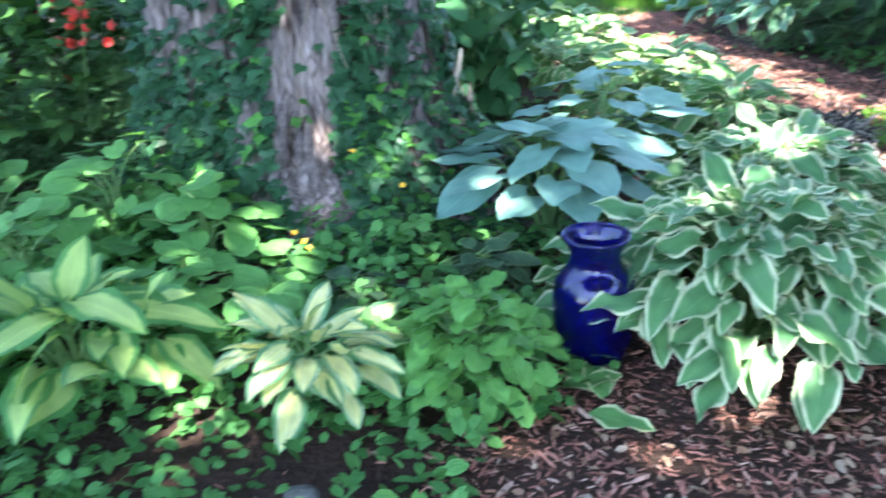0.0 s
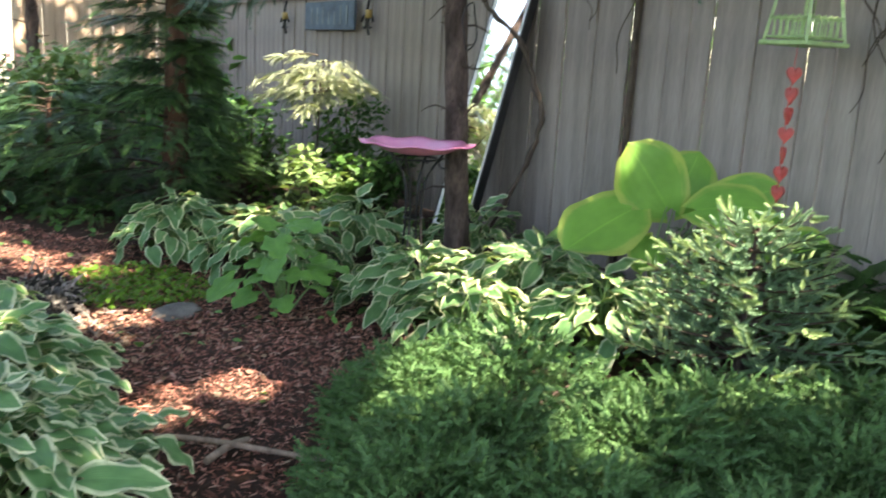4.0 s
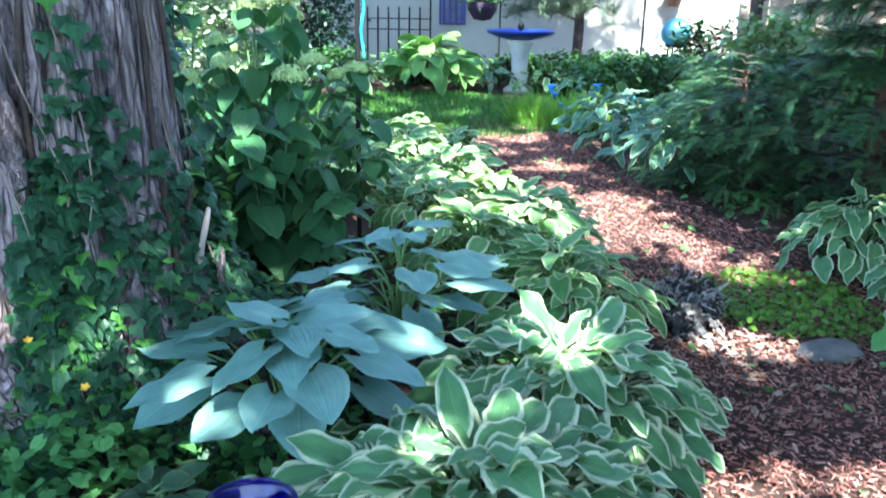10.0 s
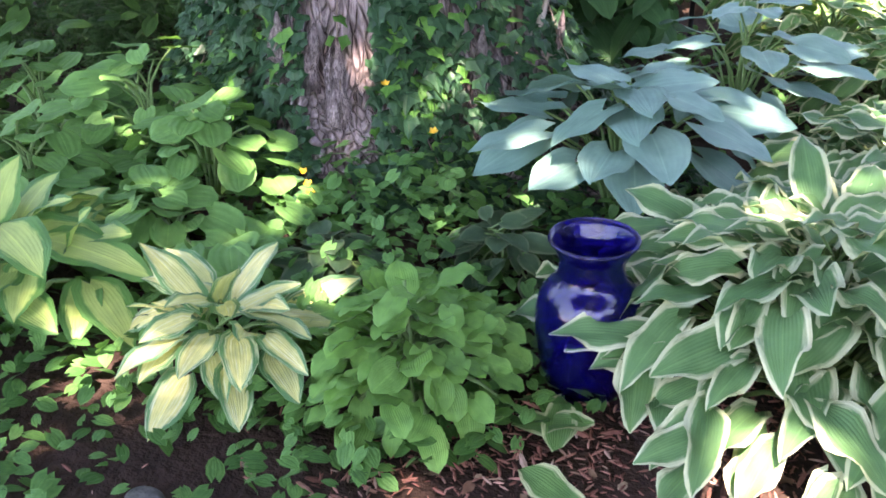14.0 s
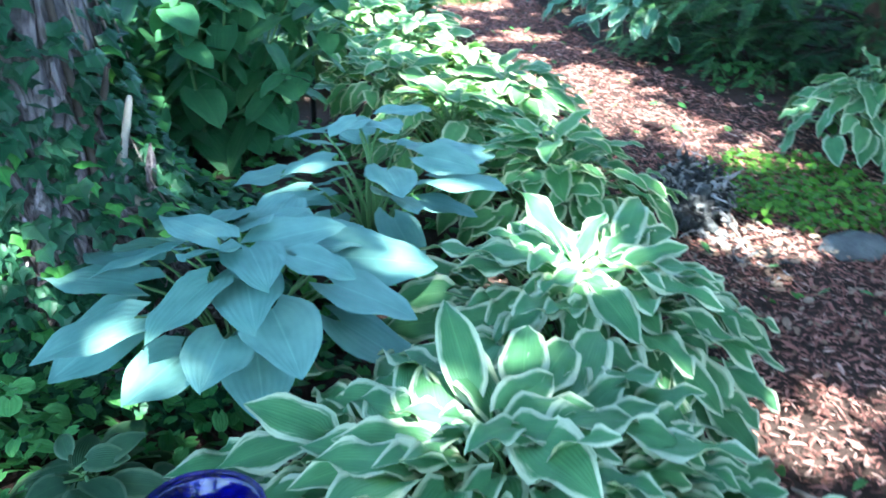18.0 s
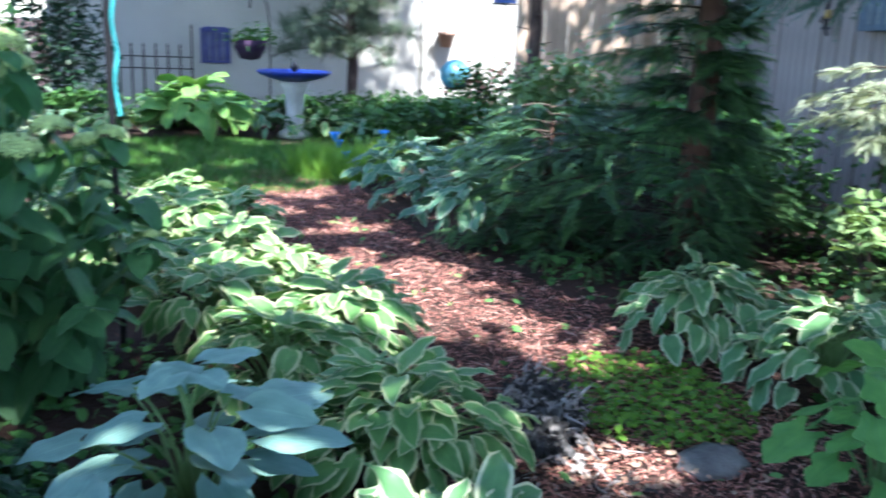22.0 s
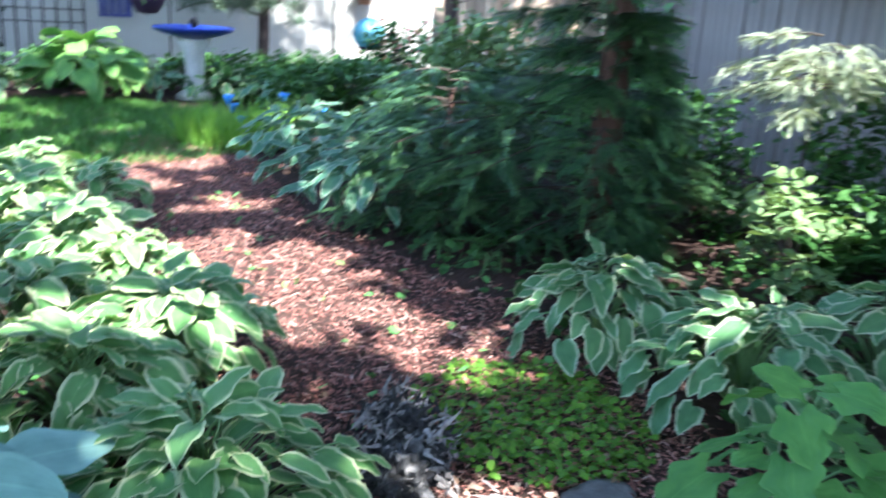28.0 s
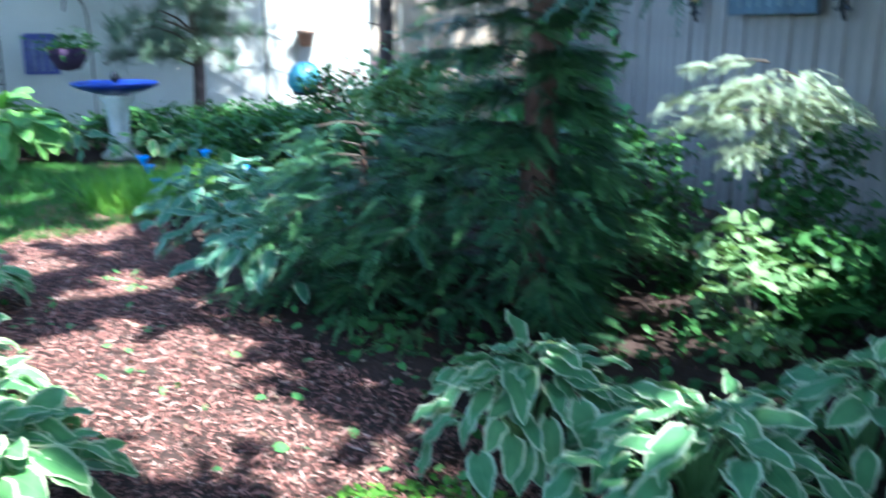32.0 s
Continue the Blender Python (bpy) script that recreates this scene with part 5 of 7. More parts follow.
def build_spruce():
    """The bare spruce trunk with dead twigs, and its live boughs overhead."""
    rng = np.random.RandomState(21)
    root = thing("spruce_tree", "tall spruce with a bare scaly trunk and dead twigs", "tree", m=pose(3.58, 3.33, 0))
    zz = np.linspace(-0.02, 4.2, 30)
    pts = np.stack([0.02 * np.sin(zz * 0.9) - 0.06 * zz, 0.02 * np.cos(zz * 1.2) + 0.06 * zz, zz], -1)
    v, f = tube(pts, 0.07 - 0.006 * zz + 0.04 * np.exp(-zz / 0.12) + 0.003 * np.sin(zz * 23), 14)
    trunk_ob = obj("trunk", mesh_np("trunk", v, f, M_BARK_BROWN), root)
    for k in range(64):
        z, a = rng.uniform(0.4, 2.4), rng.rand() * 6.28
        L = (rng.uniform(0.03, 0.12) if k > 16 else rng.uniform(0.12, 0.3)) if k > 3 else 0.4
        s = np.linspace(0, 1, 6)
        cx, cy = np.interp(z, zz, pts[:, 0]), np.interp(z, zz, pts[:, 1])
        line = np.stack([cx + L * s * math.cos(a) , cy + L * s * math.sin(a), z + 0.12 * L * np.sin(5 * s + k) - 0.1 * L * s], -1)
        v, f = tube(line, np.linspace(0.008, 0.002, 6), 5)
        obj("dead_twig", mesh_np("dead_twig", v, f, M_TWIG), trunk_ob)
    P, YA, PI = [], [], []
    limbs = []
    tiers = [(1.8, 2.05, 1.45), (1.82, 2.3, 1.5), (1.98, -0.9, 1.1), (2.08, -0.75, 1.25), (1.98, 2.4, 1.2), (2.05, -1.35, 1.4), (2.05, 2.5, 1.7), (2.3, 1.9, 1.9), (2.2, 3.3, 1.2), (2.5, -0.6, 1.2), (2.15, 1.3, 1.6), (2.45, -2.2, 1.5)] + [(2.8 + 0.1 * k, k * 2.4, 1.0 - 0.05 * k) for k in range(9)]
    for z, a, L in tiers:
        s = np.linspace(0, 1, 8)
        line = np.stack([L * s * math.cos(a), L * s * math.sin(a), z + 0.1 * L * s - 0.32 * L * s**2], -1)
        limbs.append(tube(line, np.linspace(0.016, 0.004, 8), 5))
        for q in range(26):
            t = 0.3 + 0.7 * (q + rng.rand()) / 26
            p = [np.interp(t, s, line[:, c]) for c in range(3)]
            for side in (-1, 1, 0):
                P.append(np.array(p))
                YA.append(a + side * rng.uniform(0.4, 0.9))
                PI.append(rng.normal(-0.5, 0.3))
    v, f = join_np(limbs)
    obj("limb_framework", mesh_np("limb_framework", v, f, M_TWIG), root)
    M = frames(np.array(P), YA, PI, rng.normal(0, 0.6, len(P)), rng.uniform(0.8, 1.4, len(P)))
    v, f, uv = strewn(*SPR, M)
    obj("bough_foliage", mesh_np("bough_foliage", v, f, M_SPRUCE, uv, smooth=False), root, "drooping blue-green boughs")


build_spruce()


def build_juniper():
    """A low spreading juniper: many upright feathery plumes."""
    rng = np.random.RandomState(31)
    pl = spray(0.075, 0.015, 12, 0.0024, -0.05, 1.0)
    spots = [(1.45, 1.4, 0.34), (2.15, 1.75, 0.42), (1.95, 1.98, 0.28), (1.75, 1.55, 0.45), (2.1, 1.2, 0.45), (1.65, 1.05, 0.4), (2.5, 1.2, 0.4), (1.9, 0.7, 0.4), (2.4, 0.75, 0.4), (2.85, 0.9, 0.4), (2.2, 0.3, 0.4)]
    behind = [(-1.85, 3.75, 0.42), (-2.35, 3.3, 0.45), (-2.6, 3.9, 0.5), (-1.75, 4.3, 0.45)]
    for k, (x, y, r) in enumerate(spots + behind):
        low = k < len(spots)
        root = thing("juniper", "low feathery green juniper with soft plumes" if low else "rounded green juniper in shade beyond the maple", "juniper", "junipers by the path" if low else "junipers beyond the maple", m=pose(x, y, 0))
        n = 1350
        a, t = rng.rand(n) * 6.28, np.sqrt(rng.rand(n))
        pos = np.stack([r * t * np.cos(a), r * t * np.sin(a), 0.03 + (0.4 if k == 1 else 0.29 if low else 0.55) * (1 - 0.75 * t**2) * rng.rand(n) ** 0.6], -1)
        M = frames(pos, a + rng.normal(0, 0.7, n), rng.normal(0.55 - 0.45 * t, 0.45, n), rng.rand(n) * 3, rng.uniform(0.6, 1.2, n))
        v, f, uv = strewn(*pl, M)
        obj("foliage", mesh_np("foliage", v, f, M_JUNIPER, uv, smooth=False), root)
        st = [tube([(0, 0, 0), (0.5 * r * math.cos(q), 0.5 * r * math.sin(q), 0.12), (0.9 * r * math.cos(q), 0.9 * r * math.sin(q), 0.14)], [0.01, 0.007, 0.003], 5) for q in np.arange(0, 6.28, 0.8)]
        for v, f in st[::2]:
            obj("branch", mesh_np("branch", v, f, M_BARK_BROWN), root)


build_juniper()


def fern(x, y, n, L, seed):
    rng = np.random.RandomState(seed)
    root = thing("fern", "green fern with arching fronds beside the fence", "fern", "ferns by the fence", m=pose(x, y, 0))
    pin = leaf_arrays(1.0, 0.24, 0.2, 0.2, 0, 0, 2, 3)
    for k in range(n):
        a, el = k * 2.4 + rng.uniform(-0.3, 0.3), rng.uniform(0.9, 1.35)
        s = np.linspace(0, 1, 26)
        line = np.stack([L * s * math.cos(el) + L * 0.25 * s**2, 0 * s, L * s * math.sin(el) - L * 0.38 * s**2.5], -1)
        P, YA, PI, SZ = [], [], [], []
        for i in range(4, 26):
            for side in (-1, 1):
                P.append(line[i])
                YA.append(side * 1.25)
                PI.append(rng.normal(0.05, 0.1))
                SZ.append(L * 0.24 * (math.sin(math.pi * (0.16 + 0.84 * s[i]))) ** 0.8 + 0.01)
        v, f, uv = strewn(*pin, frames(np.array(P), YA, PI, rng.normal(0, 0.2, len(P)), SZ))
        tv, tf = tube(line, np.linspace(0.005, 0.0015, 26), 4)
        v2, f2 = join_np([(v, f), (tv, tf)])
        uv2 = np.concatenate([uv, np.zeros((len(tv), 2))])
        obj("frond", mesh_np("frond", v2, f2, M_FERN, uv2), root, m=pose(0, 0, 0.02, 0, 0, math.degrees(a)))


for k, (fx, fy, fl) in enumerate([(3.85, 1.75, 0.75), (3.7, 1.45, 0.7), (3.6, 1.05, 0.6), (3.85, 0.9, 0.7), (4.1, 1.55, 0.95), (3.3, 1.1, 0.4), (4.25, 5.2, 0.5)]):
    fern(fx, fy, 9, fl, 50 + k)


# ---- blue glass vase ----
def build_vase():
    m, nt, b, _ = node_mat("cobalt_glass")
    nt.links.new(ramp(nt, noise_tex(nt, 12, 3), [(0.3, (0.006, 0.004, 0.26)), (0.7, (0.012, 0.006, 0.42))]), b.inputs["Base Color"])
    b.inputs["Roughness"].default_value = 0.03
    b.inputs["Transmission Weight"].default_value = 0.9
    b.inputs["IOR"].default_value = 1.48
    b.inputs["Specular IOR Level"].default_value = 0.6
    bump(nt, b, noise_tex(nt, 22, 2), 0.3, 0.006)
    root = thing("vase", "cobalt blue glass vase with a flared rim standing on the soil", "vase", m=pose(0.2, 2.08, -0.012))
    out = [(0.0, 0.0), (0.066, 0.0), (0.076, 0.012), (0.095, 0.075), (0.106, 0.15), (0.107, 0.195), (0.1, 0.235), (0.081, 0.262), (0.068, 0.276), (0.065, 0.29), (0.062, 0.312), (0.074, 0.336), (0.083, 0.352), (0.086, 0.358)]
    inn = [(0.082, 0.359), (0.078, 0.35), (0.069, 0.332), (0.06, 0.31), (0.059, 0.292), (0.063, 0.274), (0.076, 0.258), (0.094, 0.232), (0.1, 0.195), (0.099, 0.15), (0.088, 0.08), (0.07, 0.02), (0.0, 0.016)]
    v, f = lathe([(r * 1.02, z) for r, z in out + inn], 48)
    obj("glass_body", mesh_np("glass_body", v, f, m), root)
    v, f = lathe([(0.084, 0.354), (0.088, 0.358), (0.088, 0.362), (0.084, 0.364), (0.081, 0.361), (0.084, 0.354)], 48)
    obj("rim", mesh_np("rim", v * [1.02, 1.02, 1], f, m), root, "rolled blue glass rim")


build_vase()


# ---- pink bird bath ----
def build_pink_bath():
    m, nt, b, _ = node_mat("pink_glass")
    nt.links.new(ramp(nt, noise_tex(nt, 7, 4), [(0.3, (0.75, 0.2, 0.43)), (0.7, (0.86, 0.34, 0.56))]), b.inputs["Base Color"])
    b.inputs["Roughness"].default_value = 0.22
    b.inputs["Transmission Weight"].default_value = 0.15
    bump(nt, b, noise_tex(nt, 25, 3), 0.25, 0.006)
    root = thing("bird_bath", "pink glass bird bath dish on a black iron stand", "bird bath", m=pose(3.22, 3.36, 0))

    def petal(v, a):
        r = np.linalg.norm(v[..., :2], axis=-1) / 0.29
        k = (1 + 0.07 * r**3 * np.abs(np.cos(4 * a))[:, None])[..., None]
        v = v * np.concatenate([k, k, np.ones_like(k)], -1)
        v[..., 2] += 0.007 * r**3 * np.cos(8 * a)[:, None]
        return v

    prof = [(0.0, 0.735), (0.08, 0.737), (0.16, 0.75), (0.21, 0.775), (0.25, 0.79), (0.285, 0.793), (0.286, 0.798), (0.25, 0.797), (0.205, 0.782), (0.15, 0.758), (0.08, 0.745), (0.0, 0.743)]
    v, f = lathe(prof, 64, petal)
    dish_ob = obj("dish", mesh_np("dish", v, f, m), root, "pink glass dish with scalloped edge")
    v, f = lathe([(0.0, 0.747), (0.07, 0.747), (0.1, 0.752), (0.07, 0.755), (0.0, 0.754)], 24)
    obj("seed", mesh_np("seed", v, f, plain_mat("mixed_seed", (0.3, 0.17, 0.12), 0.8, vary=0.5, scale=60, fine=180, bumps=0.6)), dish_ob, "brown seed lying in the dish")
    for k in range(4):
        a = k * math.pi / 2 + 0.4
        line = smooth_line([(0.15 * math.cos(a), 0.15 * math.sin(a), 0.745), (0.06 * math.cos(a), 0.06 * math.sin(a), 0.6), (0.045 * math.cos(a), 0.045 * math.sin(a), 0.35), (0.08 * math.cos(a), 0.08 * math.sin(a), 0.12), (0.14 * math.cos(a), 0.14 * math.sin(a), 0.0)], 20)
        v, f = tube(line, 0.007, 8)
        leg_ob = obj("leg", mesh_np("leg", v, f, M_BLACK_METAL), root)
        c = np.linspace(0, 5.5, 18)
        v, f = tube(np.stack([(0.155 + 0.025 * np.cos(c)) * math.cos(a), (0.155 + 0.025 * np.cos(c)) * math.sin(a), 0.7 + 0.025 * np.sin(c)], -1), 0.005, 6)
        obj("scroll", mesh_np("scroll", v, f, M_BLACK_METAL), leg_ob)
    for rr, z in ((0.115, 0.715), (0.05, 0.4)):
        c = np.linspace(0, 6.2832, 33)
        v, f = tube(np.stack([rr * np.cos(c), rr * np.sin(c), 0 * c + z], -1), 0.006, 6)
        obj("ring", mesh_np("ring", v, f, M_BLACK_METAL), root)


build_pink_bath()


# ---- mirror leaning on the fence ----
def build_mirror():
    mm, nt, b, _ = node_mat("mirror_glass")
    b.inputs["Base Color"].default_value = (0.9, 0.93, 0.93, 1)
    b.inputs["Metallic"].default_value, b.inputs["Roughness"].default_value = 1.0, 0.02
    bump(nt, b, noise_tex(nt, 3, 2), 0.02, 0.004)
    silver = plain_mat("worn_white_frame", (0.6, 0.6, 0.6), 0.4, 0.2, vary=0.15)
    H, W, lean = 1.62, 0.5, 13.5
    base = FENCE @ pose(4.13, 0.46, 0.09) @ pose(0, 0, 0, 0, 0, -8) @ pose(0, 0, 0, lean, 0, 0)
    root = thing("mirror", "tall narrow mirror in a dark frame leaning against the fence", "mirror", m=base)
    part("backing", box_bm(-W / 2, -0.035, 0, W / 2, -0.012, H, 0.003), M_BLACK_METAL, root, "dark backing board")
    part("glass", box_bm(-W / 2 + 0.018, -0.012, 0.018, W / 2 - 0.018, -0.004, H - 0.018, 0), mm, root)
    for n, bx in (("frame_side", (-W / 2, -0.011, 0, -W / 2 + 0.018, 0.006, H)), ("frame_side", (W / 2 - 0.018, -0.011, 0, W / 2, 0.006, H)), ("frame_rail", (-W / 2 + 0.019, -0.011, 0, W / 2 - 0.019, 0.006, 0.018)), ("frame_rail", (-W / 2 + 0.019, -0.011, H - 0.018, W / 2 - 0.019, 0.006, H))):
        part(n, box_bm(*bx, 0.003), silver, root)
    for n, x0, x1 in (("outer_side", -W / 2 - 0.022, -W / 2 - 0.001), ("outer_side", W / 2 + 0.001, W / 2 + 0.022)):
        part(n, box_bm(x0, -0.05, -0.005, x1, 0.004, H + 0.02, 0.003), M_BLACK_METAL, root, "dark outer frame")


build_mirror()


def fence_pt(s, out, z):
    return FENCE @ Vector((s, out, z))


def build_vine():
    pts = [(3.82, 0.4, 2.6), (3.8, 0.35, 2.1), (3.79, 0.34, 1.83), (4.0, 0.36, 1.63), (3.88, 0.37, 1.52), (3.6, 0.36, 1.36), (3.42, 0.36, 1.1), (3.32, 0.37, 0.93), (3.37, 0.4, 0.68), (3.53, 0.45, 0.36), (3.7, 0.5, 0.02)]
    line = smooth_line([fence_pt(*p) for p in pts], 60)
    line += 0.006 * np.stack([np.sin(np.arange(60) * 1.7), np.cos(np.arange(60) * 2.3), 0 * np.arange(60)], -1)
    v, f = tube(line, 0.016 + 0.004 * np.sin(np.arange(60) * 1.1), 8)
    ob = obj("crooked_branch", mesh_np("crooked_branch", v, f, M_TWIG))
    tagged(ob, "crooked dark dead branch standing against the fence", "branch")


build_vine()


def build_fence_vines():
    for s0, z0, s1, z1 in ((1.5, 1.86, 1.35, 0.9), (1.25, 1.8, 1.6, 1.1), (1.1, 1.84, 0.75, 1.3), (0.9, 1.5, 1.4, 1.25), (2.9, 1.9, 3.1, 1.2), (0.6, 1.8, 1.0, 0.95), (3.48, 1.8, 3.3, 1.45), (3.1, 1.85, 3.36, 1.5), (1.56, 1.8, 1.5, 1.3), (1.36, 1.28, 1.14, 1.35), (1.15, 1.33, 1.02, 1.5), (1.48, 1.42, 1.3, 1.65), (1.14, 1.62, 0.9, 1.74), (1.31, 1.8, 1.26, 1.68), (0.85, 1.2, 0.55, 1.35), (0.7, 1.0, 0.4, 1.1)):
        t = np.linspace(0, 1, 14)
        p = [fence_pt(s0 + (s1 - s0) * u + (0.012 + 0.05 * abs(z1 - z0)) * math.sin(9 * u + s0 * 7), 0.06 + 0.02 * math.sin(6 * u), z0 + (z1 - z0) * u) for u in t]
        v, f = tube(p, np.linspace(0.006, 0.0025, 14), 5)
        o = obj("dry_vine", mesh_np("dry_vine", v, f, M_TWIG))
        tagged(o, "thin leafless vine stem clinging to the fence", "vine", "fence vines")


build_fence_vines()


# ---- fence ornaments ----
def build_ornaments():
    blue = plain_mat("faded_blue_sign", (0.06, 0.09, 0.12), 0.7, vary=0.35, scale=8, bumps=0.3)
    dark = M_BLACK_METAL
    root = thing("garden_sign", "weathered dark blue wooden sign with worn lettering on the fence", "sign", m=FENCE @ pose(7.03, 0.06, 1.56))
    part("board", box_bm(-0.55, -0.012, -0.13, 0.55, 0.012, 0.13), blue, root)
    rng = random.Random(2)
    pale = plain_mat("worn_sign_paint", (0.16, 0.19, 0.2), 0.8, vary=0.3)
    for k in range(7):
        x = -0.42 + k * 0.13
        part("letter_bar", box_bm(x, 0.0125, -0.08, x + 0.035, 0.016, 0.03 + 0.06 * rng.random(), 0), pale, root, "worn pale lettering")
    for s in (6.22, 8.12):
        r = thing("iron_sconce", "black wrought-iron scroll sconce on the fence", "sconce", "fence sconces", m=FENCE @ pose(s, 0.05, 1.55))
        c = np.linspace(0, 5.0, 22)
        stem = smooth_line([(0, 0, -0.16), (0.02, 0.02, -0.05), (0, 0.02, 0.08), (0, 0, 0.17)], 14)
        v, f = tube(stem, 0.014, 6)
        obj("stem", mesh_np("stem", v, f, dark), r)
        for sg in (-1, 1):
            v, f = tube(np.stack([sg * (0.06 + 0.045 * np.cos(c)), 0 * c + 0.02, -0.05 + 0.05 * np.sin(c)], -1), 0.012, 6)
            obj("scroll", mesh_np("scroll", v, f, dark), r)
        v, f = lathe([(0, -0.02), (0.03, -0.02), (0.032, 0.05), (0, 0.052)], 14)
        obj("candle", mesh_np("candle", v + [-0.08, 0.05, 0], f, plain_mat("yellow_wax", (0.3, 0.21, 0.07), 0.5)), r, "dull yellow candle")
    # green lantern feeder on a white bracket
    green = plain_mat("mint_green_metal", (0.27, 0.4, 0.18), 0.55, 0.1, vary=0.22, scale=14, bumps=0.2)
    roof = plain_mat("mossy_green_roof", (0.17, 0.22, 0.09), 0.8, vary=0.4, scale=18, bumps=0.4)
    r = thing("lantern_feeder", "mint green metal lantern bird feeder with a pitched roof", "bird feeder", m=FENCE @ pose(1.66, 0.3, 1.385, 0, 0, -5))
    w0, w1, h = 0.115, 0.078, 0.275
    for sx in (-1, 1):
        for sy in (-1, 1):
            v, f = tube([(sx * w0, sy * w0, 0.0), (sx * w1, sy * w1, h)], 0.0095, 4)
            obj("corner_bar", mesh_np("corner_bar", v, f, green, smooth=False), r)
    part("floor_tray", box_bm(-w0 - 0.015, -w0 - 0.015, -0.015, w0 + 0.015, w0 + 0.015, 0.004), green, r)
    for sx, sy in ((0, -1), (0, 1), (-1, 0), (1, 0)):
        rails = []
        for zc in (0.02, 0.1):
            ww = w0 - (w0 - w1) * zc / h
            p, q = ((-ww, sy * ww, zc), (ww, sy * ww, zc)) if sy else ((sx * ww, -ww, zc), (sx * ww, ww, zc))
            rails.append(tube([p, q], 0.005, 5))
        for k in range(6):
            t = (k + 0.5) / 6 * 2 - 1
            ww = w0 - (w0 - w1) * 0.06 / h
            c = np.linspace(0, math.pi, 8)
            arc = [((t * ww + 0.022 * math.cos(q)), sy * ww, 0.02 + 0.09 * math.sin(q)) if sy else (sx * ww, t * ww + 0.022 * math.cos(q), 0.02 + 0.09 * math.sin(q)) for q in c]
            rails.append(tube(arc, 0.0035, 4))
        v, f = join_np(rails)
        obj("arched_rail", mesh_np("arched_rail", v, f, green), r)
        part("top_bar", box_bm(-w1 - 0.01 if sy else sx * w1 - 0.01, sy * w1 - 0.01 if sy else -w1 - 0.01, h - 0.02, w1 + 0.01 if sy else sx * w1 + 0.01, sy * w1 + 0.01 if sy else w1 + 0.01, h, 0.002), green, r)
    for sg in (-1, 1):
        bm = bmesh.new()
        vs = [bm.verts.new(p) for p in ((-0.1, 0, h + 0.085), (0.1, 0, h + 0.085), (0.1, sg * 0.108, h - 0.01), (-0.1, sg * 0.108, h - 0.01))]
        bm.faces.new(vs)
        ext = bmesh.ops.extrude_face_region(bm, geom=bm.faces[:])
        bmesh.ops.translate(bm, vec=(0, 0, 0.012), verts=[e for e in ext["geom"] if isinstance(e, bmesh.types.BMVert)])
        bmesh.ops.recalc_face_normals(bm, faces=bm.faces[:])
        part("roof_slope", bm, roof, r)
    for sx in (-1, 1):
        bm = bmesh.new()
        bm.faces.new([bm.verts.new(p) for p in ((sx * 0.082, -0.085, h), (sx * 0.082, 0.085, h), (sx * 0.082, 0, h + 0.075))])
        ext = bmesh.ops.extrude_face_region(bm, geom=bm.faces[:])
        bmesh.ops.translate(bm, vec=(sx * 0.008, 0, 0), verts=[e for e in ext["geom"] if isinstance(e, bmesh.types.BMVert)])
        bmesh.ops.recalc_face_normals(bm, faces=bm.faces[:])
        part("gable", bm, green, r)
    # bracket
    white = plain_mat("chipped_white_iron", (0.7, 0.68, 0.63), 0.6, vary=0.15, bumps=0.3)
    r = thing("scroll_bracket", "white scrolled iron bracket fixed to the fence top", "bracket", m=FENCE @ pose(1.6, 0.08, 1.86))
    c = np.linspace(0, 6.0, 26)
    for nm, line in (("arm", smooth_line([(0, 0, 0), (0, 0.02, 0.12), (0, 0.12, 0.14), (0, 0.22, 0.08), (0, 0.25, -0.06)], 18)),
                     ("plate", [(0, 0, -0.13), (0, 0, 0), (0, 0, 0.14)]),
                     ("scroll", np.stack([0 * c, 0.06 + (0.05 - 0.006 * c) * np.cos(c), -0.02 + (0.05 - 0.006 * c) * np.sin(c)], -1)),
                     ("scroll", np.stack([0 * c, 0.05 + (0.035 - 0.004 * c) * np.cos(c), -0.09 + (0.035 - 0.004 * c) * np.sin(c)], -1))):
        v, f = tube(line, 0.011, 7)
        obj(nm, mesh_np(nm, v, f, white), r)
    # chain of red hearts
    red = plain_mat("red_painted_wood", (0.42, 0.06, 0.055), 0.5, vary=0.25)
    r = thing("heart_chain", "string of red heart ornaments hanging below the feeder", "ornament", m=FENCE @ pose(1.655, 0.34, 0.7))
    v, f = tube([(0, 0, 0.0), (0.01, 0, 0.35), (0, 0, 0.69)], 0.0025, 5)
    obj("string", mesh_np("string", v, f, red), r)
    a = np.linspace(0, 2 * np.pi, 24, endpoint=False)
    hx, hz = 0.0026 * 16 * np.sin(a) ** 3 * 0.8, 0.0026 * (13 * np.cos(a) - 5 * np.cos(2 * a) - 2 * np.cos(3 * a) - np.cos(4 * a))
    for k in range(7):
        v = np.concatenate([np.stack([hx, 0 * a - 0.006, hz], -1), np.stack([hx, 0 * a + 0.006, hz], -1), [[0, -0.012, 0], [0, 0.012, 0]]])
        f = [[i, (i + 1) % 24, 48] for i in range(24)] + [[24 + (i + 1) % 24, 24 + i, 49] for i in range(24)] + [[i, 24 + i, 24 + (i + 1) % 24] for i in range(24)] + [[i, 24 + (i + 1) % 24, (i + 1) % 24] for i in range(24)]
        obj("heart", mesh_np("heart", v, np.array(f), red, smooth=False), r, m=pose(0, 0, 0.04 + k * 0.085, 0, 0, 70 * k))
    # small hose box on the spruce trunk
    r = thing("hook_light", "small grey outdoor lamp with coiled dark wire on the spruce", "lamp", m=pose(3.48, 3.28, 1.6))
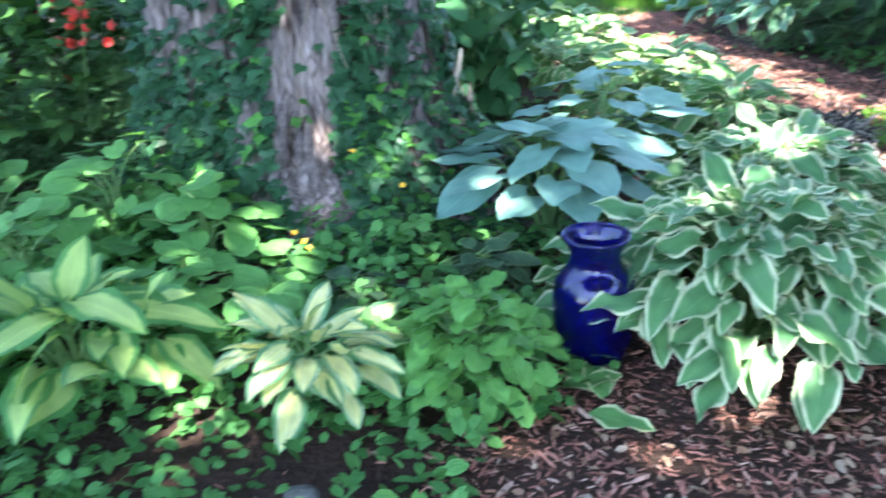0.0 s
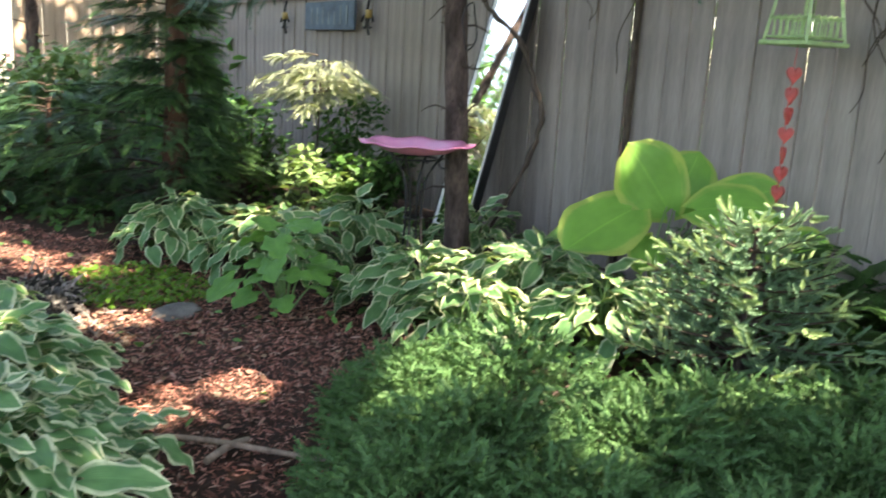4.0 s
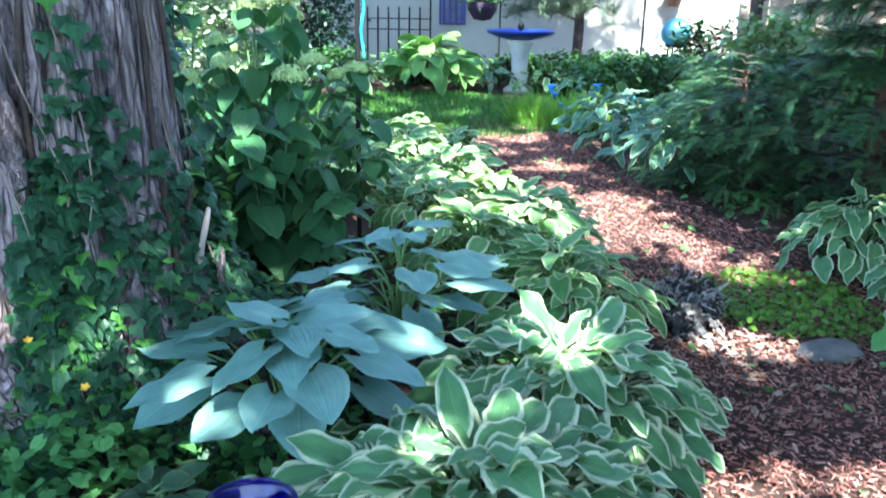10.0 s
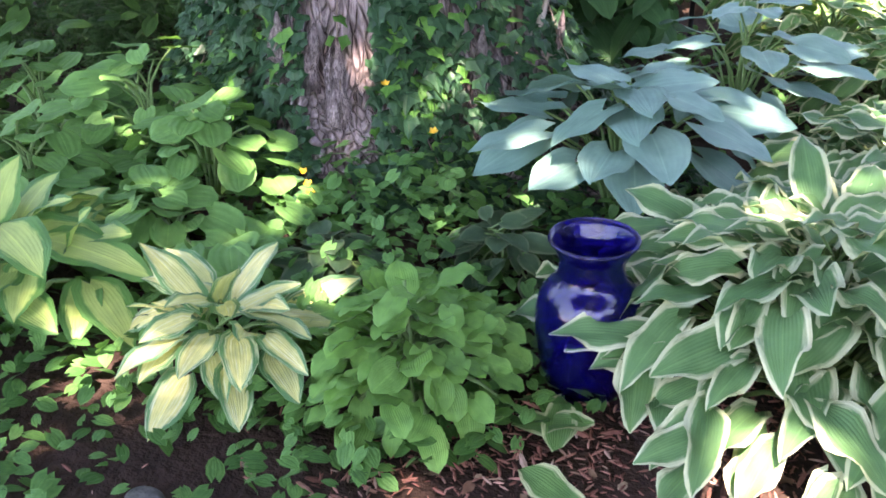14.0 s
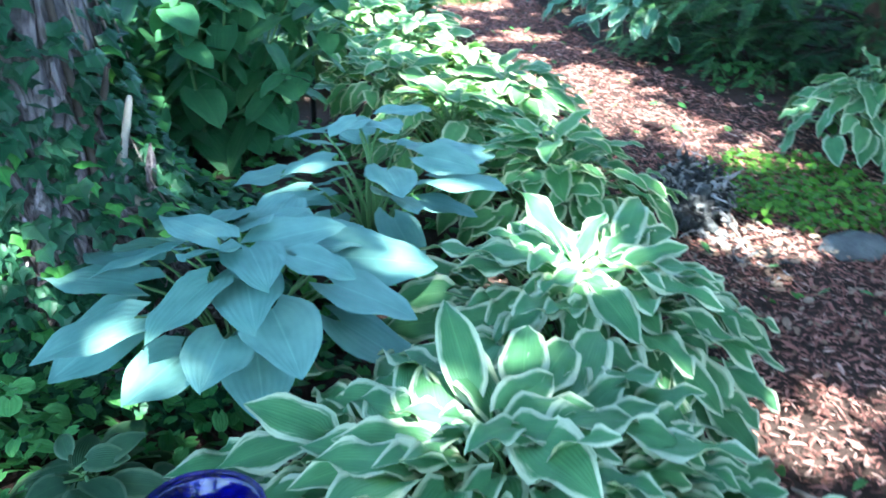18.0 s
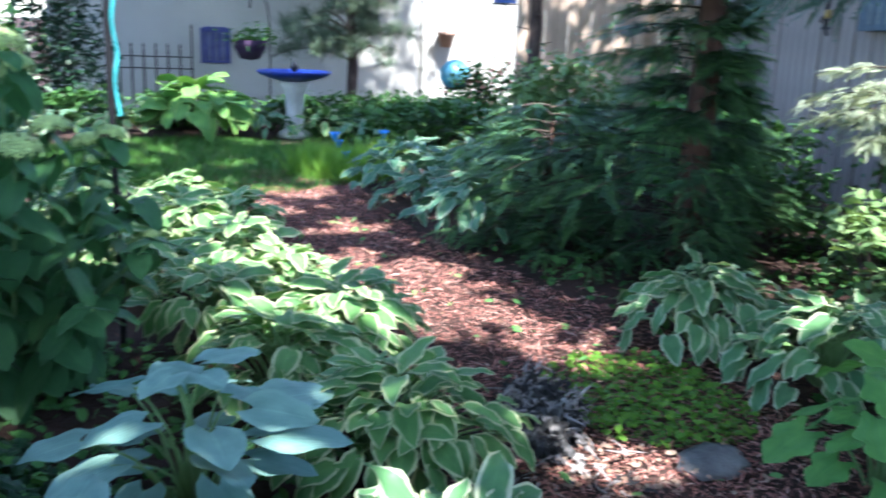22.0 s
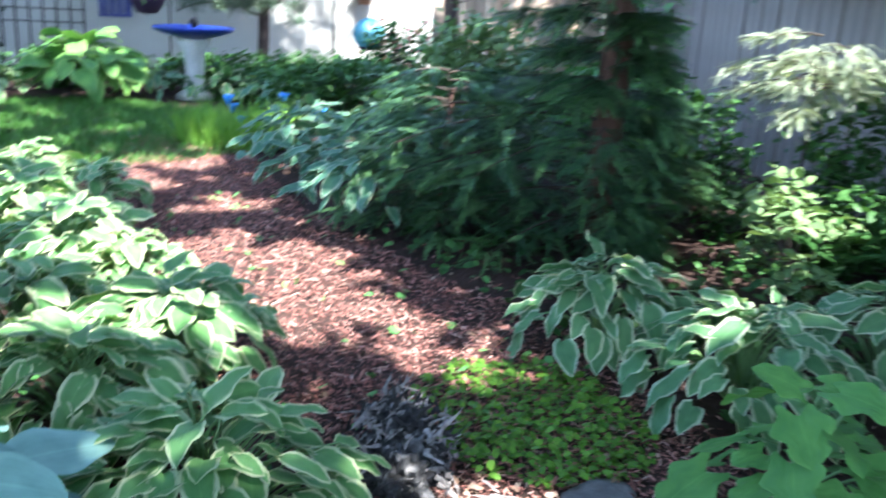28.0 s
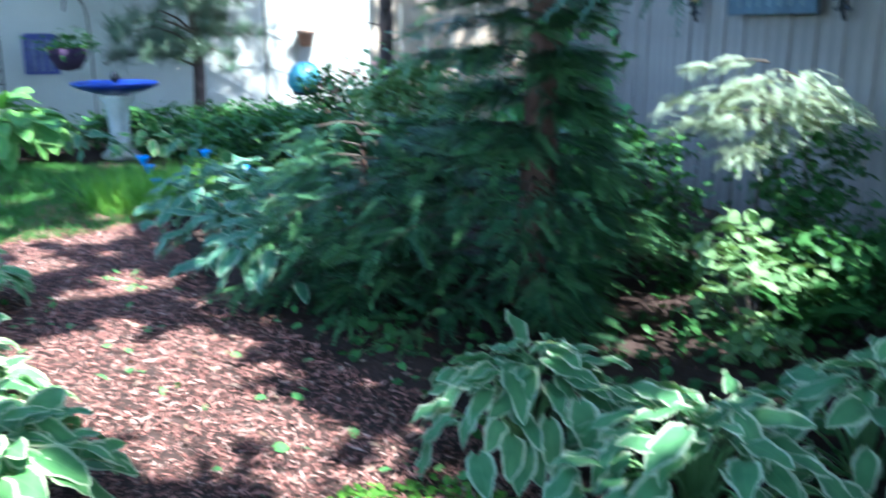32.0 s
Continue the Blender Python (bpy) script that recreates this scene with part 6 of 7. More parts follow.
    part("housing", box_bm(-0.05, -0.05, 0, 0.05, 0.05, 0.035, 0.008), plain_mat("grey_plastic", (0.45, 0.45, 0.45), 0.5), r)
    part("lens", box_bm(-0.035, -0.035, -0.05, 0.035, 0.035, -0.001, 0.01), M_BLACK_METAL, r)
    c = np.linspace(0, 12.5, 60)
    v, f = tube(np.stack([0.05 * np.cos(c), 0.0 + 0.01 * np.sin(3 * c), -0.2 + 0.12 * np.sin(c)], -1), 0.004, 5)
    obj("wire", mesh_np("wire", v, f, M_BLACK_METAL), r)


build_ornaments()


# ---- grey weathered stump, stick, stones ----
def build_small_ground_things():
    rng = np.random.RandomState(77)
    m, nt, b, _ = node_mat("weathered_driftwood")
    nz = noise_tex(nt, 22, 6)
    nt.links.new(ramp(nt, nz, [(0.45, (0.01, 0.01, 0.01)), (0.56, (0.05, 0.05, 0.048)), (0.75, (0.24, 0.23, 0.215))]), b.inputs["Base Color"])
    b.inputs["Roughness"].default_value = 0.9
    bump(nt, b, nz, 1.0, 0.03)
    st = thing("driftwood_stump", "rotten grey stump of pale and black splinters beside the path", "stump", m=pose(1.56, 4.0, 0.0, 0, 0, -12))
    for c, (cx, cy, cz, sx, sy, sz) in enumerate([(0.0, -0.1, 0.02, 0.11, 0.15, 0.13), (0.02, 0.12, 0.02, 0.12, 0.16, 0.1), (-0.07, 0.0, 0.0, 0.1, 0.2, 0.08), (0.07, -0.02, 0.01, 0.08, 0.12, 0.11), (0.0, 0.26, 0.0, 0.1, 0.1, 0.07)]):
        bm = bmesh.new()
        bmesh.ops.create_icosphere(bm, subdivisions=4, radius=1)
        for v in bm.verts:
            p = v.co.copy()
            q = p + Vector((c * 3.1, 0, 0))
            k = 1 + 0.45 * noise.noise(q * 1.7) + 0.4 * noise.noise(q * 4.5) - 0.45 * abs(noise.noise(q * 9))
            v.co = Vector((p.x * sx * k * 0.9, p.y * sy * k * 0.9, max(-0.25, p.z) * sz * k * 0.85))
        part("wood_chunk", bm, m, st, smooth=False, m=pose(cx, cy, cz))
    shards = []
    for k in range(8):
        q = np.linspace(0, 1, 6)
        line = np.stack([0.09 * q, 0.012 * np.sin(4 * q + k), 0.018 * np.sin(2.5 * q + 2 * k)], -1)
        v, f = tube(line, (0.004 + 0.008 * rng.rand(6)) * (1.1 - q), 5)
        v[:, 2] = line[:, 2].repeat(5) + (v[:, 2] - line[:, 2].repeat(5)) * 0.5
        shards.append(mesh_np("splinter", v, f, M_ASHWOOD if k % 3 else M_CHARWOOD, smooth=False))
    for k in range(190):
        a, t = rng.rand() * 6.28, rng.rand() ** 0.5
        x, y = 0.17 * t * math.cos(a) + 0.01, 0.04 + 0.32 * t * math.sin(a)
        z = max(0.015, 0.15 * (1 - 0.9 * t * t) * rng.uniform(0.75, 1.1))
        obj("splinter", shards[k % 8], st, m=pose(x, y, z, rng.uniform(0, 90), rng.normal(-5, 35), rng.uniform(0, 360)) @ Matrix.Diagonal((rng.uniform(0.5, 1.25),) * 3 + (1,)))
    for k in range(45):
        x, y = rng.normal(0.1, 0.09), rng.normal(-0.36, 0.09)
        obj("splinter", shards[k % 8], st, m=pose(x, y, 0.02, 0, rng.normal(0, 12), rng.uniform(0, 360)) @ Matrix.Diagonal((rng.uniform(0.4, 0.9),) * 3 + (1,)))
    bm = bmesh.new()
    bmesh.ops.create_icosphere(bm, subdivisions=3, radius=1)
    for q in bm.verts:
        q.co = Vector((q.co.x * 0.13, q.co.y * 0.1, q.co.z * 0.025)) * (1 + 0.25 * noise.noise(q.co * 2.2))
    o = part("flat_stone", bm, M_STONE_GREY, None, smooth=True, m=pose(2.02, 3.66, 0.008, 0, 0, 25))
    tagged(o, "flat grey stone let into the mulch beside the creeping jenny", "stone")
    v, f = tube(smooth_line([(1.27, 2.46, 0.03), (1.38, 2.3, 0.04), (1.5, 2.12, 0.035), (1.62, 1.93, 0.03)], 14), 0.42 * np.array([0.008, 0.016, 0.02, 0.022, 0.022, 0.023, 0.023, 0.022, 0.022, 0.021, 0.02, 0.018, 0.014, 0.006]), 7)
    s = obj("fallen_branch", mesh_np("fallen_branch", v, f, M_DEADWOOD))
    tagged(s, "split pale fallen branch lying across the mulch path", "branch")
    v, f = tube(smooth_line([(1.32, 2.2, 0.025), (1.42, 2.24, 0.03), (1.5, 2.25, 0.025)], 8), 0.012, 6)
    s = obj("bark_strip", mesh_np("bark_strip", v, f, M_DEADWOOD))
    tagged(s, "short grey strip of bark on the mulch", "bark")
    # cut pale leaves lying by the vase
    for k, (x, y, a) in enumerate([(0.1, 1.86, 20), (0.2, 1.82, 100), (0.15, 1.75, -30)]):
        v, f, uv = leaf_arrays(0.16, 0.07, 0.3, 0.05, 0.01, 0.0, 4, 6, seed=k)
        o = obj("cut_leaf", mesh_np("cut_leaf", v, f, M_HOSTA_CREAM, uv), m=pose(x, y, 0.035, 0, -4, a))
        tagged(o, "pale cut hosta leaf lying on the soil", "leaf", "cut leaves")
    for k, (x, y, r) in enumerate([(-0.48, 1.49, 0.03), (-0.05, 8.2, 0.12)]):
        bm = bmesh.new()
        bmesh.ops.create_icosphere(bm, subdivisions=3, radius=r)
        for q in bm.verts:
            q.co = Vector((q.co.x * 1.3, q.co.y, q.co.z * 0.6)) * (1 + 0.2 * noise.noise(q.co * 14 + Vector((k, 0, 0))))
        o = part("stone", bm, M_STONE_GREY, None, smooth=True, m=pose(x, y, r * 0.3, 0, 0, 40 * k))
        tagged(o, "rounded grey field stone half set in the soil", "stone", "stones")


build_small_ground_things()

# ---- far end of the garden ----
def blades(name, label, cx, cy, rx, ry, n, h, mat, seed, category="grass", lean=0.5, w=1.0):
    rng = np.random.RandomState(seed)
    a, t = rng.rand(n) * 6.28, np.sqrt(rng.rand(n))
    x, y = cx + rx * t * np.cos(a), cy + ry * t * np.sin(a)
    base = np.array([[0, -0.01, 0], [0, 0.01, 0], [0.5, 0.008, 0.06], [0.5, -0.008, 0.06], [1, 0.001, 0.0], [1, -0.001, 0.0]], float)
    f = np.array([[0, 1, 2, 3], [3, 2, 4, 5]])
    uv = np.array([[0, 0], [1, 0], [1, 0.5], [0, 0.5], [1, 1], [0, 1]], float)
    base[:, 1] *= w
    M = frames(np.stack([x, y, ground_z(x, y)], -1), rng.rand(n) * 6.28, rng.normal(1.2 - lean * 0.5, lean * 0.5, n), rng.normal(0, 0.3, n), rng.uniform(0.6, 1.2, n) * h)
    v, ff, u = strewn(base, f, uv, M)
    ob = obj(name, mesh_np(name, v, ff, mat, u))
    tagged(ob, label, category, kind="stuff")


blades("lawn_grass", "short green lawn at the far end of the path", 0.2, 10.0, 2.1, 1.75, 26000, 0.08, M_GRASS, 1, "lawn", 0.9, 5.0)
blades("tall_grass", "clump of light green grassy leaves with blue flowers", 1.72, 9.25, 0.5, 0.42, 1900, 0.34, M_GOLDGRASS, 2, "ornamental grass")


def build_far_end():
    # blue bird bath
    cob = plain_mat("cobalt_glaze", (0.01, 0.026, 0.19), 0.35, vary=0.2, bumps=0.05, spec=0.3)
    conc = plain_mat("pale_concrete", (0.5, 0.5, 0.47), 0.85, vary=0.15, bumps=0.3)
    r = thing("blue_bird_bath", "cobalt blue bird bath bowl on a pale concrete pedestal", "bird bath", m=pose(1.57, 12.1, 0))
    v, f = lathe([(0, 0.66), (0.14, 0.66), (0.3, 0.7), (0.42, 0.745), (0.44, 0.77), (0.43, 0.785), (0.4, 0.765), (0.25, 0.725), (0, 0.72)], 40)
    obj("bowl", mesh_np("bowl", v, f, cob), r, "glazed blue bowl")
    v, f = lathe([(0, 0), (0.2, 0), (0.2, 0.05), (0.12, 0.1), (0.1, 0.3), (0.12, 0.55), (0.17, 0.62), (0.17, 0.66), (0, 0.66)], 28)
    obj("pedestal", mesh_np("pedestal", v, f, conc), r)
    v, f = lathe([(0, 0.77), (0.03, 0.78), (0.05, 0.83), (0.03, 0.87), (0, 0.9)], 14)
    obj("finial", mesh_np("finial", v, f, M_BLACK_METAL), r, "small dark ornament standing in the bowl")
    # iron border fence
    r = thing("iron_border_fence", "low black iron border fence with spear tips before the house", "fence", m=pose(-0.5, 13.6, 0))
    for k in range(7):
        v, f = tube([(k * 0.15, 0, 0), (k * 0.15, 0, 0.95 + (0.25 if k == 6 else 0))], 0.015, 6)
        picket_ob = obj("picket", mesh_np("picket", v, f, M_BLACK_METAL), r)
        v, f = lathe([(0.0, 0), (0.018, 0.03), (0.0, 0.08)], 8)
        obj("spear_tip", mesh_np("spear_tip", v + [k * 0.15, 0, 0.95 + (0.25 if k == 6 else 0)], f, M_BLACK_METAL), picket_ob)
    for z in (0.1, 0.7, 0.85):
        v, f = tube([(-0.02, 0.012, z), (0.92, 0.012, z)], 0.009, 6)
        obj("rail", mesh_np("rail", v, f, M_BLACK_METAL), r)
    # hanging blue basket on a hook
    r = thing("hanging_basket", "dark hanging flower basket with trailing leaves on an iron hook", "flower basket", m=pose(1.12, 13.2, 0))
    line = smooth_line([(0.25, 0, 0), (0.25, 0, 1.0), (0.22, 0, 1.55), (0.05, 0, 1.65), (0.0, 0, 1.5)], 24)
    v, f = tube(line, 0.012, 6)
    obj("hook", mesh_np("hook", v, f, M_BLACK_METAL), r)
    v, f = lathe([(0, 0.85), (0.12, 0.87), (0.2, 1.0), (0.22, 1.1), (0.2, 1.1), (0.17, 1.0), (0, 0.92)], 24)
    obj("basket", mesh_np("basket", v, f, plain_mat("plum_basket", (0.03, 0.018, 0.04), 0.8)), r, "dark plum basket")
    rng = np.random.RandomState(5)
    n = 160
    pos = rng.normal(0, 1, (n, 3)) * [0.14, 0.14, 0.07] + [0, 0, 1.15]
    v, f, uv = strewn(*leaf_arrays(0.07, 0.05, 0.2, 0.2, 0, 0.1, 2, 3), frames(pos, rng.rand(n) * 6.28, rng.normal(0, 0.5, n), rng.rand(n), np.ones(n)))
    obj("foliage", mesh_np("foliage", v, f, M_SHRUB, uv), r)
    # blue lattice frame on the wall
    r = thing("lattice_panel", "small blue wooden lattice frame fixed to the wall", "lattice", m=pose(0.74, 15.576, 0.7))
    slate = plain_mat("slate_blue_paint", (0.05, 0.06, 0.2), 0.7, vary=0.2)
    for nm, bx in [("frame_side", (-0.22, -0.02, 0, -0.18, 0.02, 0.52)), ("frame_side", (0.18, -0.02, 0, 0.22, 0.02, 0.52)), ("frame_rail", (-0.179, -0.02, 0, 0.179, 0.02, 0.04)), ("frame_rail", (-0.179, -0.02, 0.46, 0.179, 0.02, 0.54))] + [("slat", (-0.16 + 0.1 * q, -0.01, 0.041, -0.12 + 0.1 * q, 0.01, 0.459)) for q in range(4)]:
        part(nm, box_bm(*bx, 0.004), slate, r)
    part("backing", box_bm(-0.179, 0.011, 0.041, 0.179, 0.018, 0.459, 0), plain_mat("lattice_grey", (0.16, 0.17, 0.26), 0.8), r)
    # pots and ornaments
    terra = plain_mat("terracotta", (0.3, 0.2, 0.15), 0.8, vary=0.2)
    turq = plain_mat("turquoise_glaze", (0.09, 0.27, 0.33), 0.35, vary=0.2, bumps=0.05)
    r = thing("garden_globe", "round turquoise glazed garden globe on a dark stand", "garden globe", m=pose(3.55, 12.1, 0))
    v, f = lathe([(0.19 * math.sin(q), 0.78 - 0.19 * math.cos(q)) for q in np.linspace(0.0, math.pi, 20)], 32)
    obj("globe", mesh_np("globe", v, f, turq), r)
    v, f = lathe([(0.1, 0.6), (0.13, 0.61), (0.13, 0.64), (0.1, 0.64), (0.1, 0.6)], 24)
    obj("collar", mesh_np("collar", v, f, M_BLACK_METAL), r)
    for k in range(3):
        a = k * 2.1
        v, f = tube([(0.12 * math.cos(a), 0.12 * math.sin(a), 0.62), (0.18 * math.cos(a), 0.18 * math.sin(a), 0)], 0.012, 6)
        obj("leg", mesh_np("leg", v, f, M_BLACK_METAL), r)
    r = thing("terracotta_pot", "small terracotta pot hanging on the house wall", "pot", m=pose(4.35, 15.45, 1.05))
    v, f = lathe([(0, 0), (0.09, 0), (0.13, 0.18), (0.15, 0.19), (0.15, 0.24), (0.13, 0.24), (0.1, 0.05), (0, 0.03)], 20)
    obj("pot", mesh_np("pot", v, f, terra), r)
    v, f = tube([(0, 0.06, 0.2), (0, 0.1, 0.5), (0, 0.11, 1.6)], 0.008, 5)
    obj("hanger", mesh_np("hanger", v, f, M_BLACK_METAL), r)
    # bird house on a slim trunk
    r = thing("bare_pole_tree", "slim ringed conifer trunk near the far fence", "tree", m=pose(4.1, 10.9, 0))
    zz = np.linspace(0, 4.5, 40)
    v, f = tube(np.stack([0.02 * np.sin(zz), 0 * zz, zz], -1), 0.075 - 0.006 * zz + 0.012 * (np.arange(40) % 4 == 0), 10)
    obj("trunk", mesh_np("trunk", v, f, M_BARK_BROWN), r)
    for k in range(10):
        a, z = k * 2.4, 1.2 + k * 0.16
        v, f = tube([(0.06 * math.cos(a), 0.06 * math.sin(a), z), (0.22 * math.cos(a), 0.22 * math.sin(a), z + 0.03)], [0.01, 0.004], 5)
        obj("twig_stub", mesh_np("twig_stub", v, f, M_TWIG), r)
    red = plain_mat("bird_house_red", (0.2, 0.04, 0.03), 0.6)
    grey_roof = plain_mat("weathered_roof_board", (0.16, 0.15, 0.14), 0.8, vary=0.3)
    r = thing("bird_house", "hanging blue bird house with a curved red crest on its roof", "bird house", m=pose(3.62, 10.55, 1.6))
    part("box", box_bm(-0.1, -0.08, 0.02, 0.1, 0.08, 0.14), plain_mat("bird_house_blue", (0.06, 0.12, 0.45), 0.5), r, "blue painted box")
    part("floor_board", box_bm(-0.12, -0.1, 0.0, 0.12, 0.1, 0.018), grey_roof, r)
    for sg in (-1, 1):
        part("roof_slope", box_bm(-0.17, -0.1, -0.01, 0.17, 0.1, 0.01), grey_roof, r, m=pose(0, sg * 0.065, 0.19, sg * -32, 0, 0))
    crest = smooth_line([(-0.2, 0, 0.36), (-0.16, 0, 0.28), (-0.04, 0, 0.255), (0.1, 0, 0.27), (0.22, 0, 0.34)], 18)
    v, f = tube(crest, 0.012 + 0.03 * np.sin(np.linspace(0.3, 2.95, 18)), 10)
    obj("crest", mesh_np("crest", v, f, red), r, "curved red crest")
    c = np.linspace(0, 6.2832, 25)
    v, f = tube(np.stack([-0.165 + 0.05 * np.cos(c), 0 * c, 0.34 + 0.06 * np.sin(c)], -1), 0.018, 8)
    obj("ring", mesh_np("ring", v, f, red), r, "red ring at the crest's end")
    v, f = tube([(0, 0, 0.28), (0.05, 0.1, 0.9), (0.4, 0.35, 1.1)], 0.006, 5)
    obj("wire", mesh_np("wire", v, f, M_BLACK_METAL), r)
    v, f = tube([(0, 0, -0.25), (0, 0, 0.0)], 0.01, 6)
    obj("chime", mesh_np("chime", v, f, M_BLACK_METAL), r)
    # black bird house with a red roof on a thin pole
    r = thing("pole_bird_house", "small black bird house with a red roof on a thin pole", "bird house", m=pose(3.2, 12.5, 0))
    v, f = tube([(0, 0, 0), (0.01, 0, 1.0), (0, 0, 1.97)], 0.014, 7)
    obj("pole", mesh_np("pole", v, f, M_BLACK_METAL), r)
    dark_box = part("box", box_bm(-0.13, -0.12, 1.97, 0.13, 0.12, 2.15), M_BLACK_METAL, r, "black painted box")
    for sg in (-1, 1):
        part("roof_slope", box_bm(-0.17, -0.1, -0.012, 0.17, 0.1, 0.012), red, r, "red roof board", m=pose(0, sg * 0.075, 2.2, sg * -34, 0, 0))
    v, f = tube(np.stack([-0.05 + 0.05 * np.cos(c), 0 * c - 0.125, 2.06 + 0.05 * np.sin(c)], -1), 0.014, 6)
    obj("entrance_ring", mesh_np("entrance_ring", v, f, plain_mat("white_ring", (0.7, 0.7, 0.68), 0.6)), dark_box, "white ring round the entrance")
    # open pine with red feeders
    rng = np.random.RandomState(9)
    r = thing("pine_tree", "thin open pine with tufted grey-green needles by the house", "tree", m=pose(2.65, 14.6, 0))
    zz = np.linspace(0, 4.2, 20)
    v, f = tube(np.stack([0.04 * np.sin(zz * 2), 0 * zz, zz], -1), 0.085 - 0.012 * zz, 8)
    obj("trunk", mesh_np("trunk", v, f, M_BARK_BROWN), r)
    P, limbs = [], []
    for k in range(96):
        z, a, L = rng.uniform(0.8, 4.0), rng.rand() * 6.28, rng.uniform(0.4, 1.9)
        s = np.linspace(0, 1, 5)
        line = np.stack([L * s * math.cos(a), L * s * math.sin(a), z + 0.15 * L * np.sin(3 * s)], -1)
        limbs.append(tube(line, np.linspace(0.02, 0.005, 5), 5))
        for t in (0.45, 0.7, 0.85, 1.0):
            P.append([np.interp(t, s, line[:, c]) + rng.normal(0, 0.04) for c in range(3)])
    v, f = join_np(limbs)
    obj("limb_framework", mesh_np("limb_framework", v, f, M_TWIG), r)
    n = len(P) * 4
    tuft = spray(0.12, 0.11, 14, 0.003, 0, 1.0, tuft=True)
    v, f, uv = strewn(*tuft, frames(np.repeat(np.array(P), 4, 0), rng.rand(n) * 6.28, rng.normal(0.3, 0.5, n), rng.rand(n) * 6, rng.uniform(0.8, 1.3, n)))
    obj("needle_foliage", mesh_np("needle_foliage", v, f, M_PINE, uv, smooth=False), r)
    bright = plain_mat("bright_red_plastic", (0.6, 0.03, 0.04), 0.3)
    for z in (1.8, 2.0):
        q = thing("red_feeder", "bright red hummingbird feeder hanging in the pine", "bird feeder", "red feeders", m=pose(2.78, 14.35, z))
        v, f = lathe([(0, 0), (0.1, 0.005), (0.13, 0.03), (0.1, 0.055), (0.03, 0.065), (0, 0.065)], 20)
        obj("dish", mesh_np("dish", v, f, bright), q)
        v, f = tube([(0, 0, 0.06), (0, 0, 0.3)], 0.005, 5)
        obj("hanger", mesh_np("hanger", v, f, M_BLACK_METAL), q)
    # teal pole wrapped with ribbon
    teal = plain_mat("teal_ribbon", (0.05, 0.32, 0.34), 0.3)
    r = thing("garden_hook_pole", "tall dark garden pole with a teal twisted streamer", "pole", m=pose(0.14, 5.03, 0))
    v, f = tube([(0, 0, 0), (0, 0, 1.2), (0, 0, 2.6)], 0.013, 8)
    obj("pole", mesh_np("pole", v, f, M_BLACK_METAL), r)
    c = np.linspace(0, 1, 60)
    v, f = tube(np.stack([0.024 + 0.007 * np.cos(c * 40), 0.007 * np.sin(c * 40), 0.95 + 1.5 * c], -1), 0.009, 6)
    obj("streamer", mesh_np("streamer", v, f, teal), r, "teal twisted streamer")
    # blue glass flowers in the grass
    sky_blue = plain_mat("blue_glass_petal", (0.05, 0.25, 0.75), 0.2)
    for k, (x, y, z) in enumerate([(1.7, 9.5, 0.22), (1.74, 9.3, 0.14), (2.15, 9.6, 0.3), (2.35, 9.0, 0.25), (1.66, 9.45, 0.3)]):
        r = thing("garden_flower_stake", "blue glass flower ornament on a thin stake", "ornament", "blue flower stakes", m=pose(x, y, 0))
        v, f = tube([(0, 0, 0), (0, 0, z)], 0.004, 5)
        obj("stake", mesh_np("stake", v, f, M_STEM), r)
        v, f = lathe([(0.006, 0), (0.02, 0.015), (0.035, 0.05), (0.05, 0.075), (0.046, 0.076), (0.03, 0.05), (0.004, 0.012)], 12)
        obj("bloom", mesh_np("bloom", v + [0, 0, z], f, sky_blue), r)


build_far_end()


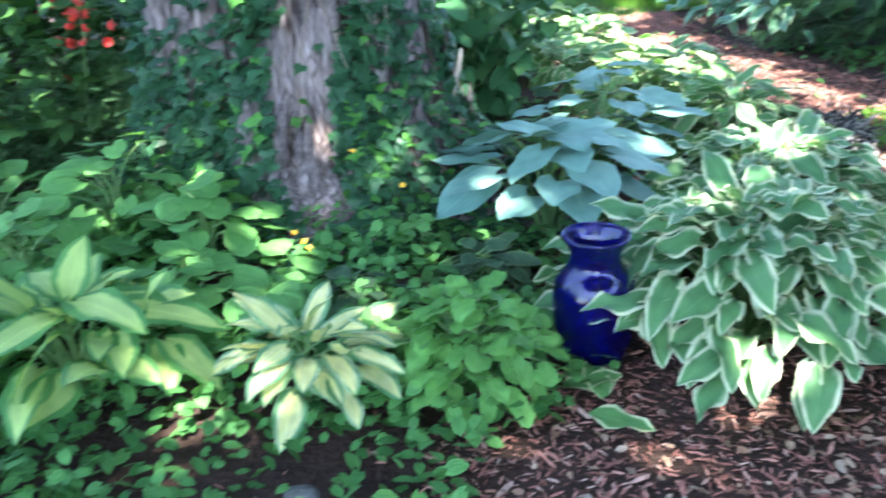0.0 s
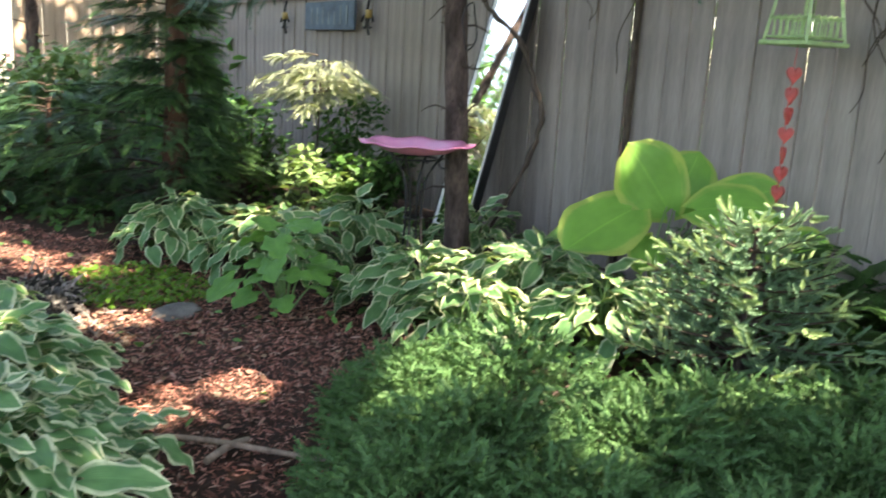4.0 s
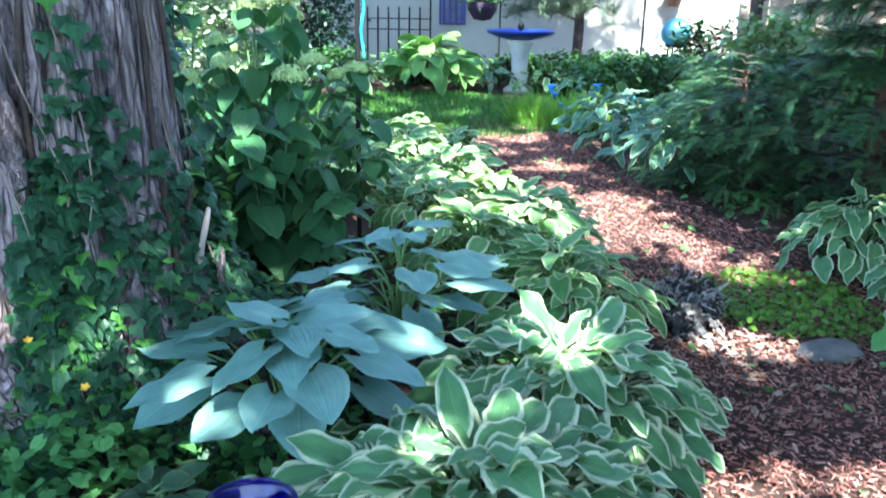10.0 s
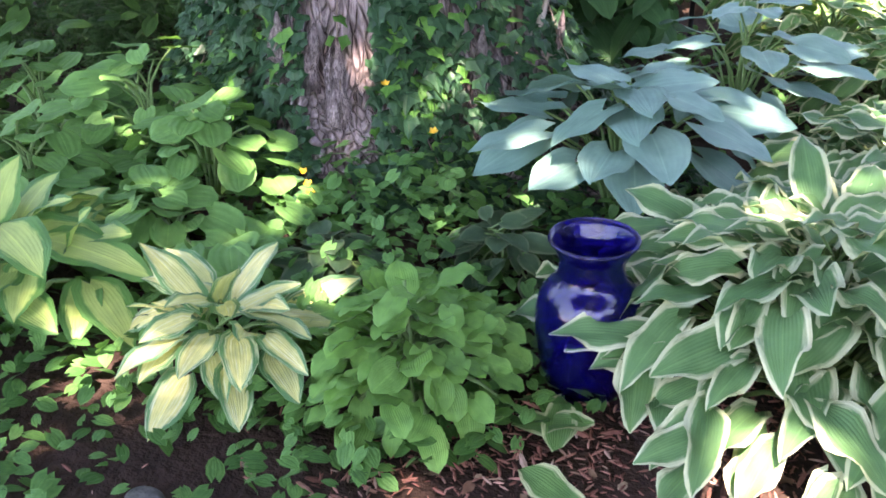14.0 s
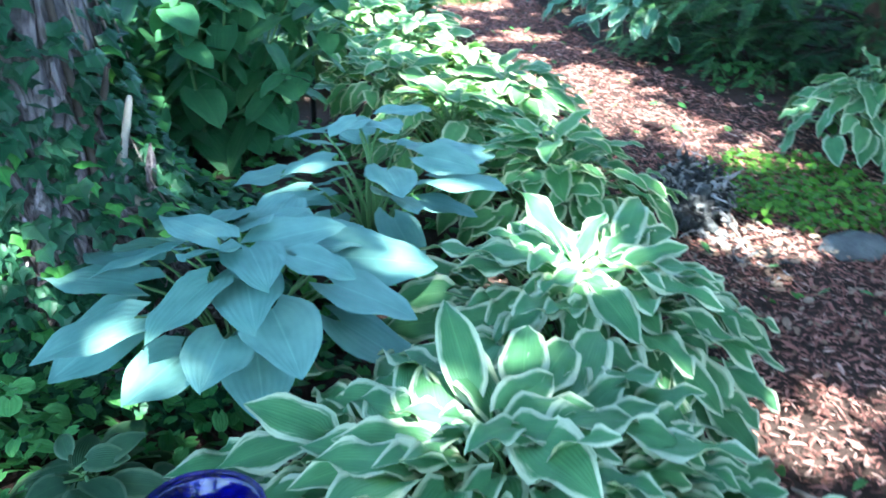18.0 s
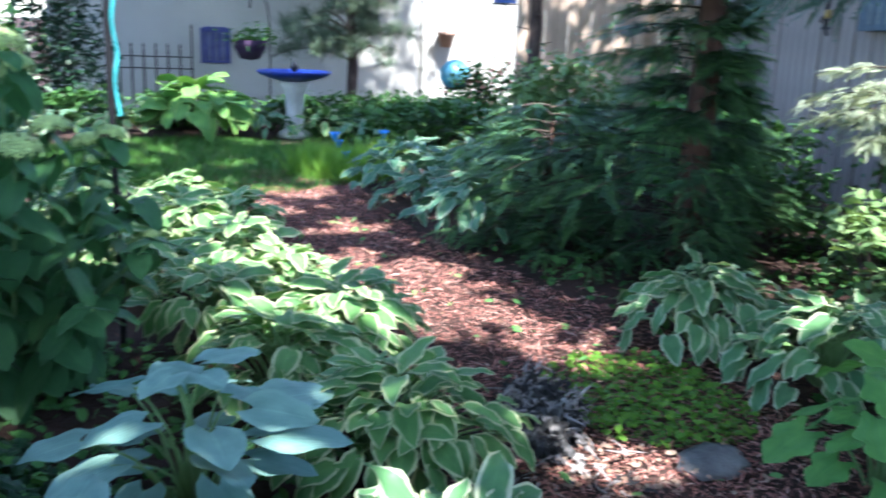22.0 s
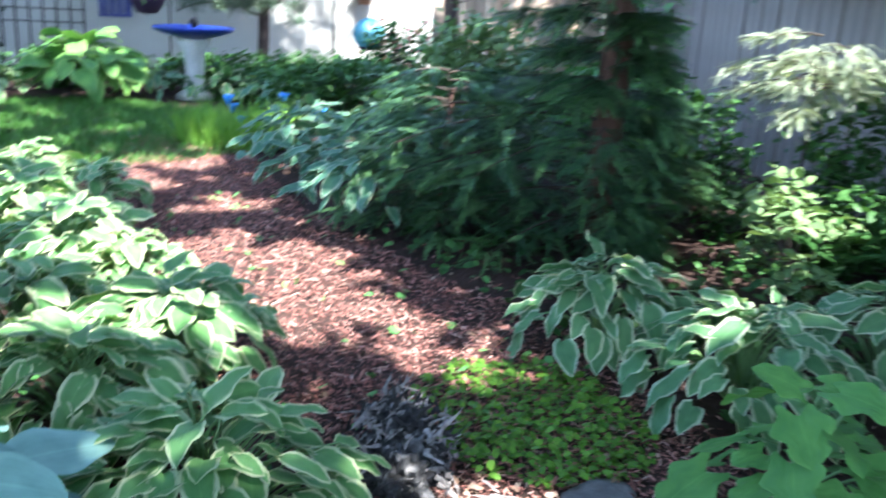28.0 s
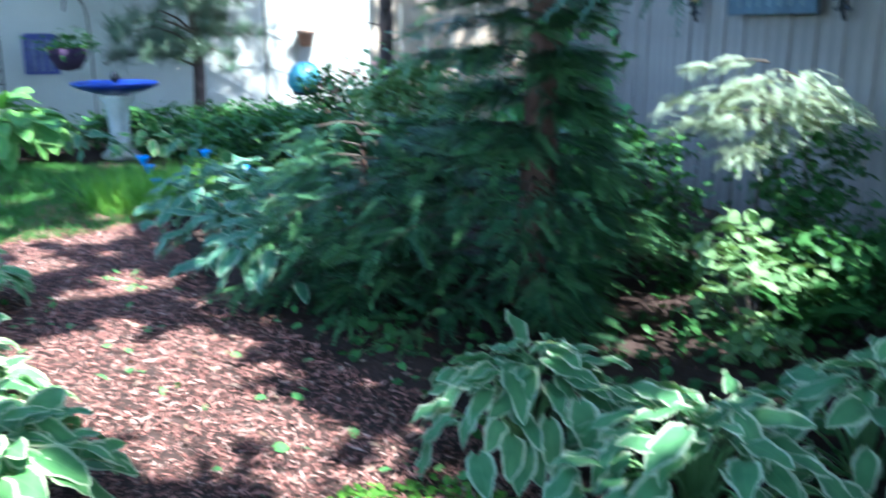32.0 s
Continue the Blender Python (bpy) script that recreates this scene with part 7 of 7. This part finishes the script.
def shrub(name, label, x, y, rx, ry, h, n, mat, leaf, seed, category="shrub", blooms=None):
    """A shrub with a trunk of several stems and a crown of small leaves in clumps."""
    rng = np.random.RandomState(seed)
    root = thing(name, label, category, m=pose(x, y, float(ground_z(x, y))))
    n_cl = max(8, n // 30)
    a, t, q = rng.rand(n_cl) * 6.28, np.sqrt(rng.rand(n_cl)), rng.rand(n_cl)
    cl = np.stack([rx * t * np.cos(a) * (1 - 0.4 * q), ry * t * np.sin(a) * (1 - 0.4 * q), h * (0.1 + 0.85 * q)], -1)
    pos = np.repeat(cl, 30, 0)
    pos = pos + rng.normal(0, 1, pos.shape) * [rx * 0.17, ry * 0.17, h * 0.07]
    pos[:, 2] = np.maximum(pos[:, 2], 0.02)
    m = len(pos)
    M = frames(pos, rng.rand(m) * 6.28, rng.normal(-0.1, 0.4, m), rng.normal(0, 0.4, m), rng.uniform(0.7, 1.3, m) * leaf)
    v, f, uv = strewn(*leaf_arrays(1.0, 0.6, 0.2, 0.2, 0, 0.1, 2, 3 if leaf < 0.2 else 2), M)
    obj("foliage", mesh_np("foliage", v, f, mat, uv), root)
    st = [tube(smooth_line([(0.05 * math.cos(k), 0.05 * math.sin(k), 0), c * [0.4, 0.4, 0.5], c], 6), np.linspace(0.014, 0.004, 6), 5) for k, c in enumerate(cl[:14])]
    v, f = join_np(st)
    obj("stem_clump", mesh_np("stem_clump", v, f, M_TWIG), root)
    if blooms:
        k = 60
        pos = cl[rng.randint(0, n_cl, k)] + rng.normal(0, 1, (k, 3)) * [rx * 0.15, ry * 0.15, h * 0.06] + [0, 0, h * 0.05]
        a4 = np.arange(4) * 1.5708
        v, f, uv = strewn(*leaf_arrays(0.05, 0.042, 0.3, -0.2, 0, 0.1, 2, 3), frames(np.zeros((4, 3)), a4, 0 * a4 + 0.4, 0 * a4, np.ones(4)))
        me = mesh_np("blossom", v, f, blooms, uv)
        for p in pos:
            obj("blossom", me, root, "bright blossom", pose(*p, rng.uniform(0, 70), rng.uniform(-30, 30), rng.uniform(0, 360)))
    return root


M_BLOOM_RED = plain_mat("red_petal", (0.6, 0.05, 0.04), 0.5, island=0.3)
M_BLOOM_PINK = plain_mat("salmon_petal", (0.6, 0.25, 0.2), 0.5, island=0.3)
shrub("flowering_shrub", "green shrub with scattered red flowers behind the maple", -2.5, 4.6, 0.8, 0.8, 1.5, 2600, M_SHRUB, 0.08, 1, blooms=M_BLOOM_RED)
shrub("flower_border", "bright border of salmon and red flowers in the sun", 4.0, 11.7, 0.7, 0.4, 0.95, 1500, M_SHRUB, 0.07, 2, "flower bed", M_BLOOM_PINK)
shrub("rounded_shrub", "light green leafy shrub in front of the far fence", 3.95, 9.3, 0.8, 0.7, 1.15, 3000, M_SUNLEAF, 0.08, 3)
shrub("rounded_shrub", "low green shrub beside the lawn", 2.9, 10.3, 0.9, 0.6, 0.6, 2400, M_SHRUB, 0.07, 4)
shrub("rounded_shrub", "low green shrub beneath the house wall", 2.9, 12.6, 1.3, 0.5, 0.5, 2400, M_SHRUB, 0.07, 5)
for k, (x, y, rx, h) in enumerate([(-2.2, 12.4, 0.6, 0.5), (-0.9, 12.7, 0.7, 0.45), (0.4, 13.0, 0.8, 0.5), (1.7, 12.9, 0.7, 0.45), (2.2, 12.0, 0.5, 0.4), (3.9, 12.9, 0.8, 0.5), (2.7, 11.2, 0.6, 0.45), (3.3, 9.0, 0.6, 0.5), (2.9, 8.1, 0.5, 0.4)]):
    shrub("border_plant", "low dark green leafy plant in the far border", x, y, rx, rx * 0.6, h, 900, M_SHRUB, 0.09, 70 + k, "border plant")
shrub("dark_cedar", "dense cedar beside the wall, shade put into its dark green", -1.15, 13.6, 0.55, 0.6, 3.2, 4200, M_CEDAR, 0.09, 6, "cedar")
shrub("dark_cedar", "dense dark green cedar in the far hedge", -3.2, 12.5, 0.8, 0.8, 2.2, 4200, M_SHRUB, 0.09, 7, "cedar")
shrub("silver_shrub", "pale silver-green bush in full sun beyond the hydrangeas", -1.5, 9.6, 0.6, 0.6, 1.5, 2600, M_SILVER, 0.08, 8)
shrub("rounded_shrub", "bright leafy shrub in the sunny corner", -3.0, 9.0, 1.0, 0.8, 1.3, 3000, M_WEED, 0.09, 9)
shrub("bank_shrub", "leafy shrub with bright sunlit foliage near the fence", 4.3, 7.6, 0.6, 0.7, 0.9, 2200, M_WEED, 0.08, 10)


def red_spray(x, y, z):
    """A loose spray of small red blossoms on a leaning stem."""
    rng = np.random.RandomState(15)
    root = thing("red_flower_spray", "loose spray of bright red blossoms beside the maple trunk", "flower", m=pose(x, y, 0))
    v, f = tube(smooth_line([(-0.1, 0.1, 0), (-0.06, 0.05, z * 0.5), (0, 0, z - 0.1), (0.02, 0, z + 0.1)], 12), np.linspace(0.008, 0.003, 12), 6)
    obj("stem", mesh_np("stem", v, f, M_STEM), root)
    a = np.arange(5) * 1.2566
    v, f, uv = strewn(*leaf_arrays(0.03, 0.026, 0.25, -0.2, 0.002, 0.1, 2, 4), frames(np.zeros((5, 3)), a, 0 * a + 0.45, 0 * a, np.ones(5)))
    me = mesh_np("blossom", v, f, M_BLOOM_RED, uv)
    for k in range(22):
        q = rng.rand()
        obj("blossom", me, root, m=pose(rng.normal(0, 0.045) - 0.02 * q, rng.normal(0, 0.05), z - 0.11 + 0.22 * q, rng.uniform(20, 100), rng.uniform(-40, 40), rng.uniform(0, 360)))


red_spray(-1.72, 3.63, 0.72)
# trees beyond the fence and round the garden
for k, (x, y, rx, h) in enumerate([(8.0, 1.5, 1.8, 4.6), (8.5, 5.5, 2.0, 5.0), (9.0, 9.0, 2.0, 5.5), (7.6, 10.5, 1.7, 5.0), (7.4, 7.2, 1.5, 4.4), (-9.0, 1.0, 2.2, 3.2), (-4.0, 17.5, 2.4, 6.0), (0.5, 18.5, 1.9, 4.6), (4.2, 18.8, 2.0, 4.4), (8.0, 18.3, 2.0, 4.8), (-3.0, -9.5, 2.4, 4.0), (4.5, -9.0, 2.4, 4.0), (-12.0, -3.5, 2.6, 5.0)]):
    shrub("garden_tree", "leafy green tree standing beyond the garden", x, y, rx, rx, h, 2600, M_WEED, 0.24, 20 + k, "tree")


def shade_tree():
    """A tall tree left of the house; its unseen crown is added to shade the wall."""
    rng = np.random.RandomState(44)
    root = thing("shade_tree", "tall dark-trunked tree beside the house, unseen crown added for wall shade", "tree", m=pose(-2.3, 12.6, 0))
    zz = np.linspace(0, 8.0, 20)
    v, f = tube(np.stack([0.1 * np.sin(zz) + 0.02 * zz**2, 0 * zz, zz], -1), np.linspace(0.16, 0.05, 20), 10)
    obj("trunk", mesh_np("trunk", v, f, M_BARK_BROWN), root)
    n = 340
    cl = np.stack([rng.uniform(0.5, 4.9, n), rng.uniform(-1.6, 1.0, n), rng.uniform(4.3, 7.6, n)], -1)
    pos = np.repeat(cl, 26, 0) + rng.normal(0, 1, (n * 26, 3)) * [0.26, 0.26, 0.2]
    m = len(pos)
    v, f, uv = strewn(*leaf_arrays(0.17, 0.14, 0.2, 0.2, 0, 0.15, 2, 3), frames(pos, rng.rand(m) * 6.28, rng.normal(-0.3, 0.4, m), rng.normal(0, 0.5, m), rng.uniform(0.7, 1.3, m)))
    obj("crown", mesh_np("crown", v, f, M_CANOPY, uv), root, "broad leafy crown")


shade_tree()
# the lighter leaf colour adds painted sunlight to the sun patch here
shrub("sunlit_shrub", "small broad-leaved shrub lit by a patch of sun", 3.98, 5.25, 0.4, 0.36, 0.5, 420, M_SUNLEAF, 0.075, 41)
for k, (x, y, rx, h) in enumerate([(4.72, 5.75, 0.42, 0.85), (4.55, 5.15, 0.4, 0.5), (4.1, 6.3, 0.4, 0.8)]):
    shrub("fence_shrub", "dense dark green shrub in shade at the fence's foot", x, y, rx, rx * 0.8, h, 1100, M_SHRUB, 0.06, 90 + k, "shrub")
